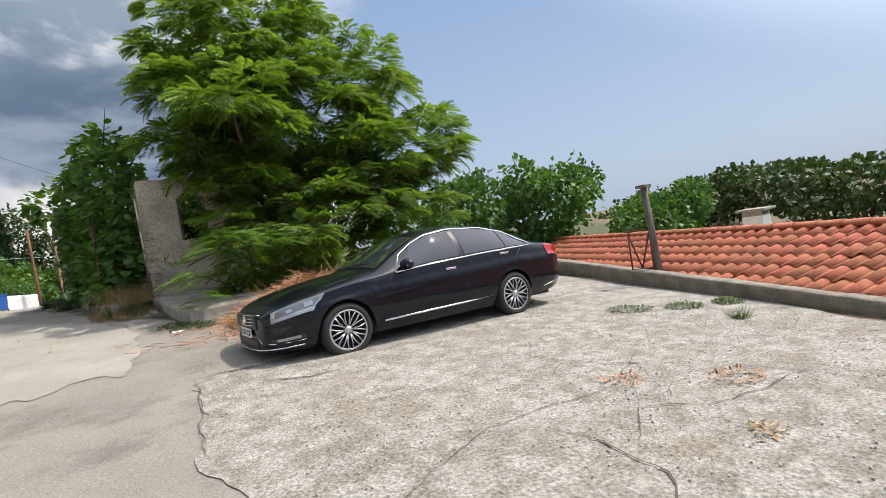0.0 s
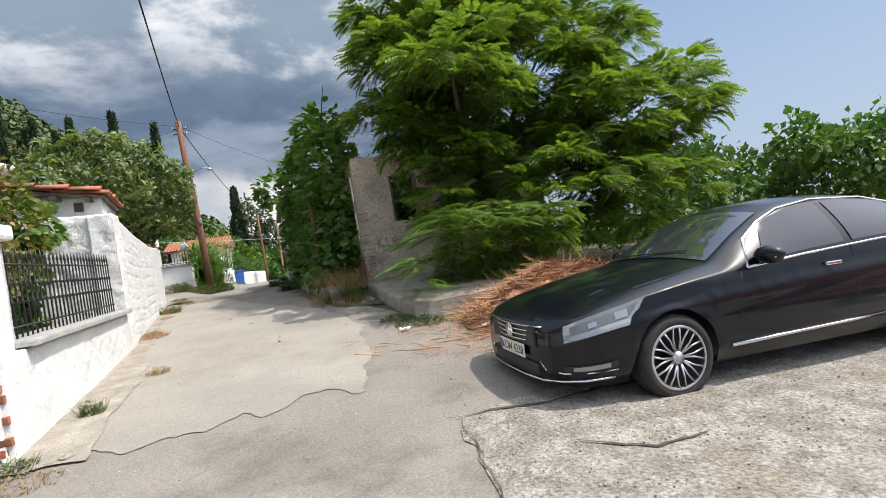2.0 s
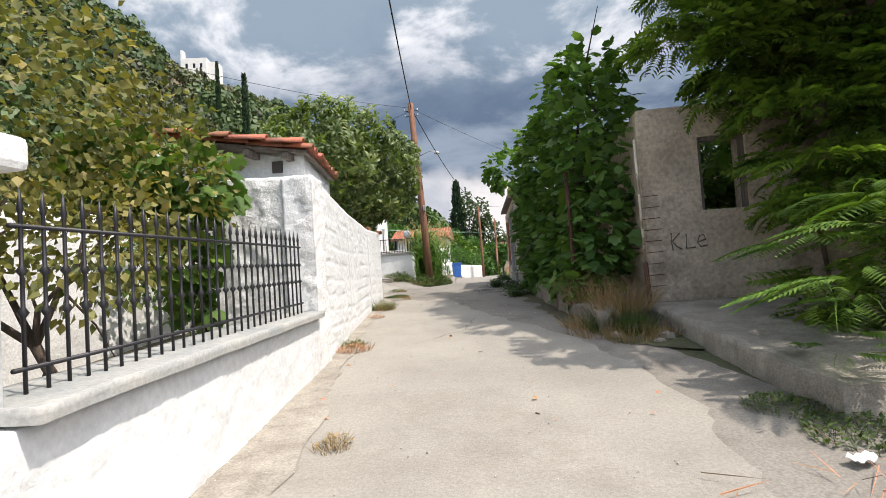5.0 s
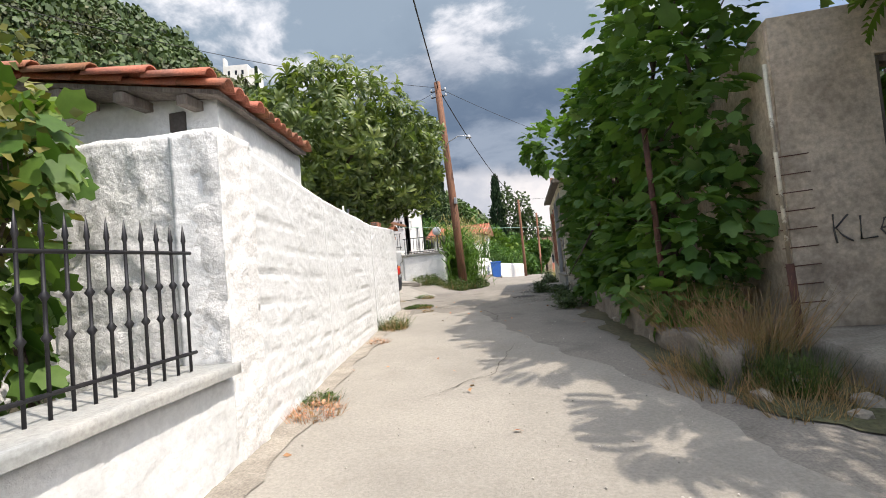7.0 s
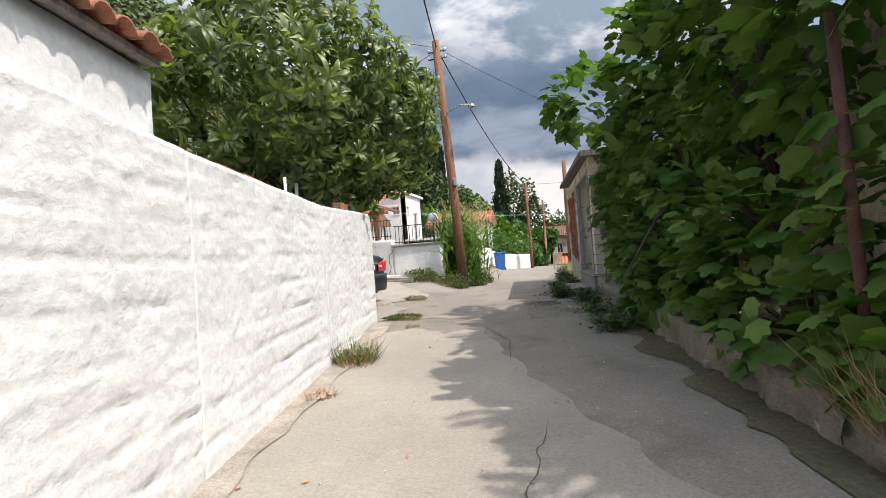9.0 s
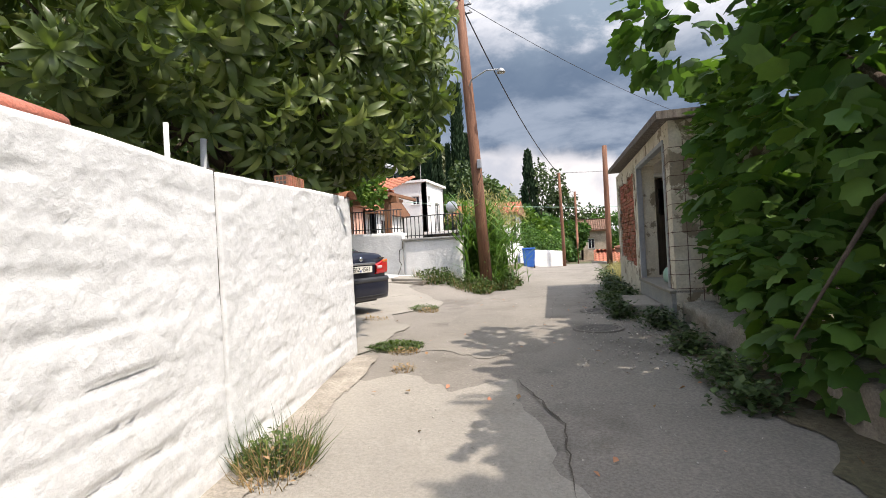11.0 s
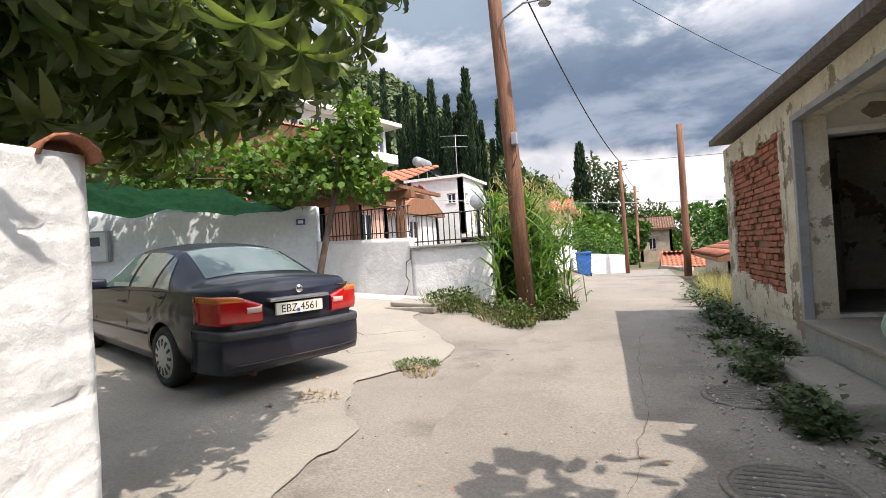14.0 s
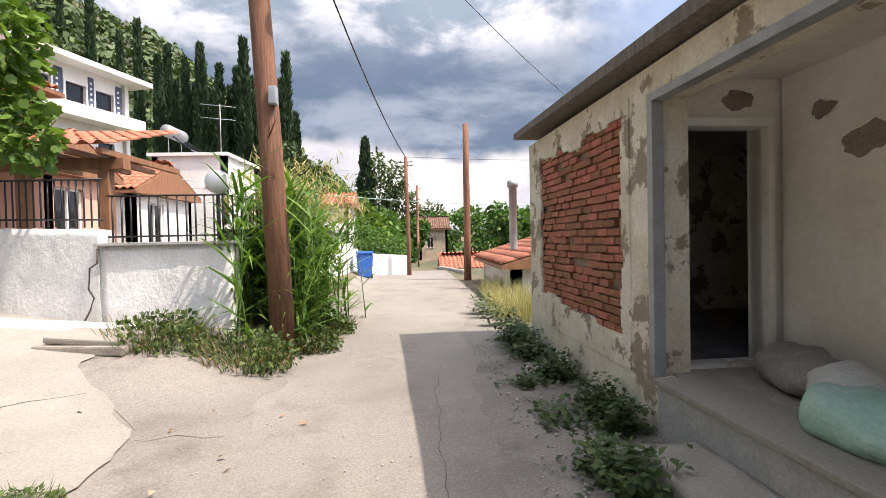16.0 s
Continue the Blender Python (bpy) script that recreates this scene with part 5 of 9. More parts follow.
for pts in (((0.02, 0.25), (0.015, 0.12), (0.03, 0.0)), ((0.13, 0.24), (0.03, 0.13), (0.08, 0.06), (0.15, 0.01)), ((0.22, 0.22), (0.21, 0.02), (0.33, 0.03)), ((0.37, 0.10), (0.47, 0.13), (0.45, 0.20), (0.39, 0.18), (0.36, 0.09), (0.40, 0.03), (0.49, 0.05))):
    tubes("stroke", [([(x, -0.001, z) for x, z in pts], 0.008)], M["spray"], gra, sides=5)
wf = thing("window_frame", "bare brown timber frame in the ruin window", "window frame", (2.155, 13.45, 2.28))
for x0, z0, x1, z1 in ((-0.315, 0, -0.26, 1.04), (0.26, 0, 0.315, 1.04), (-0.26, 0.98, 0.26, 1.04)):
    part("batten", box(x0, 0, z0, x1, 0.09, z1, 0.006), M["wood_grey"], wf)
ivy = thing("ruin_shrub", "dark shrub growing inside the roofless ruin", "shrub", (2.4, 15.0, 0.9))
crown("crown", leaf_lobed(0.16), [((2.2, 14.8, 2.3), (0.9, 0.55, 1.1)), ((3.6, 15.2, 2.4), (1.0, 0.7, 1.2)), ((2.8, 15.4, 3.2), (1.1, 0.7, 0.8))], 1500, M["leaf_fig"], 57, ivy, shell=0.3).matrix_basis = ivy.matrix_basis.inverted()
limbs("stems", (2.4, 15.0, 0.8), [(2.2, 14.8, 2.8), (3.6, 15.2, 3.0), (2.8, 15.4, 3.6)], 0.05, M["bark"], ivy, 9, trunk=0.35).matrix_basis = ivy.matrix_basis.inverted()
# brushwood heap
rng = np.random.default_rng(61)
T = []
tw = ([(-1, 0, 0), (1, 0, 0), (0.8, 0.5, 0.03), (-0.8, 0.5, 0.03), (0.1, 1, 0), (0, 0, 1.2), (0, 0.5, 1.1)], [(0, 1, 2, 3), (3, 2, 4), (0, 5, 6, 3), (6, 4, 3)])
for i in range(9500):
    a, q = rng.random() * 6.283, math.sqrt(rng.random())
    x, y = 3.45 + math.cos(a) * q * 1.75, 9.0 + math.sin(a) * q * 1.15
    h = max(0.0, 0.78 * (1 - q ** 1.6)) * (0.75 + 0.35 * fbm((x * 1.5, y * 1.5, 3), 3))
    if i < 1500:
        x, y = 2.3 + rng.normal() * 0.75 + 0.4 * rng.random(), 8.2 + rng.normal() * 0.55
        h = 0.03
        if y < 7.35 + 0.25 * math.sin(x * 3):
            continue
    z = g(x, y) + 0.03 + h * (1 - 0.12 * rng.random())
    way = np.array((rng.normal(), rng.normal(), rng.normal() * 0.28))
    L, w = rng.uniform(0.14, 0.48), rng.uniform(0.0022, 0.0055)
    m = np.eye(4)
    rot = turn_to(way, rng, np.array((rng.normal() * 0.4, rng.normal() * 0.4, 1.0)))
    m[:3, 0], m[:3, 1], m[:3, 2], m[:3, 3] = rot[:, 0] * w, rot[:, 1] * L, rot[:, 2] * w, (x, y, z)
    T.append(m)
heap = scatter("brushwood_heap", tw, T, M["brush"], None, "heap of dry brown brushwood and straw beside the car", "stuff")
tagged(heap, category="brushwood")
mound = grid_mesh("brushwood_mound", lambda u, v: (1.75 + 3.4 * u, 7.85 + 2.35 * v, g(1.75 + 3.4 * u, 7.85 + 2.35 * v) - 0.06 + 0.60 * max(0, 1 - ((u - 0.5) / 0.5) ** 2) ** 0.8 * max(0, 1 - ((v - 0.5) / 0.5) ** 2) ** 0.8 * (0.8 + 0.3 * fbm((u * 5, v * 4, 1), 3))), 40, 28, M["brush"])
tagged(new("brushwood_mound", mound), "matted core of the dry brushwood heap", "brushwood", kind="stuff")

# kerb and sunken tiled roof beyond the yard
K0, K1 = Vector((5.75, -1.2)), Vector((10.1, 11.2))
kd = (K1 - K0).normalized()
kn = Vector((kd.y, -kd.x))
kz = lambda p: g(p.x - kn.x * 0.3, p.y - kn.y * 0.3)
c = [K0, K0 + kn * 0.22, K1 + kn * 0.22, K1]
tagged(rough_block("kerb_wall", [c[0], c[1], c[2], c[3]], [-0.6] * 4, [kz(K0) + 0.05, kz(K0) + 0.05, kz(K1) + 0.09, kz(K1) + 0.08], M["kerb_dark"], cell=0.10, amp=0.016, freq=3), "weathered concrete kerb wall at the yard edge", "kerb", kind="structure")
roof = thing("tiled_roof", "low orange clay tile roof below the yard edge", "roof", (9.0, 3.4, 0.1))
ro = K0 + kn * 0.26 - kd * 1.0
up = Vector((kn.x, kn.y, 0.29)).normalized()
o3 = Vector((ro.x, ro.y, -0.12))
tile_field(roof, o3 + Vector((kd.x, kd.y, 0.010)) * 15.0, Vector((-kd.x, -kd.y, -0.010)), up, 60, 6, stile(), M["tile"], 0.25, 0.365, 8, 0.006)
rt = o3 + up * (0.365 * 6 + 0.02) + Vector((0, 0, 0.03))
for i in range(38):
    p = rt + Vector((kd.x, kd.y, 0.010)) * (0.40 * i)
    m = Matrix(((kn.x, kd.x, 0, p.x), (kn.y, kd.y, 0, p.y), (0, 0.01, 1, p.z), (0, 0, 0, 1)))
    part("ridge_tile", mesh_from("ridge_tile", *barrel(0.44, 0.115, 0.10), M["tile"], True) if i == 0 else bpy.data.meshes["ridge_tile"], None, roof, at=roof.matrix_basis.inverted() @ m)
bm = bmesh.new()
for e in (0, 15.0):
    for s, dz in ((0, -0.03), (2.2, -0.03), (4.4, -0.75), (4.4, -1.2), (0.2, -1.2)):
        p = o3 + Vector((kd.x, kd.y, 0.010)) * e + up * s
        if s > 2.3 or dz < -1:
            p = o3 + Vector((kd.x, kd.y, 0.010)) * e + Vector((kn.x, kn.y, 0)) * s
        bm.verts.new(p + Vector((0, 0, dz)))
bmesh.ops.convex_hull(bm, input=bm.verts)
part("roof_body", bm, M["kerb"], roof, at=roof.matrix_basis.inverted())
chim = thing("chimney_stack", "small chimney with a capping slab on the tiled roof", "chimney", (12.6, 5.2, 0.5))
part("stack", box(-0.22, -0.22, -0.3, 0.22, 0.22, 0.24, 0.02), M["render_white"], chim)
part("slab", box(-0.32, -0.32, 0.34, 0.32, 0.32, 0.40, 0.02), M["kerb"], chim)
for sx in (-1, 1):
    part("leg", box(sx * 0.2 - 0.04, -0.2, 0.23, sx * 0.2 + 0.04, 0.2, 0.35, 0.005), M["kerb"], chim)
pst = thing("wooden_post", "old grey wooden post leaning beside the kerb", "post", (8.48, 5.25, kz(Vector((8.2, 5.25))) + 0.08))
tubes("shaft", [([(0, 0, -0.15), (-0.06, 0.0, 0.8), (-0.14, 0.0, 1.72)], [0.075, 0.07, 0.062])], M["wood_grey"], pst, sides=6)
part("top_plate", box(-0.24, -0.10, 1.70, -0.04, 0.10, 1.76, 0.01), M["wood_grey"], pst)
irf = thing("iron_stand", "rusty iron frame stand on the kerb", "stand", (8.30, 5.45, kz(Vector((8.1, 5.45))) + 0.08))
for a, b in (((-0.08, 0.18, 0), (-0.08, 0.18, 0.92)), ((0.08, -0.16, 0), (0.08, -0.16, 0.92)), ((-0.10, 0.24, 0.92), (0.10, -0.22, 0.92)), ((-0.08, 0.18, 0.2), (0.08, -0.16, 0.2)), ((-0.08, 0.18, 0.88), (0.0, 0.02, 0.22)), ((0.08, -0.16, 0.88), (0.0, 0.02, 0.22))):
    tubes("bar", [([a, b], 0.016)], M["rust"], irf, sides=5)
irm = rough_block("mortar_pad", [(8.0, 4.7), (8.5, 4.55), (8.75, 5.6), (8.25, 5.75)], [-0.2] * 4, [0.055, 0.05, 0.08, 0.08], M["kerb"], cell=0.08, amp=0.02)
tagged(irm, "lump of pale mortar at the post foot", "mortar")

# trees beyond the roof
def broad_tree(label, at, height, spread, n, mat, seed, leaf=0.14, group="trees beyond the roof", trunk_r=0.14, lobes=6, skirt=0.25, tpl=None):
    t = thing("tree", label, "tree", at, group)
    rng = np.random.default_rng(seed)
    blobs = [((0, 0, height * 0.62), (spread * 0.62, spread * 0.62, height * 0.26))]
    for i in range(lobes):
        a = 2 * math.pi * i / lobes + rng.random()
        r = spread * rng.uniform(0.42, 0.68)
        zz = height * rng.uniform(skirt + 0.08, 0.85)
        blobs.append(((math.cos(a) * r, math.sin(a) * r, zz), (spread * rng.uniform(0.28, 0.44),) * 2 + (height * rng.uniform(0.12, 0.22),)))
    crown("crown", tpl or leaf_flat(leaf, leaf * 0.42), blobs, n, mat, seed, t, shell=0.35, flat=0.3)
    limbs("trunk", (0, 0, 0), [tuple(np.array(b[0]) * (0.9, 0.9, 1)) for b in blobs[:5]], trunk_r, M["bark"], t, seed, trunk=0.4)
    return t


broad_tree("leafy green tree behind the tiled roof", (13.2, 12.2, -1.8), 5.7, 2.3, 4600, M["leaf_mid"], 71, 0.19)
broad_tree("leafy green tree behind the tiled roof", (17.2, 10.4, -1.8), 4.0, 2.4, 3800, M["leaf_mid"], 72, 0.19)
broad_tree("dark green tree behind the tiled roof", (24.5, 15.0, -2.0), 4.7, 3.8, 3600, M["leaf_dark"], 73, 0.26)
broad_tree("dark green tree behind the tiled roof", (27.5, 11.2, -2.0), 4.9, 4.0, 3600, M["leaf_dark"], 74, 0.26)
broad_tree("dark green tree behind the tiled roof", (24.5, 6.0, -2.0), 4.4, 3.6, 3600, M["leaf_dark"], 75, 0.26)
broad_tree("dark green tree behind the tiled roof", (27.0, 1.5, -2.0), 4.8, 4.2, 3600, M["leaf_dark"], 76, 0.26)
broad_tree("leafy green tree behind the ruin", (10.5, 16.5, -0.8), 4.0, 2.6, 2600, M["leaf_mid"], 77, 0.24)
broad_tree("leafy green tree behind the ruin", (2.5, 19.5, 0.6), 5.0, 2.2, 2200, M["leaf_dark"], 78, 0.24)
broad_tree("leafy green tree behind the ruin", (6.8, 19.0, 0.3), 6.0, 3.0, 2600, M["leaf_dark"], 79, 0.26)
broad_tree("leafy green tree behind the ruin", (16.0, 19.0, -1.0), 6.0, 3.4, 2200, M["leaf_mid"], 80, 0.3)

# ---- brick house details ----
def hm(s, into, z):
    """A frame on the house front: x runs along it to the far end, y points into the house."""
    w = hp(s, into)
    return Matrix(((hd.x, hn.x, 0, w[0]), (hd.y, hn.y, 0, w[1]), (0, 0, 1, z), (0, 0, 0, 1)))


back = part("mortar_bed", box(0, 0.06, 1.5, HL - 3.3, 0.24, 3.45, m=hm(2.9, 0, 0)), M["mortar"])
tagged(back, "recessed mortar bed behind the bared bricks", "wall", kind="structure")
# ragged plaster edge round the bared bricks
cell = 0.028
bm = bmesh.new()
S0, S1, Z0, Z1 = 2.86, HL - 0.30, 1.38, 3.50
nu, nv = int((S1 - S0) / cell), int((Z1 - Z0) / cell)
keep = set()
for i in range(nu):
    for j in range(nv):
        s, z = S0 + (i + 0.5) * cell, Z0 + (j + 0.5) * cell
        dlt = min(s - 2.99, HL - 0.46 - s, z - 1.60 - 0.05 * (s - 2.9), 3.36 - z)
        dlt += 0.10 * fbm((s * 2.6, z * 2.6, 4), 5)
        if dlt < 0.02:
            keep.add((i, j))
grid = {}


def gv(i, j, k):
    if (i, j, k) not in grid:
        jit = 0.009
        grid[i, j, k] = bm.verts.new((S0 + i * cell + jit * fbm((i * 0.9, j * 0.9, 1), 2), -0.012 + 0.030 * k + 0.004 * fbm((i * 0.2, j * 0.2, 3), 3), Z0 + j * cell + jit * fbm((i * 0.9, j * 0.9, 8), 2)))
    return grid[i, j, k]


for i, j in keep:
    bm.faces.new((gv(i, j, 0), gv(i, j + 1, 0), gv(i + 1, j + 1, 0), gv(i + 1, j, 0)))
    for di, dj, a, b in ((-1, 0, (i, j), (i, j + 1)), (1, 0, (i + 1, j + 1), (i + 1, j)), (0, -1, (i + 1, j), (i, j)), (0, 1, (i, j + 1), (i + 1, j + 1))):
        if (i + di, j + dj) not in keep:
            bm.faces.new((gv(*a, 0), gv(*a, 1), gv(*b, 1), gv(*b, 0)))
bm.normal_update()
tagged(part("plaster_edge", bm, M["plaster_cream"], None, at=hm(0, 0, 0), smoothed=False), "ragged peeling cream plaster round the bared bricks", "plaster", kind="structure")

# porch: metal frame, step, threshold, door, sacks
fr = thing("shop_front_frame", "grey metal door frame round the porch opening", "door frame", (*hp(0.32, 0), 1.42))
fi = fr.matrix_basis.inverted()
for x0, z0, x1, z1 in ((2.505, 1.42, 2.575, 3.42), (0.30, 3.36, 2.505, 3.42), (0.30, 1.42, 0.36, 3.36)):
    part("post" if x1 - x0 < 0.1 else "head", box(x0, -0.02, z0, x1, 0.07, z1, 0.006, hm(0, 0, 0)), M["galv"], fr, at=fi)
thr = thing("threshold_step", "grey stone threshold with a worn white edge", "step", (*hp(1.2, 0), 1.2))
ti = thr.matrix_basis.inverted()
part("riser", box(0.02, -0.06, 0.95, 2.40, 0.10, 1.40, 0.012, hm(0, 0, 0)), M["stone_sill"], thr, at=ti)
part("tread", box(0.0, -0.08, 1.40, 2.42, 0.34, 1.445, 0.010, hm(0, 0, 0)), M["concrete"], thr, at=ti)
st = thing("door_step", "worn concrete step in front of the porch", "step", (*hp(1.3, -0.3), 1.0))
ob = rough_block("block", [hp(0.55, -0.06), hp(1.95, -0.06), hp(1.95, -0.46), hp(0.55, -0.46)][::-1], [0.85] * 4, [1.20] * 4, M["concrete"], cell=0.06, amp=0.010, parent=st)
ob.matrix_basis = st.matrix_basis.inverted()
# inner door, ajar, seen through the side doorway
dr = thing("door_1", "grey wooden inner door with a small dark window, ajar", "door", (*hp(2.72, 0.36), 1.46), kind="structure")
di = dr.matrix_basis.inverted()
dm = hm(2.78, 0.30, 0) @ pose(0, 0, 0, rz=28)
part("leaf", box(0, 0, 1.46, 0.62, 0.04, 3.18, 0.006, dm), M["wood_grey"], dr, at=di)
part("pane", box(0.13, -0.006, 2.55, 0.49, 0.046, 3.02, 0.003, dm), M["dark_glass"], dr, at=di)
part("door_head", box(-0.03, 0.26, 3.20, 0.16, 0.95, 3.26, 0.005, hm(2.58, 0, 0)), M["frame_white"], dr, "pale timber door head", at=di)
part("door_post", box(-0.03, 0.90, 1.45, 0.16, 0.95, 3.20, 0.005, hm(2.58, 0, 0)), M["plaster_in"], dr, at=di)


def sack(label, at, size, mat, seed, rz=0.0, tie=True, group="filled sacks"):
    """A filled woven sack, slumped, with a gathered neck."""
    t = thing("sack", label, "sack", at, group, rz=rz)
    V, F = [], []
    nu_, nv_ = 28, 20
    for j in range(nv_ + 1):
        v = j / nv_
        x = (v - 0.5) * 2
        rad = (1 - abs(x) ** 3.2) ** 0.5 if abs(x) < 1 else 0
        if tie and v > 0.82:
            rad = max(0.12, rad * (1 - (v - 0.82) / 0.18 * 0.4)) * (0.35 if v > 0.93 else 1 - 0.65 * (v - 0.82) / 0.11)
        for i in range(nu_):
            a = 2 * math.pi * i / nu_
            w = 1 + 0.22 * fbm((math.cos(a) * 1.5 + seed, math.sin(a) * 1.5, x * 1.6), 4) + 0.05 * math.sin(a * 9 + seed) * max(0, v - 0.5)
            yv, zv = math.cos(a) * rad * w, math.sin(a) * rad * w
            zv = max(zv, -0.62 + 0.05 * fbm((x * 2, yv * 2, seed), 2))
            V.append((x * size[0] / 2, yv * size[1] / 2, (zv + 0.62) * size[2] / 1.62))
    for j in range(nv_):
        for i in range(nu_):
            i2 = (i + 1) % nu_
            F.append((j * nu_ + i, j * nu_ + i2, (j + 1) * nu_ + i2, (j + 1) * nu_ + i))
    F += [tuple(range(nu_ - 1, -1, -1)), tuple(nv_ * nu_ + i for i in range(nu_))]
    part("bag", mesh_from("bag", V, F, mat, True), None, t)
    return t


M["sack_green"] = material("pale_green_woven_plastic", [(0.30, 0.50, 0.40), (0.40, 0.56, 0.47)], 4, 0.6, bump=0.7, bump_scale=22, fine=0.15)
M["sack_white"] = material("dirty_white_woven_plastic", [(0.60, 0.60, 0.56), (0.46, 0.46, 0.43)], 4, 0.65, bump=0.7, bump_scale=20, fine=0.2)
M["sack_grey"] = material("dusty_grey_sacking", [(0.30, 0.28, 0.25), (0.20, 0.185, 0.165)], 4, 0.85, bump=0.8, bump_scale=18, fine=0.25)
w = hp(1.25, 0.30)
sack("pale green woven sack lying on the porch floor", (w[0], w[1], 1.44), (0.66, 0.36, 0.24), M["sack_green"], 1, rz=98)
w = hp(1.55, 0.56)
sack("dirty white woven sack on the porch floor", (w[0], w[1], 1.44), (0.60, 0.38, 0.27), M["sack_white"], 2, rz=60, tie=False)
w = hp(2.05, 0.72)
sack("dusty grey sack slumped against the porch wall", (w[0], w[1], 1.44), (0.7, 0.42, 0.26), M["sack_grey"], 3, rz=80, tie=False)
w = hp(1.0, 0.8)
sack("dusty grey sack slumped against the porch wall", (w[0], w[1], 1.44), (0.7, 0.42, 0.24), M["sack_grey"], 4, rz=110, tie=False)
# fallen-plaster patches in the porch
rng = np.random.default_rng(91)


def blotch(name, label, m, r, mat, seed, squash=0.6):
    """A flat irregular patch of bared wall."""
    n = 26
    V = [(0, 0, 0)] + [(r * (1 + 0.5 * fbm((math.cos(2 * math.pi * i / n) * 1.3 + seed, math.sin(2 * math.pi * i / n) * 1.3, seed), 3)) * math.cos(2 * math.pi * i / n), 0, squash * r * (1 + 0.5 * fbm((math.cos(2 * math.pi * i / n) + seed, math.sin(2 * math.pi * i / n), 3 + seed), 3)) * math.sin(2 * math.pi * i / n)) for i in range(n)]
    F = [(0, i + 1, (i + 1) % n + 1) for i in range(n)]
    ob = part(name, mesh_from(name, V, F, mat), None, None, at=m)
    return tagged(ob, label, "wall damage", "fallen plaster patches")


for k, (s, z, r) in enumerate(((2.25, 3.25, 0.10), (1.95, 2.98, 0.16), (1.35, 2.95, 0.20), (0.8, 2.85, 0.24), (0.55, 3.2, 0.12))):
    blotch("plaster_patch", "patch where the porch plaster has fallen", hm(s, 1.046, z), r, M["plaster_patch"], k)
blotch("plaster_patch", "patch where the porch plaster has fallen", hm(2.616, 0.72, 3.40) @ pose(0, 0, 0, rz=90), 0.12, M["plaster_patch"], 9)
# wire mesh on the near corner
msh = thing("wire_mesh", "rusty wire mesh hanging on the house corner", "wire mesh", (*hp(0.0, -0.02), 1.3))
mi = msh.matrix_basis.inverted()
for i in range(11):
    z = 1.45 + 0.18 * i
    tubes("wire", [([hm(0.30, -0.012, z).translation, hm(-0.005, -0.012, z + 0.01).translation, hm(-0.012, 0.9, z + 0.02).translation], 0.0035)], M["rust"], msh, sides=4, at=mi)
for i in range(6):
    p0 = hm(0.22 if i == 0 else -0.012, -0.012 if i == 0 else 0.16 * i, 0).translation
    tubes("wire", [([p0 + Vector((0, 0, 1.3)), p0 + Vector((0, 0, 3.35))], 0.0035)], M["rust"], msh, sides=4, at=mi)

# ---- beyond: poles, wires, houses, reeds, hill ----
def utility_pole(label, base, top, r0, r1, cross=True, group="utility poles", mat="wood_pole"):
    p = thing("utility_pole", label, "pole", base, group)
    t = Vector(top) - Vector(base)
    tubes("shaft", [([Vector((0, 0, -0.4)), t * 0.33 + Vector((0.01, 0, 0)), t * 0.66, t], [r0, r0 * 0.66 + r1 * 0.34, r0 * 0.33 + r1 * 0.67, r1])], M[mat], p, sides=12)
    if cross:
        for k in (0.955, 0.925):
            c = t * k
            tubes("bracket", [([c + Vector((-0.28, 0.0, 0)), c + Vector((0.30, 0, 0.02))], 0.02)], M["iron"], p, sides=6)
            for s in (-0.26, 0.0, 0.26):
                lathe("insulator", [(0.0, -0.05), (0.035, -0.04), (0.02, 0.0), (0.038, 0.03), (0.0, 0.06)], 8, M["frame_white"], p).matrix_basis = pose(c.x + s, c.y, c.z + 0.05, 90)
    return p


P1, P1T = (-4.26, 25.85, 1.3), (-4.60, 25.85, 8.6)
pole1 = utility_pole("tall leaning red-brown wooden utility pole beside reeds", P1, P1T, 0.155, 0.115)
P2, P2T = (-0.88, 36.6, 0.95), (-0.85, 36.6, 6.35)
utility_pole("wooden utility pole at the road bend", P2, P2T, 0.13, 0.10, False)
P3, P3T = (-2.95, 39.6, 0.9), (-3.0, 39.6, 5.75)
utility_pole("thin wooden utility pole by the white wall", P3, P3T, 0.09, 0.07)
P4, P4T = (-2.6, 58, 0.2), (-2.6, 58, 6.6)
utility_pole("distant wooden utility pole", P4, P4T, 0.12, 0.09)
# lamp arm on the tall pole
la = thing("street_lamp", "curved street lamp arm on the wooden pole", "street lamp", (-4.50, 25.80, 6.05))
tubes("arm", [([(0, 0, 0), (0.15, -0.10, 0.28), (0.55, -0.2, 0.42), (0.85, -0.25, 0.38)], 0.018)], M["galv"], la, sides=6)
lathe("hood", [(0.02, 0.06), (0.06, 0.04), (0.11, -0.04), (0.10, -0.06), (0.0, -0.05)], 14, M["galv"], la).matrix_basis = pose(0.92, -0.26, 0.34, 90)
bx = thing("pole_fuse_box", "grey fuse box strapped to the pole", "box", (-4.42, 25.70, 4.1))
part("case", box(0.10, -0.06, 0, 0.20, 0.06, 0.22, 0.015), M["galv"], bx)
tubes("lead", [([(0.15, 0, 0), (0.17, -0.02, -0.2), (0.08, 0, -0.4)], 0.008)], M["cable"], bx, sides=5)


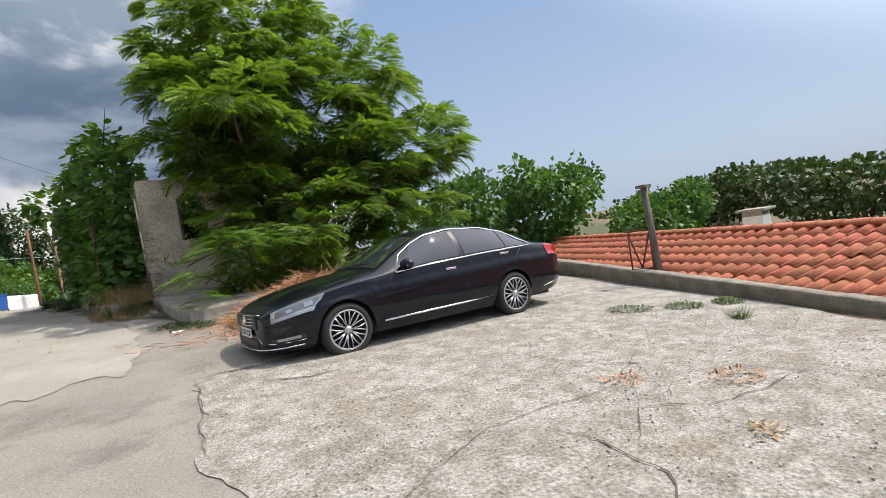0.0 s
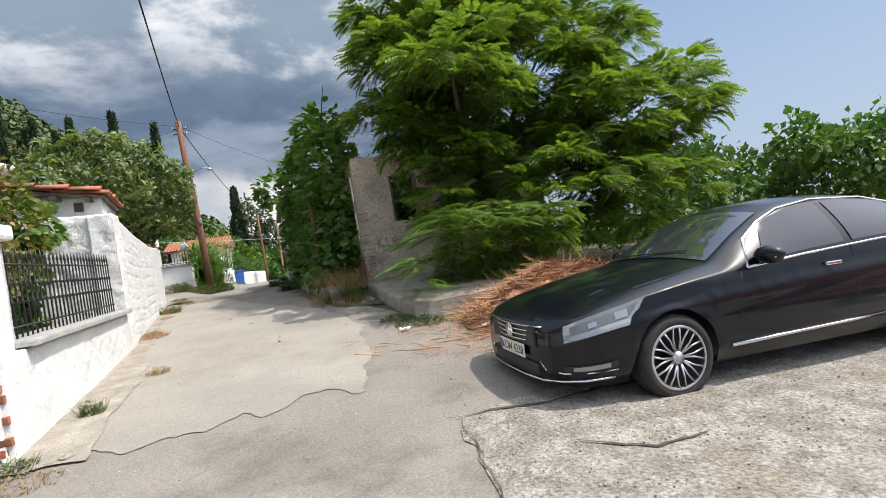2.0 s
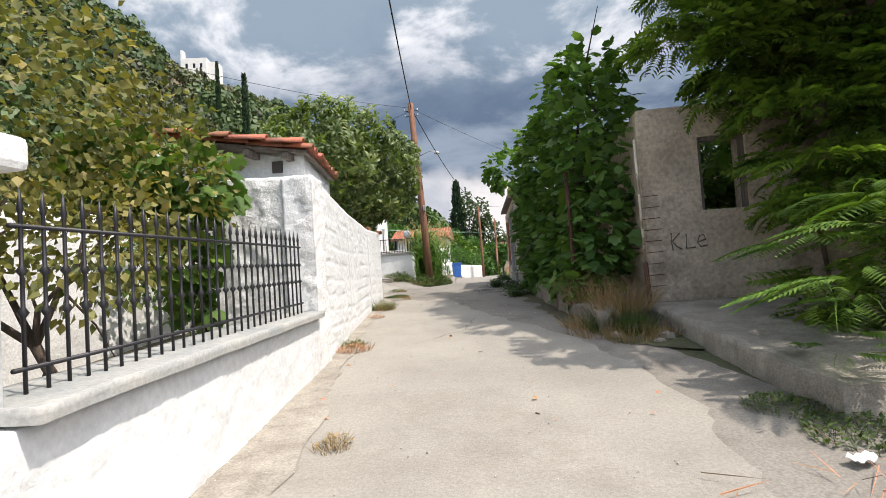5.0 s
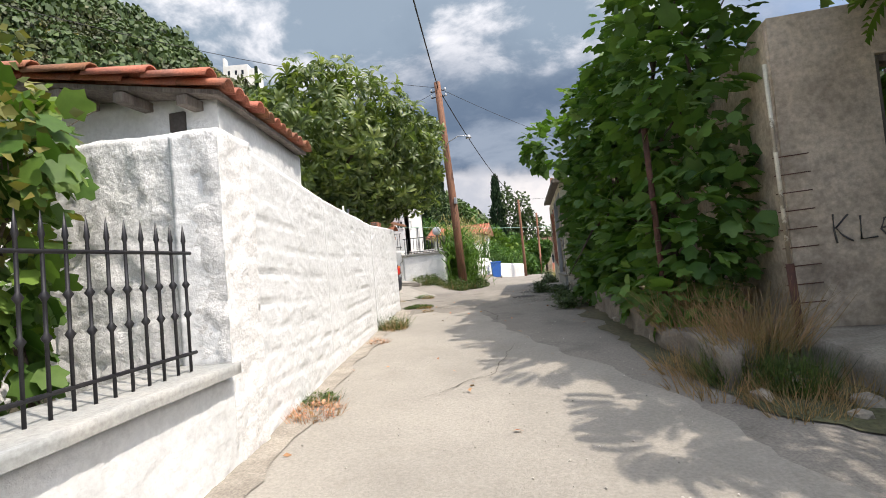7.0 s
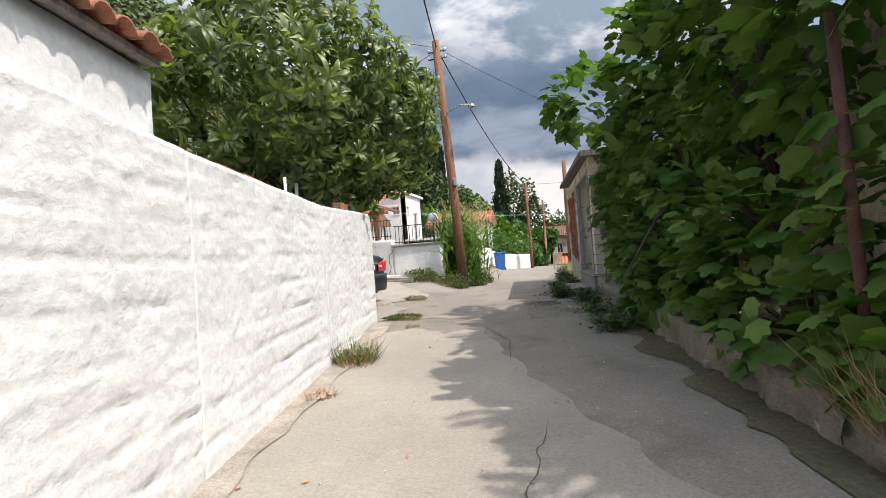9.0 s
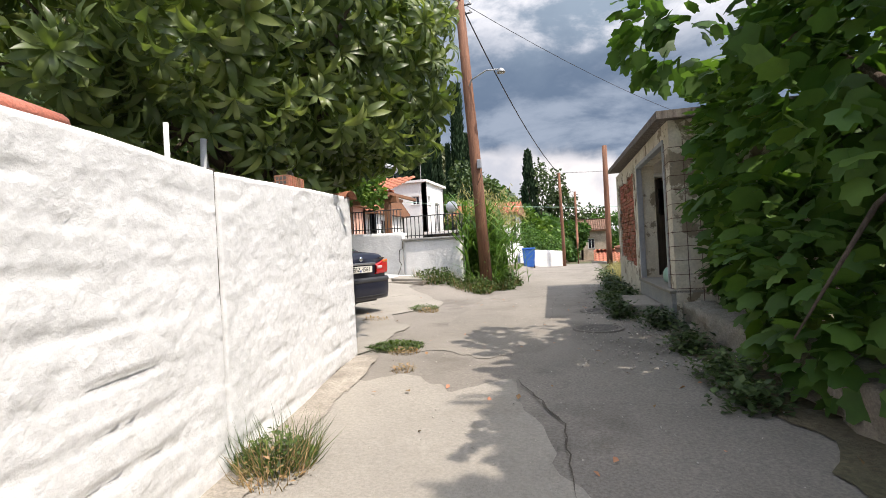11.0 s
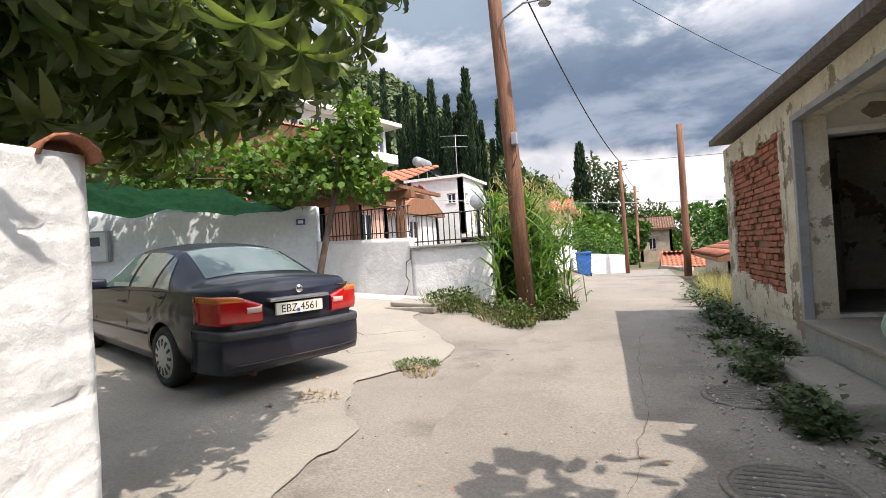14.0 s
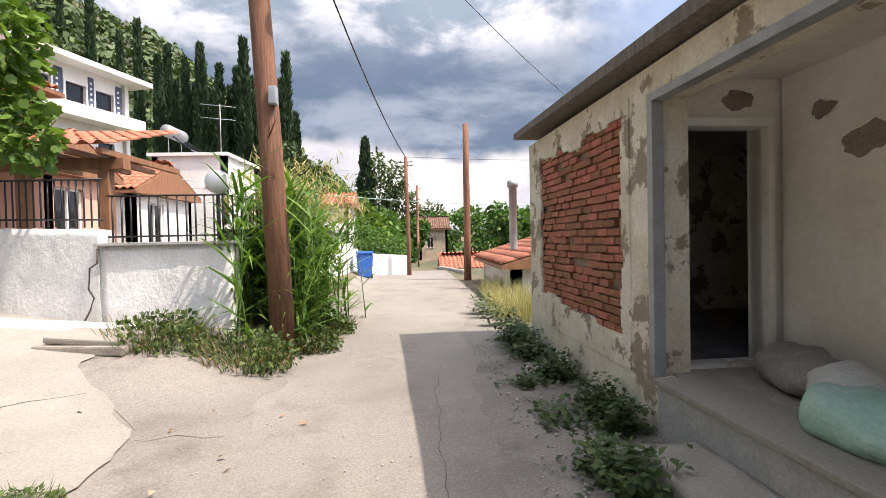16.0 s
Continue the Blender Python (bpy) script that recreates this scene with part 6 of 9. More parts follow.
def wire(label, a, b, sag, r=0.012, n=14, mat="cable"):
    a, b = Vector(a), Vector(b)
    pts = [a.lerp(b, k / n) - Vector((0, 0, sag * 4 * (k / n) * (1 - k / n))) for k in range(n + 1)]
    q = thing("overhead_wire", label, "wire", tuple(a), "overhead wires")
    tubes("wire", [([p - a for p in pts], r)], M[mat], q, sides=5)


wire("thick black overhead cable", (-4.58, 25.85, 8.4), (0.3, -6.0, 8.7), 0.8, 0.020)
wire("thick black overhead cable", (-4.58, 25.85, 8.4), P3T, 0.5, 0.018)
wire("thin black overhead wire between poles", P3T, P4T, 0.3, 0.010)
wire("thin black overhead wire between poles", (-4.58, 25.85, 8.4), (7, 42, 7.0), 0.6, 0.008)
wire("thin black overhead wire between poles", (-4.58, 25.85, 8.4), (-14, 12, 8.2), 0.5, 0.008)
wire("thin black overhead wire between poles", (-4.58, 25.85, 8.3), (-18, 33, 8.0), 0.4, 0.008)
wire("thin black overhead wire between poles", P3T, (14, 40, 6.0), 0.3, 0.008)
wire("pale green overhead cable", (-20, 36, 6.2), (10, 47, 4.2), 0.9, 0.014, mat="sack_green")

# reeds and plumes by the pole
rng = np.random.default_rng(101)
T = []
leafr = ([(-1, 0, 0), (1, 0, 0), (1.2, 0.35, 0.02), (-1.2, 0.35, 0.02), (0.7, 0.72, 0.0), (-0.7, 0.72, 0.0), (0, 1, -0.22)], [(0, 1, 2, 3), (3, 2, 4, 5), (5, 4, 6)])
stems = []
for i in range(190):
    x, y = -4.55 + rng.normal() * 0.42, 27.4 + rng.normal() * 0.75
    if x < -5.0:
        x = -5.0 + rng.random() * 0.4
    z0, h = g(x, y), rng.uniform(1.2, 2.3)
    lx, ly = rng.normal() * 0.16, rng.normal() * 0.16
    stems.append(([(x, y, z0 - 0.05), (x + lx * 0.4, y + ly * 0.4, z0 + h * 0.5), (x + lx, y + ly, z0 + h)], [0.010, 0.008, 0.003]))
    for k in range(9):
        t = (k + 1) / 9.5
        a = rng.random() * 6.283
        way = np.array((math.cos(a), math.sin(a), 0.9 - 0.9 * rng.random()))
        L, wd = rng.uniform(0.45, 0.85), rng.uniform(0.013, 0.024)
        m = np.eye(4)
        rot = turn_to(way, rng, (0, 0, 1.0))
        m[:3, 0], m[:3, 1], m[:3, 2], m[:3, 3] = rot[:, 0] * wd, rot[:, 1] * L, rot[:, 2] * L, (x + lx * t, y + ly * t, z0 + h * t)
        T.append(m)
reed = thing("reed_clump", "tall green reed clump beside the wooden pole", "reeds", (-4.5, 27.4, 1.2))
ri_ = reed.matrix_basis.inverted()
scatter("leaves", leafr, T, M["reed"], reed).matrix_basis = ri_
tubes("stem_mass", stems, M["reed"], reed, sides=4, at=ri_)
T = []
for i in range(150):
    c0 = np.array((-4.9 + rng.normal() * 0.45, 29.2 + rng.normal() * 0.8, 2.75 + abs(rng.normal()) * 0.45))
    for k in range(14):
        way = np.array((rng.normal() * 0.6, rng.normal() * 0.6, 0.8))
        m = np.eye(4)
        rot = turn_to(way, rng)
        m[:3, 0], m[:3, 1], m[:3, 2], m[:3, 3] = rot[:, 0] * 0.010, rot[:, 1] * 0.18, rot[:, 2] * 0.18, c0 + rng.normal(size=3) * 0.09
        T.append(m)
scatter("plume_mass", leafr, T, M["plume"], reed, "pale seed plumes", "stuff").matrix_basis = ri_
bsh = thing("bush", "pale green feathery bush behind the reeds", "bush", (-5.0, 30.0, 1.2))
crown("crown", leaf_flat(0.13, 0.03), [((-5.0, 29.6, 2.3), (0.7, 1.2, 1.1)), ((-5.2, 31.0, 2.0), (0.8, 1.2, 1.0))], 2400, M["leaf_vine"], 103, bsh, shell=0.3).matrix_basis = bsh.matrix_basis.inverted()

# railing, pergola, vine, houses at the left
wtop = [(-4.92, 25.92), (-6.44, 25.94), (-9.0, 26.5)]
bar_fence("iron_railing", "black iron railing on the white garden wall", (-4.95, 25.95, 2.43), (-6.42, 25.95, 2.43), 2.44, 0.62, 13, M["iron"], "iron railings", spikes=False, rails=(0.16, 0.98), r=0.011)
bar_fence("iron_railing", "black iron railing on the white garden wall", (-6.5, 25.98, 2.64), (-9.0, 26.52, 2.70), 2.66, 0.62, 24, M["iron"], "iron railings", spikes=False, rails=(0.16, 0.98), r=0.011)
bar_fence("iron_railing", "black iron railing on the white garden wall", (-4.97, 26.1, 2.43), (-4.97, 31.0, 2.43), 2.44, 0.62, 30, M["iron"], "iron railings", spikes=False, rails=(0.16, 0.98), r=0.011)
cop = thing("wall_coping", "thin stone coping on the white garden wall", "coping", (-5.6, 25.9, 2.43))
part("slab", box(-6.48, 25.74, 2.425, -4.80, 26.10, 2.465, 0.008), M["stone_sill"], cop, at=cop.matrix_basis.inverted())
wall_run("walkway_kerb", (-5.9, 25.35), (-9.3, 25.45), -0.28, (g(-5.9, 25.3) - 0.15, g(-9.3, 25.3) - 0.15), (g(-5.9, 25.3) + 0.09, g(-9.3, 25.3) + 0.10), M["whitewash"], "white painted kerb along the garden wall", cell=0.1)
# crack in the wall
ck = thing("wall_crack", "dark stepped crack running down the white wall", "crack", (-6.5, 25.76, 1.4))
tubes("crack_line", [([(0.06, 0, 1.0), (0.05, 0, 0.82), (-0.04, 0, 0.76), (-0.06, 0, 0.5), (0.0, 0, 0.40), (-0.05, 0, 0.25), (-0.12, 0, 0.12), (-0.2, 0, 0.04)], 0.012)], M["crack"], ck, sides=5)
wall_run("wall_terrace_back", (-5.3, 31.6), (-5.3, 44.0), 0.3, (0.5, 0.5), (2.3, 2.3), M["stucco"], "garden terrace wall", cell=0.4)


def gable_roof(parent, x0, x1, y0, y1, z_eave, z_ridge, axis_="x", mat="tile_far", over=0.3, pitch=0.24, name="roof"):
    """A tiled gable roof: body and courses of wavy tiles, the ridge along one axis."""
    V, T = [], []
    if axis_ == "x":
        ym = (y0 + y1) / 2
        slopes = [(Vector((x1 + over, y0 - over, z_eave)), Vector((-1, 0, 0)), Vector((0, ym - y0 + over, z_ridge - z_eave)), x1 - x0 + 2 * over),
                  (Vector((x0 - over, y1 + over, z_eave)), Vector((1, 0, 0)), Vector((0, -(y1 - ym + over), z_ridge - z_eave)), x1 - x0 + 2 * over)]
        prof = [Vector((x, y, z)) for x in (x0 - over, x1 + over) for y, z in ((y0 - over, z_eave), (ym, z_ridge), (y1 + over, z_eave))]
    else:
        xm = (x0 + x1) / 2
        slopes = [(Vector((x1 + over, y1 + over, z_eave)), Vector((0, -1, 0)), Vector((-(x1 - xm + over), 0, z_ridge - z_eave)), y1 - y0 + 2 * over),
                  (Vector((x0 - over, y0 - over, z_eave)), Vector((0, 1, 0)), Vector((xm - x0 + over, 0, z_ridge - z_eave)), y1 - y0 + 2 * over)]
        prof = [Vector((x, y, z)) for y in (y0 - over, y1 + over) for x, z in ((x0 - over, z_eave), (xm, z_ridge), (x1 + over, z_eave))]
    inv = parent.matrix_basis.inverted()
    bm = bmesh.new()
    for p in prof:
        bm.verts.new(p - Vector((0, 0, 0.03)))
        bm.verts.new(p - Vector((0, 0, 0.12)))
    bmesh.ops.convex_hull(bm, input=bm.verts)
    body = part(name, bm, M["wood_brown"], parent, at=inv)
    rng = np.random.default_rng(int(abs(x0 * 10 + y0)))
    for o, U, W, L in slopes:
        U = -U if U.cross(W).z < 0 else U
        if (Vector(((x0 + x1) / 2, (y0 + y1) / 2, 0)) - o).dot(U) < 0:
            shift = -L
        else:
            shift = 0.0
        w = W.normalized()
        N = U.cross(w).normalized()
        for r in range(int(W.length / 0.36) + 1):
            for c in range(int(L / pitch)):
                p = o + U * (shift + pitch * (c + 0.5)) + w * (0.36 * r) + N * 0.01
                T.append(np.array(inv @ Matrix(((U.x, w.x, N.x, p.x), (U.y, w.y, N.y, p.y), (U.z, w.z, N.z, p.z), (0, 0, 0, 1)))))
    tl_ = scatter("tiles", stile(0.40, pitch, 0.06, 0.016, 5), T, M[mat], body, kind="stuff")
    tl_.matrix_basis = body.matrix_basis.inverted()
    return body


def house(label, x0, x1, y0, y1, z0, z1, wallmat, openings=(), roof_=None, group="village houses"):
    """A plain rendered house; openings: (face, s0, s1, za, zb) with face S (towards -y) or E (towards +x)."""
    h = thing("house", label, "house", ((x0 + x1) / 2, (y0 + y1) / 2, z0), group)
    inv = h.matrix_basis.inverted()
    for face, p, q in (("S", (x0, y0), (x1, y0)), ("E", (x1, y0), (x1, y1)), ("N", (x1, y1), (x0, y1)), ("W", (x0, y1), (x0, y0))):
        ops = [o[1:5] for o in openings if o[0] == face]
        wl = wall_open("wall", p, q, 0.25, z0 - 0.6, z1, ops, M[wallmat], "", parent=h)
        wl.matrix_basis = inv
        for s0, s1, za, zb in ops:
            d = (Vector(q) - Vector(p)).normalized()
            n = Vector((-d.y, d.x))
            m = Matrix(((d.x, n.x, 0, p[0]), (d.y, n.y, 0, p[1]), (0, 0, 1, 0), (0, 0, 0, 1)))
            wn = part("window", box(s0, 0.12, za, s1, 0.15, zb, m=m), M["dark_glass"], h, at=inv)
            fb = bmesh.new()
            for a in ((s0, za, s0 + 0.06, zb), (s1 - 0.06, za, s1, zb), (s0, zb - 0.06, s1, zb), ((s0 + s1) / 2 - 0.025, za, (s0 + s1) / 2 + 0.025, zb)):
                box(a[0], 0.07, a[1], a[2], 0.13, a[3], m=m, bm=fb)
            fr_ = part("frame", fb, M["frame_white"], wn)
            part("sill", box(s0 - 0.05, -0.05, za - 0.05, s1 + 0.05, 0.12, za, 0.008, m), M["frame_white"], wn)
    if roof_ == "flat":
        part("roof", box(x0 - 0.15, y0 - 0.15, z1, x1 + 0.15, y1 + 0.15, z1 + 0.15, 0.01, inv), M["render_white"], h)
    elif roof_:
        gable_roof(h, x0, x1, y0, y1, z1, z1 + roof_[1], roof_[0], roof_[2] if len(roof_) > 2 else "tile_far")
    part("floor_slab", box(x0 + 0.2, y0 + 0.2, z0 + 0.02, x1 - 0.2, y1 - 0.2, z0 + 0.1, m=inv), M["kerb"], h)
    return h


house("salmon house behind the pergola", -16.5, -11.3, 30.8, 34.0, 1.9, 4.3, "render_pink", [("S", 3.4, 4.6, 2.1, 3.7), ("S", 1.0, 2.2, 2.1, 3.7), ("E", 1.2, 2.2, 2.1, 3.9)], ("x", 1.0))
house("white house with an orange tile roof", -20.0, -11.9, 36.3, 40.5, 2.0, 4.25, "render_white", [("E", 0.9, 2.0, 2.1, 3.9), ("S", 5.6, 6.8, 2.6, 3.7)], ("x", 1.1))
house("salmon terrace house with a dark doorway", -16.6, -10.3, 28.3, 30.5, 1.9, 4.2, "render_pink", [("S", 4.7, 5.6, 2.3, 3.9)], "flat")
house("upper storey with brown-red brick walls under a tile eave", -16.5, -10.4, 28.4, 30.4, 4.96, 5.75, "brick_far", [("E", 0.5, 1.4, 4.6, 5.3)], ("y", 1.0))
wb = house("white box house with a stair tower", -14.2, -11.0, 42.0, 46.0, 2.4, 6.3, "render_white", [("E", 0.4, 0.9, 5.0, 5.5), ("E", 1.9, 2.9, 3.0, 5.2), ("S", 2.3, 2.8, 5.0, 5.5)], "flat")
house("low white house with a faded tile roof", -11.5, -6.8, 50.0, 54.0, 2.4, 4.6, "render_white", [("E", 1.0, 2.2, 3.0, 4.2), ("S", 1.0, 2.0, 3.0, 4.2)], ("x", 0.9))
house("white house below the road with an orange tile roof", -0.35, 5.6, 31.2, 36.2, -0.3, 1.80, "render_white", [("S", 0.6, 1.3, 0.6, 1.7)], ("y", 0.95))
house("low shed with a brown-red tile roof", -1.1, 3.5, 47.0, 50.5, -0.6, 0.75, "render_pink", [], ("x", 0.7))
house("old stone house with a brown tile roof", -2.49, 0.52, 72.0, 77.0, 0.5, 3.50, "plaster_old", [("S", 0.8, 1.5, 1.5, 2.6)], ("x", 1.3, "tile_brown"))
for cx, cy, zt in ((0.05, 33.0, 4.1), (0.95, 33.6, 3.8)):
    c = thing("chimney_pipe", "pale round chimney pipe on the tile roof", "chimney", (cx, cy, 2.1), "chimney pipes")
    lathe("pipe", [(0.11, 0.0), (0.11, zt - 2.4), (0.15, zt - 2.4), (0.15, zt - 2.25), (0.05, zt - 2.2), (0, zt - 2.2)], 14, M["galv"], c).matrix_basis = pose(0, 0, 0, 90)
# villa on the slope
vl = thing("villa", "white three storey villa with navy panels under its eaves", "house", (-23.8, 46.5, 2.0))
vi = vl.matrix_basis.inverted()
A, B = Vector((-22.35, 42.5)), Vector((-20.3, 50.5))
vd = (B - A).normalized()
vn = Vector((-vd.y, vd.x))
ops = []
for s in (1.3, 3.3, 5.3, 7.1):
    ops += [(s - 0.6, s + 0.6, 10.0, 11.3), (s - 0.55, s + 0.55, 7.1, 8.4)]
wl = wall_open("wall", A, B, 0.3, 1.0, 12.2, ops, M["render_white"], "", parent=vl)
wl.matrix_basis = vi
vm = Matrix(((vd.x, vn.x, 0, A.x), (vd.y, vn.y, 0, A.y), (0, 0, 1, 0), (0, 0, 0, 1)))
for s0, s1, za, zb in ops:
    wn = part("window", box(s0, 0.16, za, s1, 0.2, zb, m=vm), M["dark_glass"], vl, at=vi)
    fb = bmesh.new()
    for a in ((s0 - 0.1, za - 0.1, s0, zb + 0.1), (s1, za - 0.1, s1 + 0.1, zb + 0.1), (s0, zb, s1, zb + 0.1), (s0, za - 0.1, s1, za)):
        box(a[0], -0.04, a[1], a[2], 0.1, a[3], m=vm, bm=fb)
    part("frame", fb, M["frame_white"], wn)
for s0, s1 in ((0.1, 0.55), (2.05, 2.55), (4.05, 4.55), (6.05, 6.4), (7.85, 8.3)):
    part("panel", box(s0, -0.035, 9.85, s1, -0.003, 11.9, 0.004, vm), M["insul_blue"], vl, "navy insulation panel with white dabs", at=vi)
    for k in range(6):
        part("dab", box(s0 + 0.1, -0.05, 10.0 + 0.3 * k, s0 + 0.22, -0.035, 10.12 + 0.3 * k, m=vm), M["frame_white"], bpy.data.objects[vl.children[-1].name])
bal = part("balcony", box(-0.3, -1.1, 9.25, 8.9, 0.0, 9.45, 0.02, vm), M["render_white"], vl, at=vi)
part("parapet", box(-0.3, -1.1, 9.45, 8.9, -0.98, 9.95, 0.02, vm), M["render_white"], bal)
part("roof_slab", box(-0.9, -1.0, 12.2, 9.7, 7.0, 12.5, 0.03, vm), M["render_white"], vl, at=vi)
part("side_wall", box(8.58, 0.02, 1.0, 8.85, 6.0, 12.2, m=vm), M["render_white"], vl, at=vi)
part("side_wall", box(0.0, 0.32, 1.0, 0.25, 6.0, 12.2, m=vm), M["render_white"], vl, at=vi)
# solar heater and aerial on the white box house
sh_ = thing("solar_water_heater", "solar water heater with a steel tank on the flat roof", "solar heater", (-13.4, 43.0, 6.45))
part("panel", box(-0.5, -0.9, 0.1, 0.5, 0.9, 0.16, 0.01, pose(0.4, 0, 0.35, 0, 38, 0)), M["dark_glass"], sh_)
lathe("tank", [(0, -0.8), (0.26, -0.8), (0.28, -0.7), (0.28, 0.7), (0.26, 0.8), (0, 0.8)], 16, M["galv"], sh_).matrix_basis = pose(-0.25, 0, 1.05)
for yy in (-0.6, 0.6):
    tubes("leg", [([(-0.25, yy, 0), (-0.25, yy, 0.85)], 0.025)], M["galv"], sh_, sides=5)
ant = thing("tv_aerial", "television aerial on a thin mast", "aerial", (-11.5, 42.8, 6.4))
tubes("mast", [([(0, 0, 0), (0, 0, 2.4)], 0.022)], M["galv"], ant, sides=5)
for zz in (2.3, 1.7):
    tubes("boom", [([(-0.9, 0, zz + 0.12), (0.7, 0, zz - 0.05)], 0.015)], M["galv"], ant, sides=4)
# pergola with a tiled roof
pg = thing("pergola", "timber pergola with an orange tile roof on the terrace", "pergola", (-8.6, 28.8, 2.0))
pi_ = pg.matrix_basis.inverted()
for x, y in ((-7.85, 28.3), (-9.2, 28.3), (-10.6, 28.3), (-12.0, 28.3)):
    part("post", box(x - 0.09, y - 0.09, 1.6, x + 0.09, y + 0.09, 3.75, 0.012, pi_), M["wood_brown"], pg)
part("beam", box(-12.4, 28.2, 3.72, -7.5, 28.42, 3.92, 0.012, pi_), M["wood_brown"], pg)
for k in range(10):
    part("rafter", box(-12.2 + 0.5 * k, 27.8, 3.92, -12.1 + 0.5 * k, 30.4, 4.02, 0.008, pi_), M["wood_brown"], pg)
T = []
for r in range(7):
    for c in range(20):
        p = Vector((-12.4 + 0.25 * c, 27.75 + 0.35 * r, 4.06 + 0.10 * r))
        T.append(np.array(pi_ @ Matrix(((1, 0, 0, p.x), (0, 0.96, -0.27, p.y), (0, 0.27, 0.96, p.z), (0, 0, 0, 1)))))
scatter("tiles", stile(), T, M["tile_far"], pg, kind="stuff")
# vine tree in front of the garden wall
vt = thing("vine_tree", "leafy vine on a dark leaning trunk before the garden wall", "tree", (-8.35, 25.35, 1.45))
vv = vt.matrix_basis.inverted()
vbl = [((-7.9, 25.6, 4.3), (0.85, 0.8, 0.75)), ((-9.3, 25.7, 4.25), (1.0, 0.8, 0.75)), ((-10.8, 25.4, 4.35), (1.1, 0.9, 0.75)), ((-7.35, 25.6, 4.9), (0.42, 0.45, 0.6)), ((-12.3, 25.0, 4.5), (1.1, 0.9, 0.7)), ((-7.2, 25.7, 3.75), (0.35, 0.4, 0.4))]
crown("crown", leaf_lobed(0.115), vbl, 5200, M["leaf_vine"], 111, vt, shell=0.3, flat=0.4, droop=0.3).matrix_basis = vv
tubes("trunk", [([(-8.40, 25.3, 1.3), (-8.2, 25.4, 2.3), (-7.95, 25.55, 3.5), (-7.7, 25.6, 4.6)], [0.075, 0.065, 0.06, 0.03]), ([(-7.95, 25.55, 3.5), (-9.5, 25.7, 4.1), (-12.0, 25.1, 4.3)], [0.05, 0.035, 0.015])], M["bark"], vt, sides=8, at=vv)
M["net"] = material("green_shade_net", [(0.016, 0.085, 0.068), (0.009, 0.05, 0.042)], 9, 0.8, trans=0.3, fine=0.4)
net = grid_mesh("shade_net", lambda u, v: (-9.1 - 7.2 * u, 26.0 - 2.6 * u - 2.2 * v, 3.55 + 0.35 * u + (0.15 + 0.5 * u) * v + 0.14 * fbm((u * 9, v * 3, 2), 4) - 0.22 * math.sin(math.pi * v) - 0.10 * abs(math.sin(u * 11))), 90, 22, M["net"])
sn = thing("shade_net", "sagging green shade net over the yard wall", "shade net", (-12, 25, 3.6))
part("cloth", net, None, sn, at=sn.matrix_basis.inverted())
mb = thing("meter_cabinet", "grey meter cabinet on the yard wall", "cabinet", (-13.6, 24.58, 2.55), rz=21)
part("case", box(-0.30, -0.10, 0, 0.30, 0.02, 0.70, 0.012), M["galv"], mb)
part("door", box(-0.26, -0.112, 0.04, 0.26, -0.10, 0.66, 0.006), M["render_blue"], mb)
part("window", box(-0.14, -0.118, 0.36, 0.14, -0.108, 0.56, 0.003), M["dark_glass"], mb)
hnp = thing("house_number_plate", "small blue number plate on the yard wall", "sign", (-9.35, 26.28, 3.12), rz=21)
part("plate", box(-0.10, -0.02, 0, 0.10, 0.0, 0.13, 0.006), M["plate_blue"], hnp)
part("mark", box(-0.06, -0.024, 0.03, 0.06, -0.02, 0.10, 0.002), M["plate"], hnp)
# far bend: white wall, bin, hedge, globe lamps
wall_run("wall_bend", (-5.15, 33.0), (-4.95, 39.2), 0.3, (0.4, 0.4), (1.9, 2.1), M["render_white"], "white garden wall at the bend", cell=0.25, amp=0.012)
wall_run("wall_bend_end", (-4.95, 39.25), (-3.05, 40.3), 0.3, (0.4, 0.4), (1.95, 1.75), M["render_white"], "white garden wall at the bend", cell=0.2, amp=0.012)
M["bin_blue"] = material("blue_plastic", [(0.03, 0.14, 0.50), (0.025, 0.11, 0.42)], 3, 0.45, fine=0.1)
wbn = thing("rubbish_bin", "blue plastic wheeled bin against the white wall", "bin", (-4.52, 37.6, 1.02), rz=8)
bm = bmesh.new()
for z, hw, hdp in ((0.08, 0.24, 0.26), (0.92, 0.30, 0.34)):
    for sx, sy in ((-1, -1), (1, -1), (1, 1), (-1, 1)):
        bm.verts.new((sx * hw, sy * hdp, z))
bmesh.ops.convex_hull(bm, input=bm.verts)
bmesh.ops.bevel(bm, geom=list(bm.edges), offset=0.03, segments=2, affect="EDGES")
part("tub", bm, M["bin_blue"], wbn)
part("lid", box(-0.32, -0.37, 0.92, 0.32, 0.37, 1.0, 0.03), M["bin_blue"], wbn)
for sx in (-1, 1):
    lathe("wheel", [(0.0, -0.03), (0.10, -0.03), (0.10, 0.03), (0.0, 0.03)], 14, M["tyre"], wbn).matrix_basis = pose(sx * 0.26, 0.28, 0.08, rz=90)
part("handle", box(-0.22, 0.36, 0.86, 0.22, 0.42, 0.90, 0.01), M["bin_blue"], wbn)
hg = thing("hedge", "dense green hedge over the white wall", "hedge", (-4.0, 40.9, 1.2))
crown("foliage", leaf_flat(0.12, 0.05), [((-4.5, 40.6, 2.3), (0.8, 0.7, 0.75)), ((-3.6, 40.9, 2.1), (0.75, 0.7, 0.7)), ((-5.1, 41.2, 2.6), (0.8, 0.8, 0.8))], 2600, M["leaf_mid"], 121, hg, shell=0.4).matrix_basis = hg.matrix_basis.inverted()
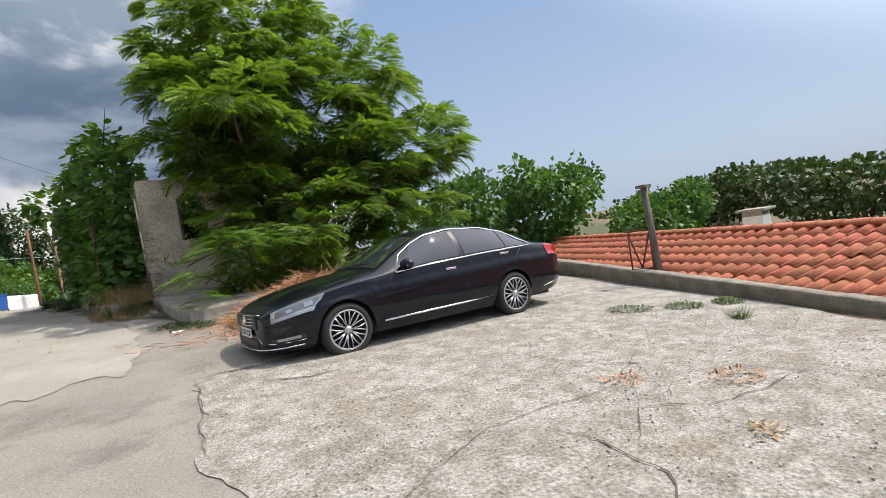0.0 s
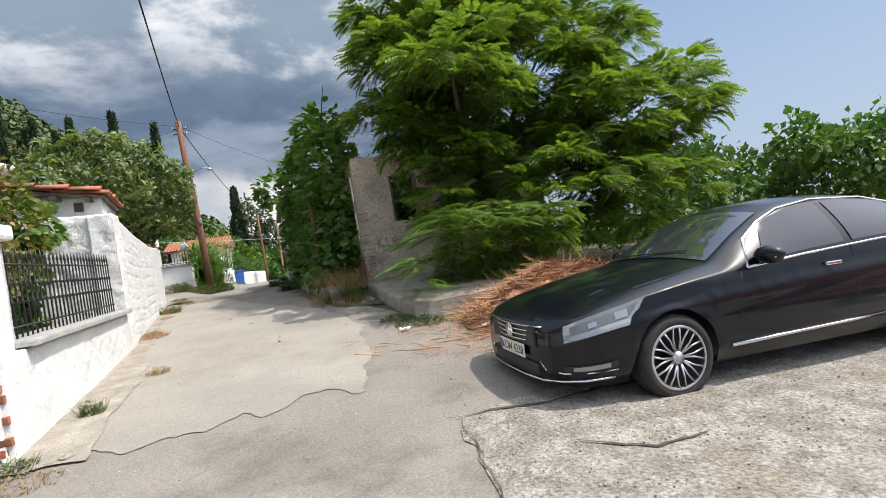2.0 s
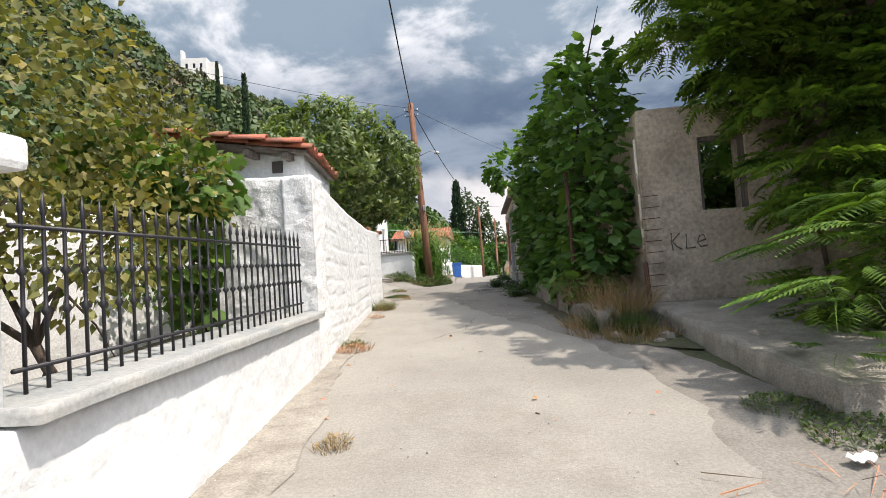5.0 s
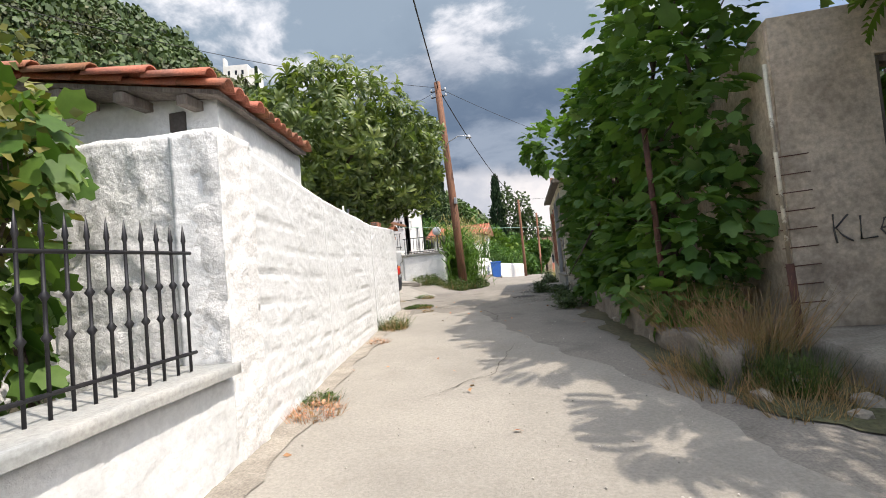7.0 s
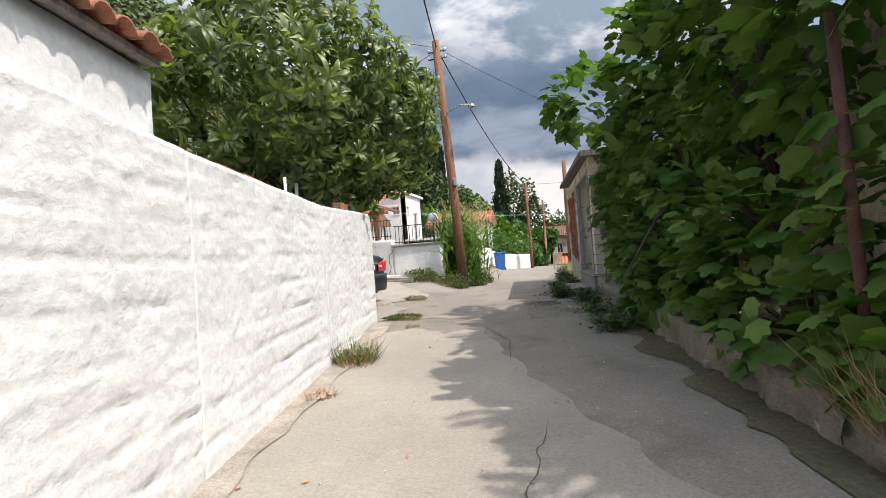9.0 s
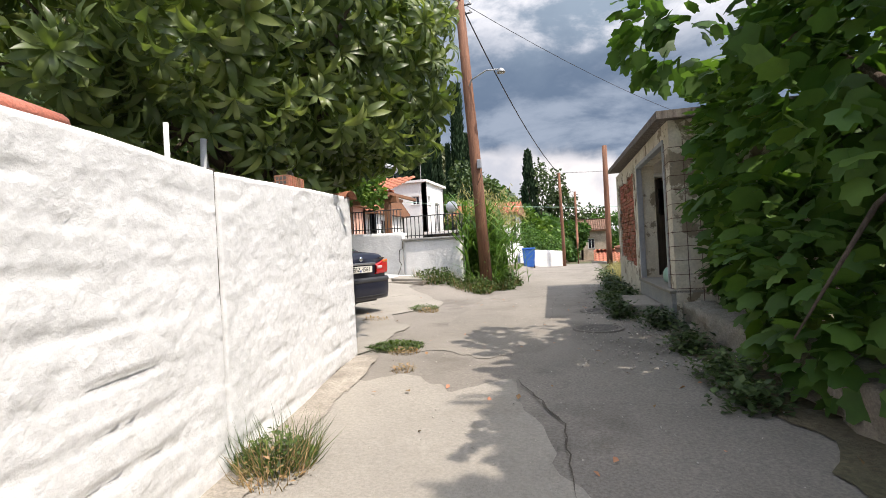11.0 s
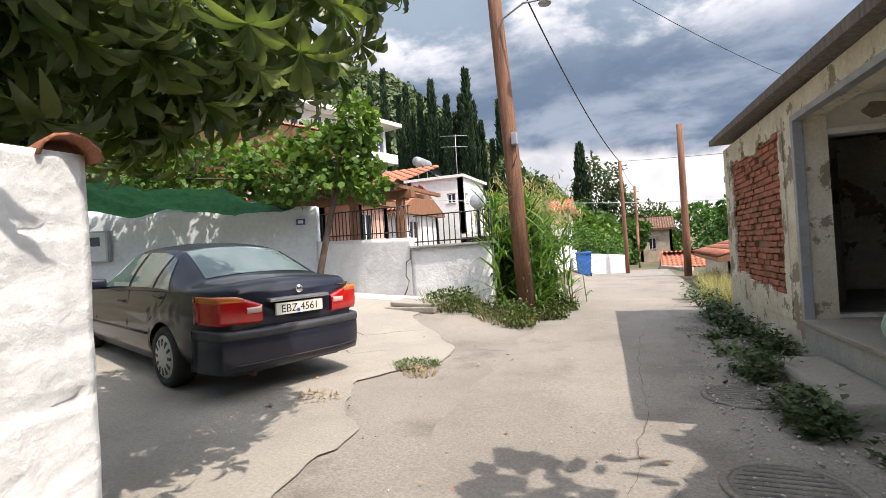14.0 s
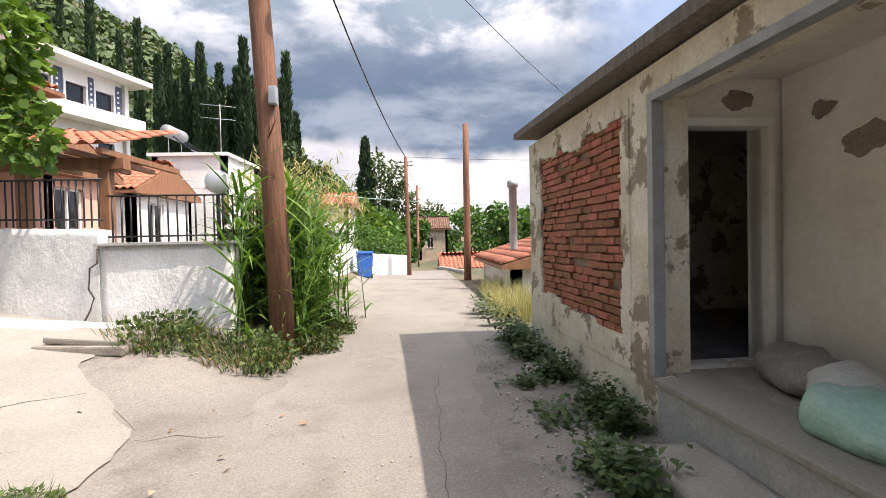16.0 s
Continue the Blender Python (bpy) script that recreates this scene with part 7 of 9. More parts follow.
for x, y, z in ((-5.3, 33.5, 2.9), (-5.2, 35.6, 2.85), (-5.15, 36.4, 2.85), (-5.2, 26.3, 3.25)):
    gl = thing("globe_lamp", "white globe lamp on a short post", "lamp", (x, y, z - 0.9), "globe lamps")
    tubes("post", [([(0, 0, -0.1), (0, 0, 0.75)], 0.025)], M["iron"], gl, sides=6)
    bm = bmesh.new()
    bmesh.ops.create_uvsphere(bm, u_segments=16, v_segments=10, radius=0.16, matrix=pose(0, 0, 0.9))
    part("globe", bm, M["frame_white"], gl, smoothed=True)
dk = house("low house with a dark wall at the bend", -9.2, -6.0, 36.5, 41.0, 1.2, 2.9, "dark_inside", [], "flat")
# bend verge kerb
wall_run("kerb_bend", (-0.75, 39.5), (-1.6, 46), -0.3, (0, 0), (1.12, 0.95), M["kerb"], "low kerb wall at the bend", cell=0.3)

# trees in the distance
def cypress(label, at, h, r, seed, n=700):
    t = thing("cypress_tree", label, "tree", at, "cypress row")
    rng = np.random.default_rng(seed)
    T = []
    for i in range(n):
        k = rng.random() ** 0.8
        rad = r * (min(1, k * 7) * (1 - k) ** 0.55 + 0.02) * (0.85 + 0.3 * fbm((k * 9, seed, 1), 2))
        a = rng.random() * 6.283
        q = rad * (0.55 + 0.45 * rng.random())
        way = np.array((math.cos(a) * 0.35, math.sin(a) * 0.35, 1.0)) + rng.normal(size=3) * 0.16
        T.append(frame4(np.array((math.cos(a) * q, math.sin(a) * q, h * (0.03 + 0.93 * k))), turn_to(way, rng), rng.uniform(0.55, 1.1) * h / 26))
    scatter("crown", ([(0, 0, 0), (0.22, 0.5, 0.05), (0, 1.25, 0), (-0.22, 0.5, 0.05), (0.02, 0.45, 0.2)], [(0, 1, 4), (1, 2, 4), (2, 3, 4), (3, 0, 4)]), T, M["needle"], t)
    tubes("trunk", [([(0, 0, -0.4), (0, 0, h * 0.8)], [0.16, 0.04])], M["bark"], t, sides=6)


def polar(az, r):
    """A place at an azimuth (degrees to the left of +y) and a distance from the lane."""
    return (-2.4 - math.sin(radians(az)) * r, 18.0 + math.cos(radians(az)) * r)


rng = np.random.default_rng(131)
for az, r, top in ((26.2, 76, 0.33), (25.4, 80, 0.35), (24.7, 74, 0.29), (23.8, 72, 0.331), (23.0, 76, 0.29), (22.4, 70, 0.361), (21.6, 72, 0.28), (20.7, 68, 0.328), (19.7, 72, 0.29), (19.0, 70, 0.325), (18.3, 66, 0.381), (17.6, 70, 0.31), (16.8, 72, 0.27), (15.6, 64, 0.23), (14.6, 66, 0.31), (14.1, 62, 0.36), (13.2, 64, 0.25), (27.9, 84, 0.386), (29.4, 90, 0.36), (31.7, 100, 0.44), (34.0, 130, 0.45)):
    x, y = polar(az, r)
    z = g(x, y) - 0.3
    cypress("tall dark cypress tree on the slope", (x, y, z), 2.3 + top * r - z, rng.uniform(0.62, 0.95), int(az * 10), 2600)
for az, r, h, sp, mat in ((5.9, 60, 0.205, 1.9, "needle"), (4.2, 62, 0.185, 3.2, "leaf_dark"), (2.2, 64, 0.13, 3.0, "leaf_dark"), (-1.2, 70, 0.09, 4, "leaf_dark"), (-4, 62, 0.07, 4, "leaf_mid"), (10.5, 55, 0.17, 3.6, "leaf_mid"), (8.6, 48, 0.105, 2.6, "leaf_mid"), (12.5, 52, 0.20, 3.2, "leaf_dark"), (14.5, 50, 0.13, 3, "leaf_mid"), (-7.5, 50, 0.065, 3.4, "leaf_mid"), (-10.5, 42, 0.075, 3.0, "leaf_mid"), (1.0, 50, 0.055, 2.2, "leaf_mid"), (6.0, 36, 0.075, 2.0, "leaf_vine"), (-13, 45, 0.08, 3.5, "leaf_mid"), (-17, 50, 0.08, 4, "leaf_dark"), (-22, 55, 0.09, 4, "leaf_dark"), (4.0, 46, 0.07, 2.4, "leaf_mid"), (17, 58, 0.10, 3, "leaf_mid"), (-28, 60, 0.09, 5, "leaf_dark"), (-34, 60, 0.09, 5, "leaf_dark")):
    x, y = polar(az, r)
    z = g(x, y) - 0.3
    ht = 2.3 + h * r - z
    if mat == "needle":
        cypress("dark cypress tree beyond the bend", (x, y, z), ht, 1.5, 7, 3000)
    else:
        broad_tree("leafy tree beyond the bend", (x, y, z), ht, sp, 1500, M[mat], int(az * 7) + 900, 0.42, "distant trees", 0.2, skirt=0.12)
# wooded hillside
tuft = []
rngc = np.random.default_rng(141)
TV, TF = [], []
for i in range(64):
    d = rngc.normal(size=3)
    d /= np.linalg.norm(d)
    d[2] = abs(d[2]) * 0.9
    rot = turn_to(d + rngc.normal(size=3) * 0.5, rngc)
    p = d * np.array((1, 1, 1.05)) * rngc.uniform(0.65, 1.0)
    n = len(TV)
    for q in ((-0.20, 0, 0), (0.0, -0.16, 0.06), (0.20, 0, 0), (0, 0.22, 0.06)):
        TV.append(tuple(p + rot @ np.array((q[0], q[2], q[1]))))
    TF.append((n, n + 1, n + 2, n + 3))
for mat, cnt, seed, lo, hi in (("leaf_dark", 2600, 1, 0.7, 3.2), ("leaf_hill", 4200, 2, 0.4, 2.2), ("leaf_shrub", 1300, 3, 0.4, 1.4)):
    rng = np.random.default_rng(150 + seed)
    T = []
    while len(T) < cnt:
        az, r = rng.uniform(4, 66), 50 + 190 * rng.random() ** 0.8
        x, y = polar(az, r)
        if math.hypot(x + 108.7, y - 167.7) < 22 or fbm((x * 0.03, y * 0.03, seed), 3) < -0.12 and seed == 1:
            continue
        s = rng.uniform(lo, hi) * (0.8 + r / 260)
        m = np.eye(4)
        aa = rng.random() * 6.28
        c, sn_ = math.cos(aa), math.sin(aa)
        m[:3, :3] = np.array(((c, -sn_, 0), (sn_, c, 0), (0, 0, 1))) @ np.diag((s, s * rng.uniform(0.7, 1.2), s * rng.uniform(0.6, 1.7)))
        m[:3, 3] = (x, y, g(x, y) + 0.2)
        T.append(m)
    tagged(scatter("hillside_woods", (TV, TF), T, M[mat], None, "dense woods and scrub on the hillside", "stuff"), category="woods")
# chapel on the ridge
cx, cy = -0.5 - 0.552 * 196, 4.2 + 0.834 * 196
cz = 1.6 + 0.40 * 196 - 2.0
chp = thing("chapel", "small white chapel with a bell gable on the ridge", "chapel", (cx, cy, cz), rz=12)
part("nave", box(-4.5, -3, -14, 4.5, 3, 4.2, 0.1), M["render_white"], chp)
part("bell_gable", box(-5.2, -1.2, -14, -4.4, 1.2, 8.0, 0.1), M["render_white"], chp)
part("annex", box(4.5, -2.4, -14, 8.0, 2.4, 2.8, 0.1), M["render_white"], chp)
for sx in (-2.4, 0.2, 2.6):
    part("window", box(sx - 0.4, -3.06, 0.6, sx + 0.4, -2.95, 2.2, 0.02), M["dark_glass"], chp)

# ---- cars ----
class Car:
    """A saloon: x runs from the nose to the tail, y across, z up from the ground."""

    def __init__(self, thing_ob, k, paint):
        self.ob, self.k, self.paint = thing_ob, k, paint
        self.L = k["len"]

    def c(self, key, x):
        xs, ys = np.array(self.k[key]).T
        v = 0.0
        for d, w in ((-0.06, 0.25), (0.0, 0.5), (0.06, 0.25)):
            v += w * float(np.interp(x + d, xs, ys))
        return v

    def low(self, x):
        z = self.c("low", x)
        for wx in self.k["wheels"]:
            d, R = abs(x - wx), self.k["arch"]
            if d < R:
                z = max(z, self.k["hub"] + math.sqrt(R * R - d * d) * 1.0)
        return z

    def S(self, x, u, off=0.0):
        """A point of the skin of the half with y below 0; u 0..1 flank, 1..2 side glass, 2..3 roof or bonnet."""
        if off:
            e = 0.01
            p, a, b = self.S(x, u), self.S(x + e, u), self.S(x, min(u + 0.02, 3) if u < 2.98 else u - 0.02)
            n = (a - p).cross(b - p) * (1 if u < 2.98 else -1)
            n.normalize()
            if n.y > 0 and u < 2:
                n = -n
            if u >= 2 and n.z < 0:
                n = -n
            return p + n * off
        zl, zb, zt = self.low(x), self.c("belt", x), self.c("top", x)
        wb, wt_ = self.c("wbelt", x), self.c("wtop", x)
        base = self.c("low", x)
        drop = 0.045 + 0.25 * max(0.0, (zt - zb) - 0.25) * 0.2
        drop = min(drop, (zt - zb) * 0.5)
        if u <= 1:
            z = zl + (zb - zl) * u
            f = (z - base) / max(zb - base, 0.05)
            w = wb + 0.035 * math.sin(math.pi * min(1, f * 1.02)) - 0.07 * max(0, 0.22 - f) / 0.22 + (0.012 if 0.70 < f < 0.80 else 0)
            return Vector((x, -w, z))
        if u <= 2:
            t = u - 1
            z = zb + (zt - drop - zb) * t
            w = wb + (wt_ - wb) * (t ** 1.25) - 0.012 * math.sin(math.pi * t) * -1
            return Vector((x, -w, z))
        t = u - 2
        return Vector((x, -wt_ * (1 - t), zt - drop * (1 - t) ** 2.2))

    def skin(self):
        xs = list(np.linspace(0, 0.3, 9)) + list(np.linspace(0.34, self.L - 0.3, 105)) + list(np.linspace(self.L - 0.26, self.L, 8))
        us = [0, 0.12, 0.25, 0.4, 0.55, 0.68, 0.74, 0.8, 0.9, 1.0, 1.1, 1.3, 1.5, 1.7, 1.88, 2.0, 2.06, 2.15, 2.3, 2.5, 2.75, 3.0]
        V, F = [], []
        n = len(us) * 2 - 1
        for x in xs:
            row = [self.S(x, u) for u in us]
            V += row + [Vector((p.x, -p.y, p.z)) for p in row[-2::-1]]
        for i in range(len(xs) - 1):
            for j in range(n - 1):
                a = i * n + j
                F.append((a, a + 1, a + n + 1, a + n))
        F.append(tuple(range(n - 1, -1, -1)))
        F.append(tuple((len(xs) - 1) * n + j for j in range(n)))
        bodymesh = mesh_from("body", V, F, self.paint, True)
        part("body", bodymesh, None, self.ob)
        part("underbody", box(0.15, -0.60, 0.19, self.L - 0.15, 0.60, 0.70), M["trim_black"], self.ob)

    def patch(self, name, x_lo, x_hi, u0, u1, mat, label="", off=0.006, sides=(-1, 1), nx=14, nu=6, x_lo_top=None, x_hi_top=None, parent=None):
        """A panel on the skin, a little proud of it."""
        made = []
        for sg in sides:
            def fn(a, b):
                l0 = x_lo + ((x_lo if x_lo_top is None else x_lo_top) - x_lo) * b
                h0 = x_hi + ((x_hi if x_hi_top is None else x_hi_top) - x_hi) * b
                p = self.S(l0 + (h0 - l0) * a, u0 + (u1 - u0) * b, off)
                return (p.x, p.y * -sg, p.z)
            made.append(part(name, grid_mesh(name, fn, nx, nu, mat, flip=sg > 0), None, parent or self.ob, label))
        return made

    def across(self, name, x0, x1, mat, label="", u0=2.1, off=0.006):
        def fn(a, b):
            x, t = x0 + (x1 - x0) * b, abs(2 * a - 1)
            p = self.S(x, 3 - t * (3 - u0), off)
            return (p.x, p.y if a < 0.5 else -p.y, p.z)
        return part(name, grid_mesh(name, fn, 20, 12, mat), None, self.ob, label)

    def line(self, name, pts, r, mat, label="", sides=(-1, 1), off=0.004):
        for sg in sides:
            P = [self.S(x, u, off) for x, u in pts]
            tubes(name, [([(p.x, p.y * -sg, p.z) for p in P], r)], mat, self.ob, label, 6)

    def wheel(self, x, sg, style):
        R, w = self.k["tyre"], 0.215
        hub = part("wheel", box(-0.05, -0.04, -0.05, 0.05, 0.04, 0.05, 0.01), M["trim_black"], self.ob, "", pose(x, sg * (self.k["track"]), self.k["hub"], rz=0 if sg < 0 else 180))
        ri = self.k["rim"]
        lathe("tyre", [(ri, -w / 2 + 0.015), (ri + 0.02, -w / 2), (R - 0.03, -w / 2 + 0.003), (R - 0.006, -w / 2 + 0.03), (R, -w / 2 + 0.06), (R, w / 2 - 0.06), (R - 0.02, w / 2), (ri, w / 2)], 40, M["tyre"], hub)
        if style == "spokes":
            lathe("rim", [(ri + 0.004, -w / 2 + 0.012), (ri - 0.012, -w / 2 + 0.006), (ri - 0.02, -w / 2 + 0.02), (ri - 0.03, 0.02), (0.0, 0.03)], 40, [M["trim_black"]], hub, "black rim well")
            lathe("rim_edge", [(ri + 0.006, -w / 2 + 0.010), (ri - 0.006, -w / 2 + 0.002), (ri - 0.014, -w / 2 + 0.008)], 40, M["alloy"], hub)
            for i in range(10):
                for e in (-1, 1):
                    a0, a1 = 2 * math.pi * (i + 0.18 * e * 0.2) / 10, 2 * math.pi * (i + 0.30 * e) / 10
                    tubes("spoke", [([(0.045 * math.cos(a0), -w / 2 + 0.030, 0.045 * math.sin(a0)), (0.62 * ri * math.cos((a0 + a1) / 2), -w / 2 + 0.018, 0.62 * ri * math.sin((a0 + a1) / 2)), ((ri - 0.008) * math.cos(a1), -w / 2 + 0.014, (ri - 0.008) * math.sin(a1))], [0.010, 0.0075, 0.0095])], M["alloy"], hub, sides=5)
            lathe("hub_cap", [(0.05, -w / 2 + 0.03), (0.045, -w / 2 + 0.012), (0.0, -w / 2 + 0.008)], 16, M["alloy"], hub)
        else:
            lathe("hubcap", [(ri + 0.008, -w / 2 + 0.012), (ri - 0.01, -w / 2 + 0.0), (ri * 0.72, -w / 2 - 0.008), (ri * 0.3, -w / 2 - 0.014), (0, -w / 2 - 0.014)], 36, M["hubcap"], hub)
            for i in range(12):
                a = 2 * math.pi * i / 12
                m = pose(0, 0, 0, 0, -math.degrees(a), 0)
                part("slot", box(ri * 0.52, -w / 2 - 0.012, -0.016, ri * 0.88, -w / 2 + 0.004, 0.016, 0.006, m), M["trim_black"], hub)
        return hub


# black saloon parked on the aggregate yard
car1 = thing("car", "shiny black saloon car with chrome window trim and multi-spoke wheels", "car", (0, 0, 0))
car1.matrix_basis = pose(1.42, 6.43, 0.182, ry=2.0, rz=-0.8)
c1 = Car(car1, dict(len=4.77, wheels=(0.93, 3.64), arch=0.365, hub=0.325, tyre=0.325, rim=0.238, track=0.795,
    low=((0, 0.24), (0.15, 0.20), (0.6, 0.19), (1.4, 0.21), (3.2, 0.21), (4.3, 0.24), (4.77, 0.30)),
    belt=((0, 0.60), (0.06, 0.645), (0.15, 0.69), (0.35, 0.745), (0.7, 0.81), (1.1, 0.865), (1.5, 0.90), (2.2, 0.945), (3.0, 0.98), (3.8, 1.01), (4.25, 1.01), (4.6, 0.98), (4.77, 0.93)),
    top=((0, 0.64), (0.06, 0.70), (0.15, 0.755), (0.35, 0.83), (0.7, 0.905), (1.1, 0.965), (1.45, 1.01), (1.8, 1.20), (2.12, 1.365), (2.35, 1.435), (2.7, 1.468), (3.0, 1.468), (3.35, 1.435), (3.7, 1.36), (4.0, 1.235), (4.28, 1.095), (4.5, 1.075), (4.72, 1.055), (4.77, 1.0)),
    wbelt=((0, 0.56), (0.05, 0.67), (0.14, 0.775), (0.3, 0.835), (0.6, 0.865), (1.2, 0.875), (2.5, 0.88), (3.8, 0.868), (4.3, 0.835), (4.6, 0.79), (4.77, 0.70)),
    wtop=((0, 0.46), (0.14, 0.62), (0.4, 0.69), (1.1, 0.74), (1.45, 0.74), (1.8, 0.655), (2.15, 0.60), (2.7, 0.585), (3.4, 0.575), (3.8, 0.575), (4.2, 0.64), (4.5, 0.66), (4.77, 0.58))), M["paint_black"])
c1.skin()
c1.patch("side_window", 1.80, 2.70, 1.10, 1.90, M["car_glass"], "tinted glass", x_lo_top=2.02, nx=18)
c1.patch("side_window", 2.79, 3.55, 1.10, 1.90, M["car_glass"], "tinted glass", nx=18)
c1.patch("quarter_window", 3.58, 3.98, 1.10, 1.90, M["car_glass"], "tinted glass", x_hi_top=3.72, nx=10)
c1.across("windscreen", 1.47, 2.16, M["windscreen"], "dark windscreen")
c1.across("rear_window", 3.62, 4.22, M["car_glass"], "dark rear window")
c1.line("window_trim", [(1.66, 1.02), (2.2, 1.03), (3.0, 1.03), (3.7, 1.03), (4.04, 1.04), (4.08, 1.2), (3.92, 1.6), (3.72, 1.92), (3.3, 1.97), (2.7, 1.98), (2.3, 1.97), (2.05, 1.94), (1.82, 1.85), (1.66, 1.02)], 0.011, M["chrome"], "chrome window surround")
c1.line("sill_trim", [(1.42, 0.20), (2.0, 0.20), (2.6, 0.20), (3.18, 0.20)], 0.015, M["chrome"], "chrome sill strip")
c1.line("door_seam", [(1.52, 0.08), (1.52, 0.5), (1.60, 0.98)], 0.0035, M["trim_black"], "shut line", off=0.001)
c1.line("door_seam", [(2.74, 0.08), (2.74, 0.5), (2.75, 1.0), (2.74, 1.9)], 0.0035, M["trim_black"], "shut line", off=0.001)
c1.line("door_seam", [(3.22, 0.1), (3.3, 0.3), (3.72, 0.55), (3.86, 0.98)], 0.0035, M["trim_black"], "shut line", off=0.001)
c1.line("bonnet_seam", [(0.30, 2.02), (0.8, 2.02), (1.40, 2.05)], 0.003, M["trim_black"], "shut line", off=0.001)
for hx in (2.50, 3.50):
    for sg in (-1, 1):
        p = c1.S(hx, 0.86, 0.012)
        part("door_handle", box(-0.085, -0.016, -0.016, 0.085, 0.014, 0.016, 0.009), M["chrome"], car1, "chrome and black pull handle", (hx, p.y * -sg, p.z))
for sg in (-1, 1):
    p = c1.S(1.78, 1.05, 0.10)
    bm = bmesh.new()
    bmesh.ops.create_uvsphere(bm, u_segments=16, v_segments=10, radius=1, matrix=pose(1.79, p.y * -sg, p.z + 0.035) @ Matrix.Diagonal((0.085, 0.125, 0.072, 1)))
    mir = part("door_mirror", bm, M["paint_black"], car1, smoothed=True)
    part("mirror_strip", box(1.735, (p.y - 0.10) * -sg if sg < 0 else -p.y - 0.02, p.z + 0.012, 1.80, (p.y + 0.02) * -sg if sg < 0 else -p.y + 0.10, p.z + 0.022, 0.003), M["chrome"], mir, "chrome strip")
lamps = c1.patch("headlamp", 0.085, 0.64, 0.75, 1.0, M["lamp_clear"], "clear swept-back lens", off=0.010, x_lo_top=0.10, x_hi_top=0.70, nx=16)
M["lamp_dark"] = material("dark_headlamp_housing", [(0.13, 0.135, 0.14), (0.16, 0.165, 0.17)], 9, 0.2, fine=0, coat=0.8)
for sg, lamp in zip((-1, 1), lamps):
    c1.patch("housing", 0.13, 0.60, 0.83, 0.955, M["lamp_dark"], "dark inner housing", off=0.013, sides=(sg,), x_hi_top=0.64, parent=lamp)
    c1.patch("reflector", 0.44, 0.54, 0.855, 0.945, M["alloy"], "bright reflector bowl", off=0.016, sides=(sg,), nx=6, nu=4, parent=lamp)
    c1.patch("reflector", 0.24, 0.30, 0.855, 0.92, M["alloy"], "bright reflector bowl", off=0.016, sides=(sg,), nx=6, nu=4, parent=lamp)
for sg, lamp in zip((-1, 1), c1.patch("fog_lamp", 0.075, 0.42, 0.27, 0.36, M["trim_black"], "dark fog lamp surround", off=0.006)):
    c1.patch("lens", 0.12, 0.36, 0.285, 0.345, M["lamp_clear"], "slim clear lens", off=0.010, sides=(sg,), parent=lamp)
tubes("bumper_trim", [([(0.40, -0.852, 0.27), (0.20, -0.80, 0.262), (0.07, -0.69, 0.255), (-0.01, -0.52, 0.245), (-0.036, -0.25, 0.24), (-0.04, 0, 0.24), (-0.036, 0.25, 0.24), (-0.01, 0.52, 0.245), (0.07, 0.69, 0.255), (0.20, 0.80, 0.262), (0.40, 0.852, 0.27)], 0.010)], M["chrome"], car1, "chrome bumper blade", 6)
for sg in (-1, 1):
    tubes("intake_trim", [([(0.42, sg * 0.868, 0.325), (0.22, sg * 0.825, 0.32), (0.07, sg * 0.715, 0.318), (0.0, sg * 0.56, 0.33), (-0.01, sg * 0.50, 0.385)], 0.007)], M["chrome"], car1, "thin chrome intake line", 5)
c1.patch("tail_lamp", 4.46, 4.755, 0.78, 1.06, M["lamp_red"], "red wrap-round lens", off=0.008, x_lo_top=4.36)
c1.line("rear_bumper_trim", [(4.30, 0.14), (4.5, 0.15), (4.74, 0.15)], 0.011, M["chrome"], "chrome rear bumper strip")
grille = part("grille", box(-0.024, -0.45, 0.48, 0.02, 0.45, 0.65, 0.015), M["trim_black"], car1, "black grille")
for i in range(4):
    hw, zz = 0.53 - 0.03 * i, 0.640 - 0.040 * i
    tubes("grille_bar", [([(-0.040 + 0.052 * (k / 6) ** 2, hw * k / 6, zz + 0.010 * (k / 6) ** 2) for k in range(-6, 7)], 0.007)], M["chrome"], grille, "thin chrome bar", 5)
lathe("badge", [(0.062, -0.006), (0.06, 0.006), (0.0, 0.008)], 24, M["chrome"], grille, "round chrome badge").matrix_basis = pose(-0.045, 0, 0.575, 0, 0, 90)
part("lower_intake", box(-0.020, -0.46, 0.26, 0.03, 0.46, 0.36, 0.02), M["trim_black"], car1, "black lower air intake")
plate = part("number_plate", box(-0.040, -0.26, 0.375, -0.028, 0.26, 0.485, 0.004), M["plate"], car1, "white front number plate")
part("plate_band", box(-0.0425, 0.215, 0.379, -0.0385, 0.257, 0.481, 0.001), M["plate_blue"], plate, "blue band")

lettering("characters", "KON 4238", 0.10, M["ink"], plate, pose(-0.0415, -0.02, 0.428, 90, 0, -90))
for sg in (-1, 1):
    for wx in c1.k["wheels"]:
        c1.wheel(wx, sg, "spokes")
tubes("wiper", [([(1.47, 0.55, 1.035), (1.50, 0.1, 1.06), (1.56, -0.35, 1.085)], 0.007)], M["trim_black"], car1, sides=5)
tubes("roof_aerial", [([(3.55, 0, 1.40), (3.66, 0, 1.45)], [0.02, 0.004])], M["paint_black"], car1, sides=6)

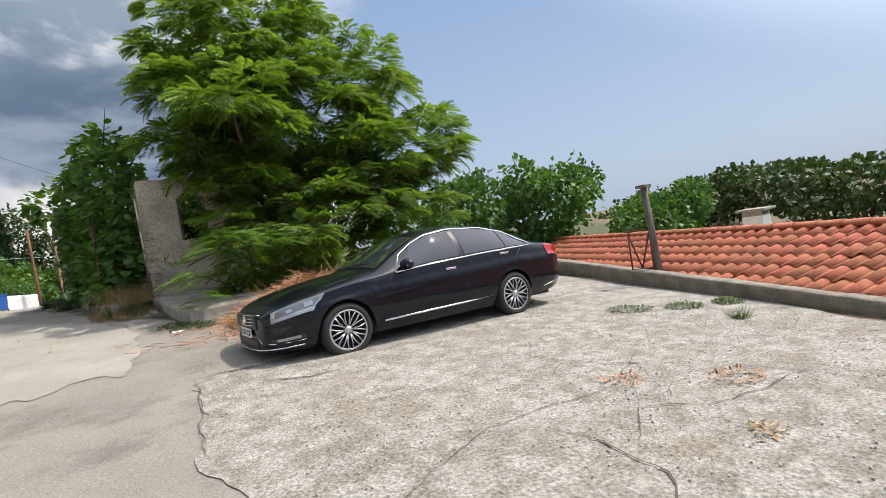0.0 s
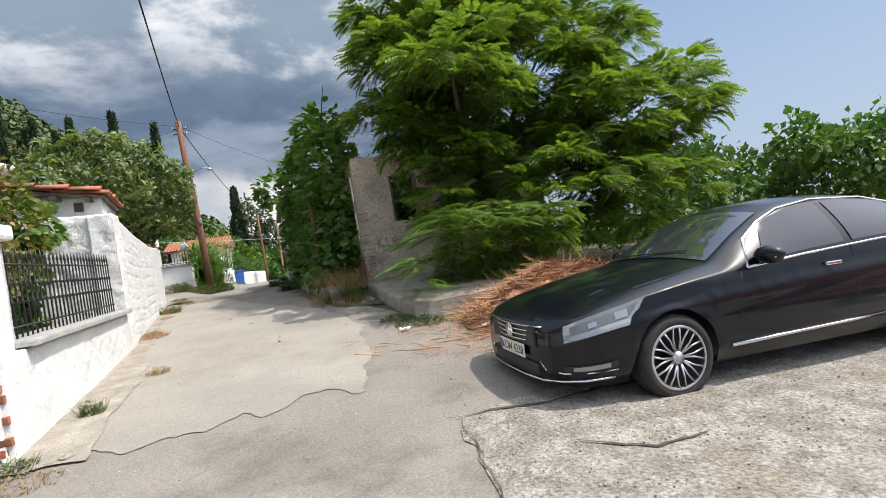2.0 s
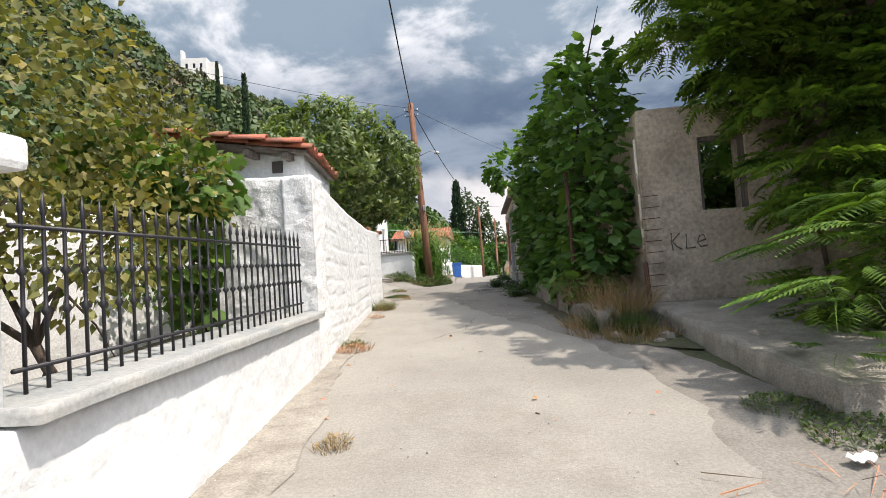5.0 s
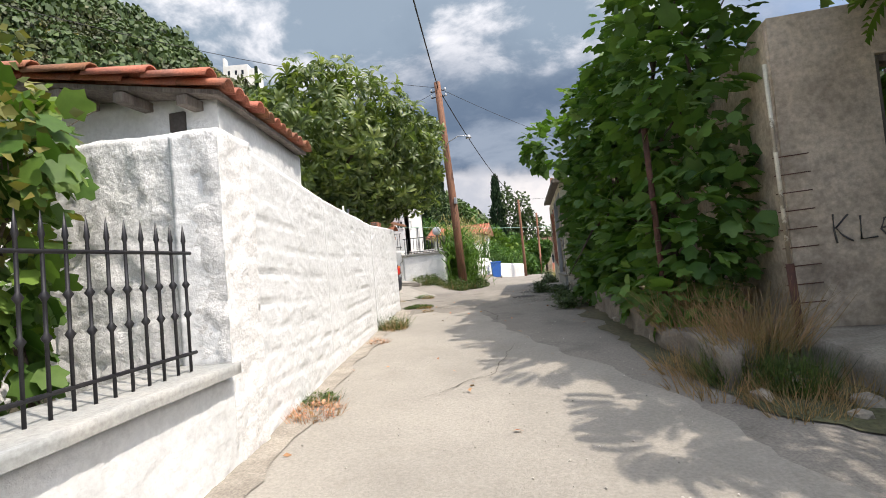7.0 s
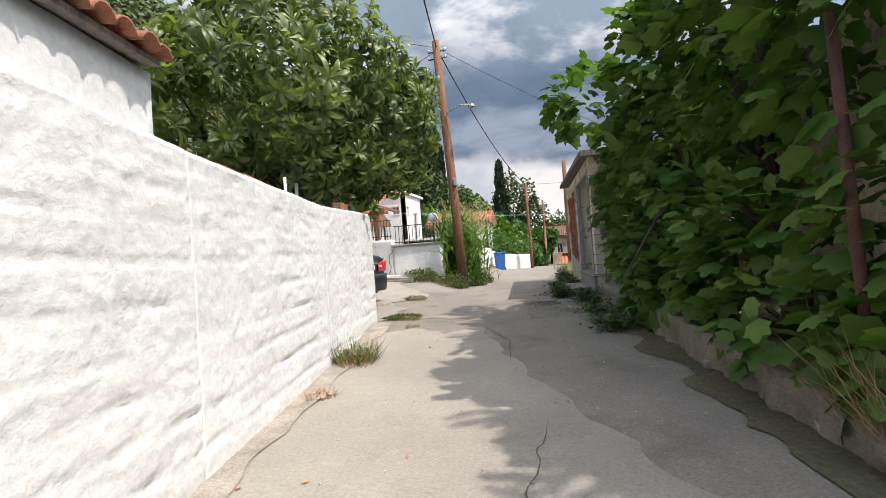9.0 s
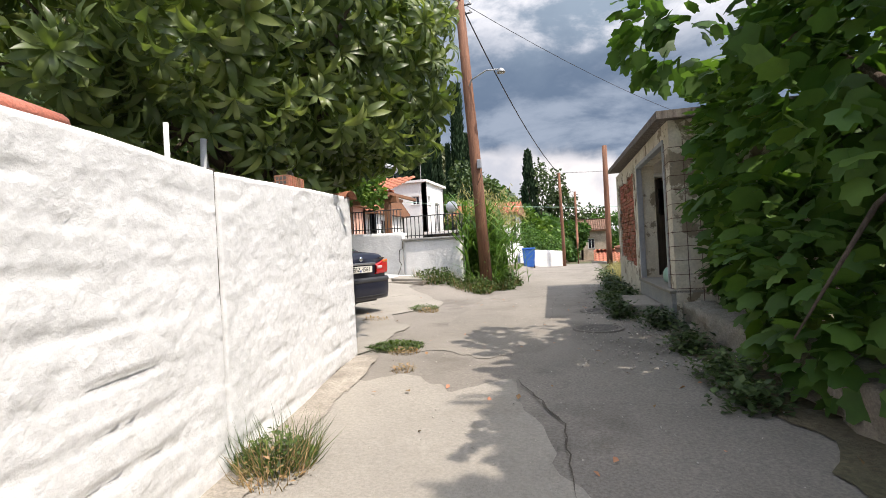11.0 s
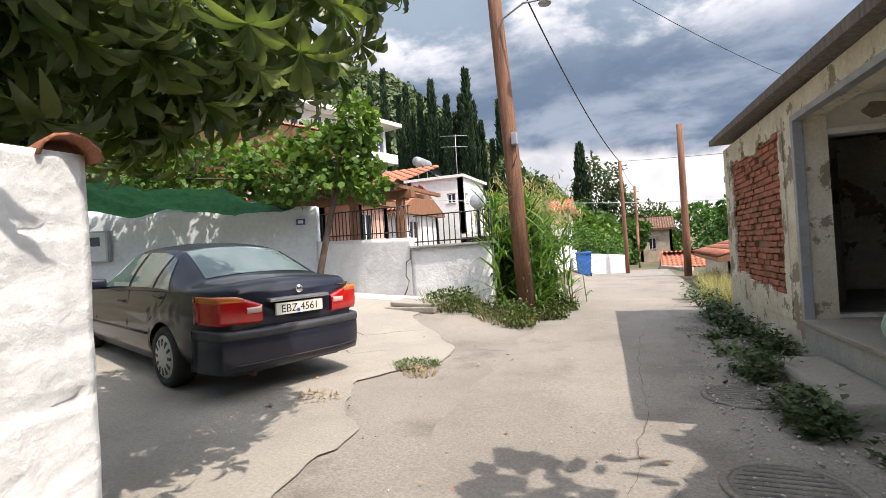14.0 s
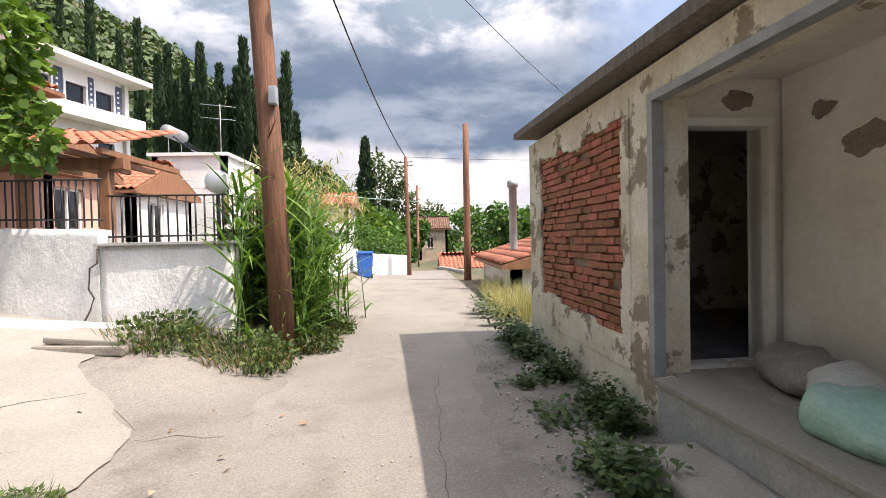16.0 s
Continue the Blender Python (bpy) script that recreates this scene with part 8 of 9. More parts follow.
# dark saloon in the yard
car2 = thing("car", "dusty dark navy saloon car with red and orange lamps", "car", (0, 0, 0))
car2.matrix_basis = pose(-9.77, 22.54, 1.315, ry=3.0, rz=-17.9)
c2 = Car(car2, dict(len=4.47, wheels=(0.74, 3.465), arch=0.345, hub=0.305, tyre=0.305, rim=0.205, track=0.745,
    low=((0, 0.26), (0.15, 0.21), (0.6, 0.20), (1.4, 0.20), (3.1, 0.20), (4.0, 0.24), (4.47, 0.30)),
    belt=((0, 0.62), (0.1, 0.70), (0.3, 0.76), (0.7, 0.81), (1.3, 0.86), (2.0, 0.89), (3.0, 0.92), (3.7, 0.945), (4.1, 0.965), (4.35, 0.955), (4.47, 0.92)),
    top=((0, 0.66), (0.1, 0.755), (0.3, 0.83), (0.7, 0.90), (1.15, 0.955), (1.42, 0.985), (1.8, 1.20), (2.1, 1.345), (2.35, 1.395), (2.7, 1.415), (3.0, 1.405), (3.25, 1.36), (3.5, 1.25), (3.86, 1.085), (4.1, 1.075), (4.36, 1.07), (4.44, 1.05), (4.47, 1.0)),
    wbelt=((0, 0.55), (0.06, 0.68), (0.2, 0.79), (0.5, 0.82), (1.2, 0.83), (2.5, 0.832), (3.6, 0.825), (3.95, 0.80), (4.15, 0.765), (4.3, 0.715), (4.40, 0.665), (4.47, 0.60)),
    wtop=((0, 0.5), (0.2, 0.64), (0.5, 0.68), (1.2, 0.70), (1.45, 0.70), (1.8, 0.62), (2.1, 0.575), (2.7, 0.56), (3.2, 0.56), (3.5, 0.60), (3.86, 0.655), (4.1, 0.66), (4.3, 0.64), (4.47, 0.56))), M["paint_navy"])
c2.skin()
c2.patch("side_window", 1.74, 2.50, 1.10, 1.90, M["car_glass_reflection"], "glass with a pale green reflection in its colour", x_lo_top=1.98, nx=16)
c2.patch("side_window", 2.58, 3.16, 1.10, 1.90, M["car_glass_reflection"], "glass with a pale green reflection in its colour", nx=14)
c2.patch("quarter_window", 3.20, 3.56, 1.10, 1.88, M["car_glass_reflection"], "small corner glass", x_hi_top=3.30, nx=8)
c2.across("windscreen", 1.46, 2.13, M["car_glass_reflection"], "windscreen with a pale reflection in its colour")
c2.across("rear_window", 3.24, 3.84, M["car_glass_reflection"], "rear window with a pale reflection in its colour")
c2.line("door_seam", [(1.50, 0.08), (1.50, 0.5), (1.56, 0.98)], 0.0035, M["trim_black"], "shut line", off=0.001)
c2.line("door_seam", [(2.54, 0.08), (2.54, 0.5), (2.54, 1.0), (2.54, 1.9)], 0.006, M["trim_black"], "shut line", off=0.001)
c2.line("door_seam", [(3.04, 0.1), (3.16, 0.4), (3.45, 0.7), (3.52, 0.98)], 0.0035, M["trim_black"], "shut line", off=0.001)
c2.line("rub_strip", [(1.12, 0.42), (1.8, 0.42), (2.5, 0.42), (3.08, 0.42)], 0.012, M["trim_black"], "black rubbing strip")
c2.line("window_trim", [(1.62, 1.03), (2.4, 1.03), (3.0, 1.03), (3.60, 1.03)], 0.007, M["trim_black"], "black belt strip")
for hx in (2.36, 3.34):
    for sg in (-1, 1):
        p = c2.S(hx, 0.84, 0.012)
        part("door_handle", box(-0.08, -0.016, -0.015, 0.08, 0.014, 0.015, 0.008), M["trim_black"], car2, "black pull handle", (hx, p.y * -sg, p.z))
for sg in (-1, 1):
    p = c2.S(1.72, 1.05, 0.10)
    part("door_mirror", box(1.66, p.y * -sg - 0.10, p.z - 0.035, 1.80, p.y * -sg + 0.10, p.z + 0.085, 0.035), M["paint_navy"], car2, smoothed=True)
c2.patch("headlamp", 0.09, 0.42, 0.78, 0.98, M["lamp_clear"], "clear lens", off=0.008)
# tail panel details
X = 4.47
def tail_bow(y, edge=0.80):
    """How far the tail stands back from its middle at y."""
    return 0.045 - 0.10 * (abs(y) / edge) ** 4 - 0.34 * max(0.0, (abs(y) - 0.755) / 0.085) ** 1.5


def tail_shell(name, y0, y1, low_z, high_z, proud, mat, label, rows=8, cols=24, puff=0.03):
    """A rounded shell across the tail; the heights are functions of y."""
    V, F = [], []
    for i in range(cols + 1):
        y = y0 + (y1 - y0) * i / cols
        for j in range(rows + 1):
            v = j / rows
            x = X + tail_bow(y) + proud + puff * (1 - abs(2 * v - 1) ** 3.0)
            V.append((x, y, low_z(y) + (high_z(y) - low_z(y)) * v))
        V.append((X - 0.42, y * 0.98, high_z(y) - 0.004))
        V.append((X - 0.42, y * 0.98, low_z(y) + 0.004))
    n = rows + 3
    for i in range(cols):
        for j in range(n):
            F.append((i * n + j, (i + 1) * n + j, (i + 1) * n + (j + 1) % n, i * n + (j + 1) % n))
    F += [tuple(range(n - 1, -1, -1)), tuple(cols * n + j for j in range(n))]
    return part(name, mesh_from(name, V, F, mat, True), None, car2, label)


tail_shell("rear_bumper", -0.84, 0.84, lambda y: 0.25, lambda y: 0.625, 0.0, M["paint_navy"], "rounded navy bumper", rows=12, cols=110, puff=0.03)
tail_shell("bumper_strip", -0.84, 0.84, lambda y: 0.545, lambda y: 0.63, 0.018, M["bumper_grey"], "scuffed grey bumper strip", cols=110, puff=0.02)
# the crease's shade is laid on as a thin black strip
tail_shell("bumper_lip", -0.70, 0.70, lambda y: 0.31, lambda y: 0.33, 0.026, M["trim_black"], "dark strip put in for the shade of the bumper crease", rows=4, cols=30, puff=0.006)
for sg in (-1, 1):
    inner = lambda y: 0.93 - 0.10 * max(0.0, min(1.0, (0.62 - abs(y)) / 0.26)) ** 1.2
    tail_shell("tail_lamp", sg * 0.385, sg * 0.825, lambda y: 0.68, inner, -0.010, M["lamp_red"], "red lens", cols=36, puff=0.015)
    tail_shell("indicator_lamp", sg * 0.56, sg * 0.827, lambda y: 0.872, lambda y: inner(y) + 0.003, -0.007, M["lamp_orange"], "orange lens", cols=24, puff=0.015)
    tail_shell("reverse_lamp", sg * 0.40, sg * 0.535, lambda y: 0.765, lambda y: min(0.835, inner(y) - 0.012), -0.007, M["lamp_white"], "pale reverse lens", cols=8, puff=0.02)
part("boot_bar", box(X - 0.01, -0.33, 0.855, X + 0.075, 0.33, 0.888, 0.012), M["alloy"], car2, "silver boot handle bar")
lathe("badge", [(0.040, -0.004), (0.038, 0.004), (0.0, 0.006)], 24, M["chrome"], car2, "round badge").matrix_basis = pose(X + 0.05, 0, 0.955, 0, 0, -90)
plate = part("number_plate", box(X + 0.030, -0.26, 0.725, X + 0.058, 0.26, 0.835, 0.004), M["plate"], car2, "yellowed white rear number plate")
lettering("characters", "EBZ 4561", 0.105, M["ink"], plate, pose(X + 0.0595, 0, 0.777, 90, 0, 90))
part("plate_mark", box(X + 0.0575, -0.035, 0.735, X + 0.0595, -0.005, 0.77, 0.001), M["plate_blue"], plate, "small blue mark")
part("model_badge", box(X - 0.01, 0.47, 0.955, X + 0.035, 0.60, 0.975, 0.002), M["chrome"], car2, "small chrome model badge")
for sg in (-1, 1):
    for wx in c2.k["wheels"]:
        c2.wheel(wx, sg, "cap")
tubes("exhaust", [([(X - 0.3, -0.45, 0.22), (X - 0.02, -0.45, 0.21)], 0.025)], M["rust"], car2, sides=8)

# ---- weeds, stones, litter, cracks, covers ----
def weed(label, x, y, r, h, mat, seed, per=90, lean=1.1, width=0.004):
    t = thing("weed_tuft", label, "weeds", (x, y, g(x, y)), "weed tufts")
    ob = blades("tuft", [(x, y, r)], mat, seed, h, width * 0.7, int(per * 1.5), lean=lean, parent=t)
    ob.matrix_basis = t.matrix_basis.inverted()
    rng = np.random.default_rng(seed)
    T = []
    for i in range(int(per * (2.2 if mat is M["grass"] else 0.6))):
        a, q = rng.random() * 6.283, math.sqrt(rng.random())
        px, py = x + math.cos(a) * q * r * (1.05 + 0.4 * fbm((math.cos(a) + seed, math.sin(a), 1), 2)), y + math.sin(a) * q * r * 0.9
        pz = g(px, py) + 0.03 + rng.random() * h[1] * 0.55 * (1 - q * q)
        T.append(frame4(np.array((px, py, pz)), turn_to(np.array((rng.normal(), rng.normal(), 0.45)), rng, (0, 0, 1.0)), rng.uniform(0.6, 1.3)))
    scatter("leaves", leaf_flat(0.042, 0.011), T, mat, t).matrix_basis = t.matrix_basis.inverted()


for i, (x, y, r, hh, mk, per) in enumerate((
        (-2.42, 8.05, 0.10, (0.10, 0.25), "grass", 70), (-2.15, 9.35, 0.13, (0.05, 0.14), "straw", 110), (-2.95, 12.2, 0.22, (0.06, 0.18), "brush", 220), (-3.05, 12.5, 0.16, (0.06, 0.16), "grass", 80),
        (-3.58, 16.05, 0.22, (0.10, 0.36), "grass", 230), (-3.5, 15.9, 0.18, (0.10, 0.3), "straw", 120), (-3.95, 18.85, 0.30, (0.04, 0.10), "grass", 420), (-3.75, 18.6, 0.14, (0.03, 0.09), "straw", 120), (-3.4, 14.9, 0.12, (0.05, 0.14), "brush", 80),
        (-4.75, 22.2, 0.26, (0.04, 0.14), "grass", 160), (-4.55, 21.9, 0.18, (0.04, 0.1), "straw", 90), (-5.1, 20.9, 0.2, (0.03, 0.09), "straw", 90), (-3.5, 17.9, 0.1, (0.04, 0.1), "straw", 60),
        (7.0, 3.4, 0.2, (0.04, 0.12), "grass", 140), (6.4, 3.7, 0.25, (0.04, 0.12), "grass", 160), (5.9, 4.2, 0.3, (0.03, 0.10), "grass", 150), (6.0, 2.8, 0.08, (0.1, 0.24), "grass", 50), (3.9, 1.9, 0.22, (0.02, 0.06), "brush", 160), (3.3, 2.5, 0.18, (0.02, 0.05), "brush", 110), (3.0, 1.35, 0.12, (0.02, 0.06), "straw", 80),
        (1.25, 9.4, 0.35, (0.04, 0.14), "grass", 260), (1.0, 9.9, 0.25, (0.03, 0.10), "grass", 150), (-2.6, 6.9, 0.2, (0.05, 0.16), "grass", 90), (-2.3, 6.6, 0.2, (0.03, 0.1), "straw", 90))):
    weed({"grass": "green weeds growing from a crack in the paving", "straw": "dry straw-coloured weeds on the paving", "brush": "dead brown weeds at the foot of the wall"}[mk], x, y, r, hh, M[mk], 200 + i, per)
# dry grass at the foot of the fig tree and ruin
sp = [(0.45 + 0.25 * math.sin(k), 12.8 + 0.22 * k, 0.30) for k in range(7)]
zdry = lambda x, y: g(x, y) + 0.22
tagged(blades("dry_grass", sp, M["straw"], 251, (0.12, 0.65), 0.003, 170, lean=1.1, z_of=zdry, label="tall dry brown grass below the fig tree", kind="stuff"), category="dry grass")
tagged(blades("green_verge", [(0.15, 12.6, 0.35), (0.05, 13.1, 0.25), (0.5, 12.2, 0.3), (0.9, 12.4, 0.25)], M["straw"], 252, (0.05, 0.28), 0.003, 420, lean=1.0, label="fine pale dry weeds at the wall foot", kind="stuff"), category="weeds")
for i, (x, y, r) in enumerate(((0.35, 12.75, 0.28), (0.62, 12.45, 0.18))):
    weed("soft grey-green weed tuft below the fig tree", x, y, r, (0.15, 0.42), M["grass"], 245 + i, 260, 0.7)
# dark nettles along the house foot and low wall
rng = np.random.default_rng(253)
T = []
for s0, s1, off, n, hgt in ((2.3, 5.8, -0.26, 4200, 0.30), (0.3, 2.2, -0.60, 1800, 0.24), (-3.4, 0.2, -0.26, 3000, 0.26), (5.6, 8.4, -0.2, 2200, 0.45), (2.6, 4.0, -0.62, 500, 0.14)):
    for i in range(n):
        s = rng.uniform(s0, s1)
        x, y = hp(s, off + rng.normal() * 0.10)
        if fbm((s * 1.6, off, 5), 3) < -0.1:
            continue
        z = g(x, y) + rng.random() ** 1.4 * hgt * (0.8 + 0.5 * fbm((s * 2, 1, 1), 2))
        way = np.array((rng.normal(), rng.normal(), 0.5))
        T.append(frame4(np.array((x, y, z)), turn_to(way, rng, (0, 0, 1.0)), rng.uniform(0.7, 1.3)))
tagged(scatter("nettles", leaf_flat(0.06, 0.022), T, M["leaf_dark"], None, "dark green nettles along the house foot", "stuff"), category="weeds")
# pale yellow grass on the right verge past the house, weeds round the pole
tagged(blades("yellow_grass", [(-0.85 + 0.05 * k, 28.0 + 0.55 * k, 0.45) for k in range(10)], M["plume"], 254, (0.25, 0.6), 0.006, 210, lean=0.5, label="pale yellow dry grass on the verge", kind="stuff"), category="dry grass")
for i, (x, y, r, n) in enumerate(((-5.45, 25.15, 0.48, 420), (-4.5, 25.1, 0.5, 460), (-4.0, 26.0, 0.35, 260), (-3.9, 27.2, 0.3, 200))):
    t = thing("weed_bush", "green and straw-coloured weeds beside the pole", "weeds", (x, y, g(x, y)), "roadside weeds")
    blades("tuft", [(x, y, r)], M["grass"], 260 + i, (0.12, 0.42), 0.004, n, lean=0.9, parent=t).matrix_basis = t.matrix_basis.inverted()
    crown("leaves", leaf_flat(0.06, 0.02), [((x, y, g(x, y) + 0.12), (r * 1.1, r, 0.22)), ((x + r * 0.6, y - r * 0.4, g(x, y) + 0.08), (r * 0.7, r * 0.6, 0.16))], 900, M["grass"], 280 + i, t, shell=0.2, flat=0.4).matrix_basis = t.matrix_basis.inverted()
    blades("dry_tuft", [(x, y, r)], M["straw"], 270 + i, (0.12, 0.45), 0.005, n // 3, lean=0.9, parent=t, label="dry blades").matrix_basis = t.matrix_basis.inverted()


def line_crack(pts, w=0.012, label="dark crack in the road surface", lift=0.030):
    """A dark crack, a thin uneven ribbon on the ground."""
    P = []
    for a, b in zip(pts, pts[1:]):
        n = max(2, int(math.hypot(b[0] - a[0], b[1] - a[1]) / 0.06))
        P += [(a[0] + (b[0] - a[0]) * k / n, a[1] + (b[1] - a[1]) * k / n) for k in range(n)]
    P.append(pts[-1])
    V, F = [], []
    for i, (x, y) in enumerate(P):
        j, k = max(i - 1, 0), min(i + 1, len(P) - 1)
        dx, dy = P[k][0] - P[j][0], P[k][1] - P[j][1]
        l = math.hypot(dx, dy) + 1e-9
        o = 0.05 * fbm((x * 3, y * 3, 2), 4)
        ww = w * (0.45 + 0.9 * abs(fbm((x * 5, y * 5, 9), 2))) * min(1, 4 * i / len(P) + 0.1, 4 * (1 - i / len(P)) + 0.1)
        for sg in (-1, 1):
            q = (x - dy / l * (o + sg * ww), y + dx / l * (o + sg * ww))
            V.append((q[0], q[1], g(*q) + lift + 0.012 * fbm((q[0] * 0.8, q[1] * 0.8, 0), 3)))
        if i:
            F.append((2 * i - 2, 2 * i, 2 * i + 1, 2 * i - 1))
    tagged(new("road_crack", mesh_from("road_crack", V, F, M["crack"])), label, "crack", "road cracks", "structure")


for pts, w in ((((0.62, 5.95), (1.2, 5.85), (1.9, 5.9), (2.6, 5.95)), 0.022), (((0.35, 3.5), (0.55, 4.5), (0.66, 5.4), (0.68, 5.95)), 0.006), (((1.2, 5.2), (1.6, 4.9), (2.0, 4.95)), 0.016), (((0.9, 2.2), (2.0, 2.6), (3.2, 2.5), (4.4, 3.0)), 0.005), (((2.6, 4.4), (3.4, 3.7), (3.6, 2.9), (4.2, 2.2), (4.4, 1.2)), 0.007), (((1.2, 3.8), (2.4, 3.6), (3.3, 3.9)), 0.005), (((4.6, 3.9), (5.4, 3.4), (6.2, 3.1)), 0.006), (((2.3, 1.7), (2.9, 2.1), (3.4, 1.7), (4.4, 1.6)), 0.006), (((1.6, 0.9), (2.2, 1.5), (2.3, 2.2)), 0.009),
              (((-7.0, 24.0), (-6.2, 23.5), (-5.4, 23.9)), 0.010), (((-5.2, 23.0), (-5.8, 22.6), (-6.4, 22.9)), 0.008), (((-2.5, 19.0), (-2.35, 21), (-2.45, 23), (-2.3, 26)), 0.003), (((-2.2, 12.4), (-1.6, 13.2), (-1.5, 14.4)), 0.006), (((-1.9, 15.9), (-2.0, 16.8), (-2.4, 17.7)), 0.010)):
    line_crack(pts, w)
# vertical crack in the long wall
wc = thing("wall_gap", "dark open joint running down the whitewashed wall", "crack", (-3.795, 15.92, 0.9))
part("shadow_gap", box(-0.30, -0.022, -0.1, -0.02, 0.022, 1.74), M["crack"], wc)
# stones and gravel
rng = np.random.default_rng(271)
pebs = []
for k in range(3):
    bm = bmesh.new()
    bmesh.ops.create_icosphere(bm, subdivisions=1, radius=1)
    for v in bm.verts:
        v.co = Vector((v.co.x * rng.uniform(0.8, 1.2), v.co.y * rng.uniform(0.7, 1.1), v.co.z * 0.6)) * rng.uniform(0.85, 1.1)
    pebs.append(([tuple(v.co) for v in bm.verts], [[v.index for v in f.verts] for f in bm.faces]))
    bm.free()
M["pebble"] = material("grey_gravel", [(0.46, 0.43, 0.38), (0.36, 0.33, 0.285)], 8, 0.95, island=0.3, fine=0.2)
for k, (n, lo, hi, xr, yr) in enumerate(((5200, 0.004, 0.011, (0.6, 7.0), (0.5, 7.8)), (1500, 0.004, 0.010, (-4.4, 1.0), (5.5, 28)), (1200, 0.006, 0.016, (-1.9, -0.6), (18, 26)))):
    T = []
    for i in range(n):
        x, y = rng.uniform(*xr), rng.uniform(*yr)
        if k == 0 and fbm((x * 0.9, y * 0.9, 3), 3) < -0.15:
            continue
        if k == 0 and x < 0.55 + 0.1 * (y < 6):
            continue
        if k == 1 and not (np.interp(y, *np.array(WALL_X).T) < x < 0.9 - 0.09 * y):
            continue
        m = frame4(np.array((x, y, g(x, y) + 0.028 + 0.012 * fbm((x * 0.8, y * 0.8, 0), 3))), np.array(Euler((rng.normal() * 0.4, rng.normal() * 0.4, rng.random() * 6)).to_matrix()), rng.uniform(lo, hi))
        T.append(m)
    tagged(scatter("gravel", pebs[k], T, M["pebble"], None, "loose grey gravel on the paving", "stuff"), category="gravel")
for i, (x, y, s) in enumerate(((0.62, 12.55, 0.16), (0.9, 12.2, 0.12), (0.35, 12.35, 0.10), (0.75, 12.0, 0.08), (1.15, 12.3, 0.13), (-0.62, 19.9, 0.13), (-0.2, 15.6, 0.12), (0.05, 14.2, 0.14), (-0.55, 18.3, 0.10), (-3.8, 17.3, 0.06), (-2.2, 6.95, 0.07), (-1.25, 26.0, 0.12))):
    t = thing("stone", "pale broken stone lying on the ground", "stone", (x, y, g(x, y) + s * 0.3), "loose stones", rz=i * 50)
    part("lump", mesh_from("lump", [tuple(Vector(v) * s * (1 + 0.25 * fbm((v[0] + i, v[1], v[2]), 2))) for v in pebs[i % 3][0]], pebs[i % 3][1], M["kerb"]), None, t)
for i, (x, y, mat, lb) in enumerate(((1.95, 8.55, "frame_white", "crumpled white plastic litter in the straw"), (2.45, 8.45, "lamp_red", "crumpled red wrapper in the straw"), (2.55, 7.75, "frame_white", "crumpled white plastic litter in the straw"), (0.95, 9.0, "frame_white", "white paper scrap on the asphalt"), (1.9, 7.35, "frame_white", "white paper scrap on the straw"))):
    t = thing("litter", lb, "litter", (x, y, g(x, y) + 0.035), "litter", rz=i * 70)
    part("scrap", grid_mesh("scrap", lambda u, v: (0.16 * u - 0.08, 0.09 * v - 0.045, 0.03 + 0.03 * fbm((u * 3 + i, v * 3, 1), 3)), 8, 6, M[mat]), None, t)
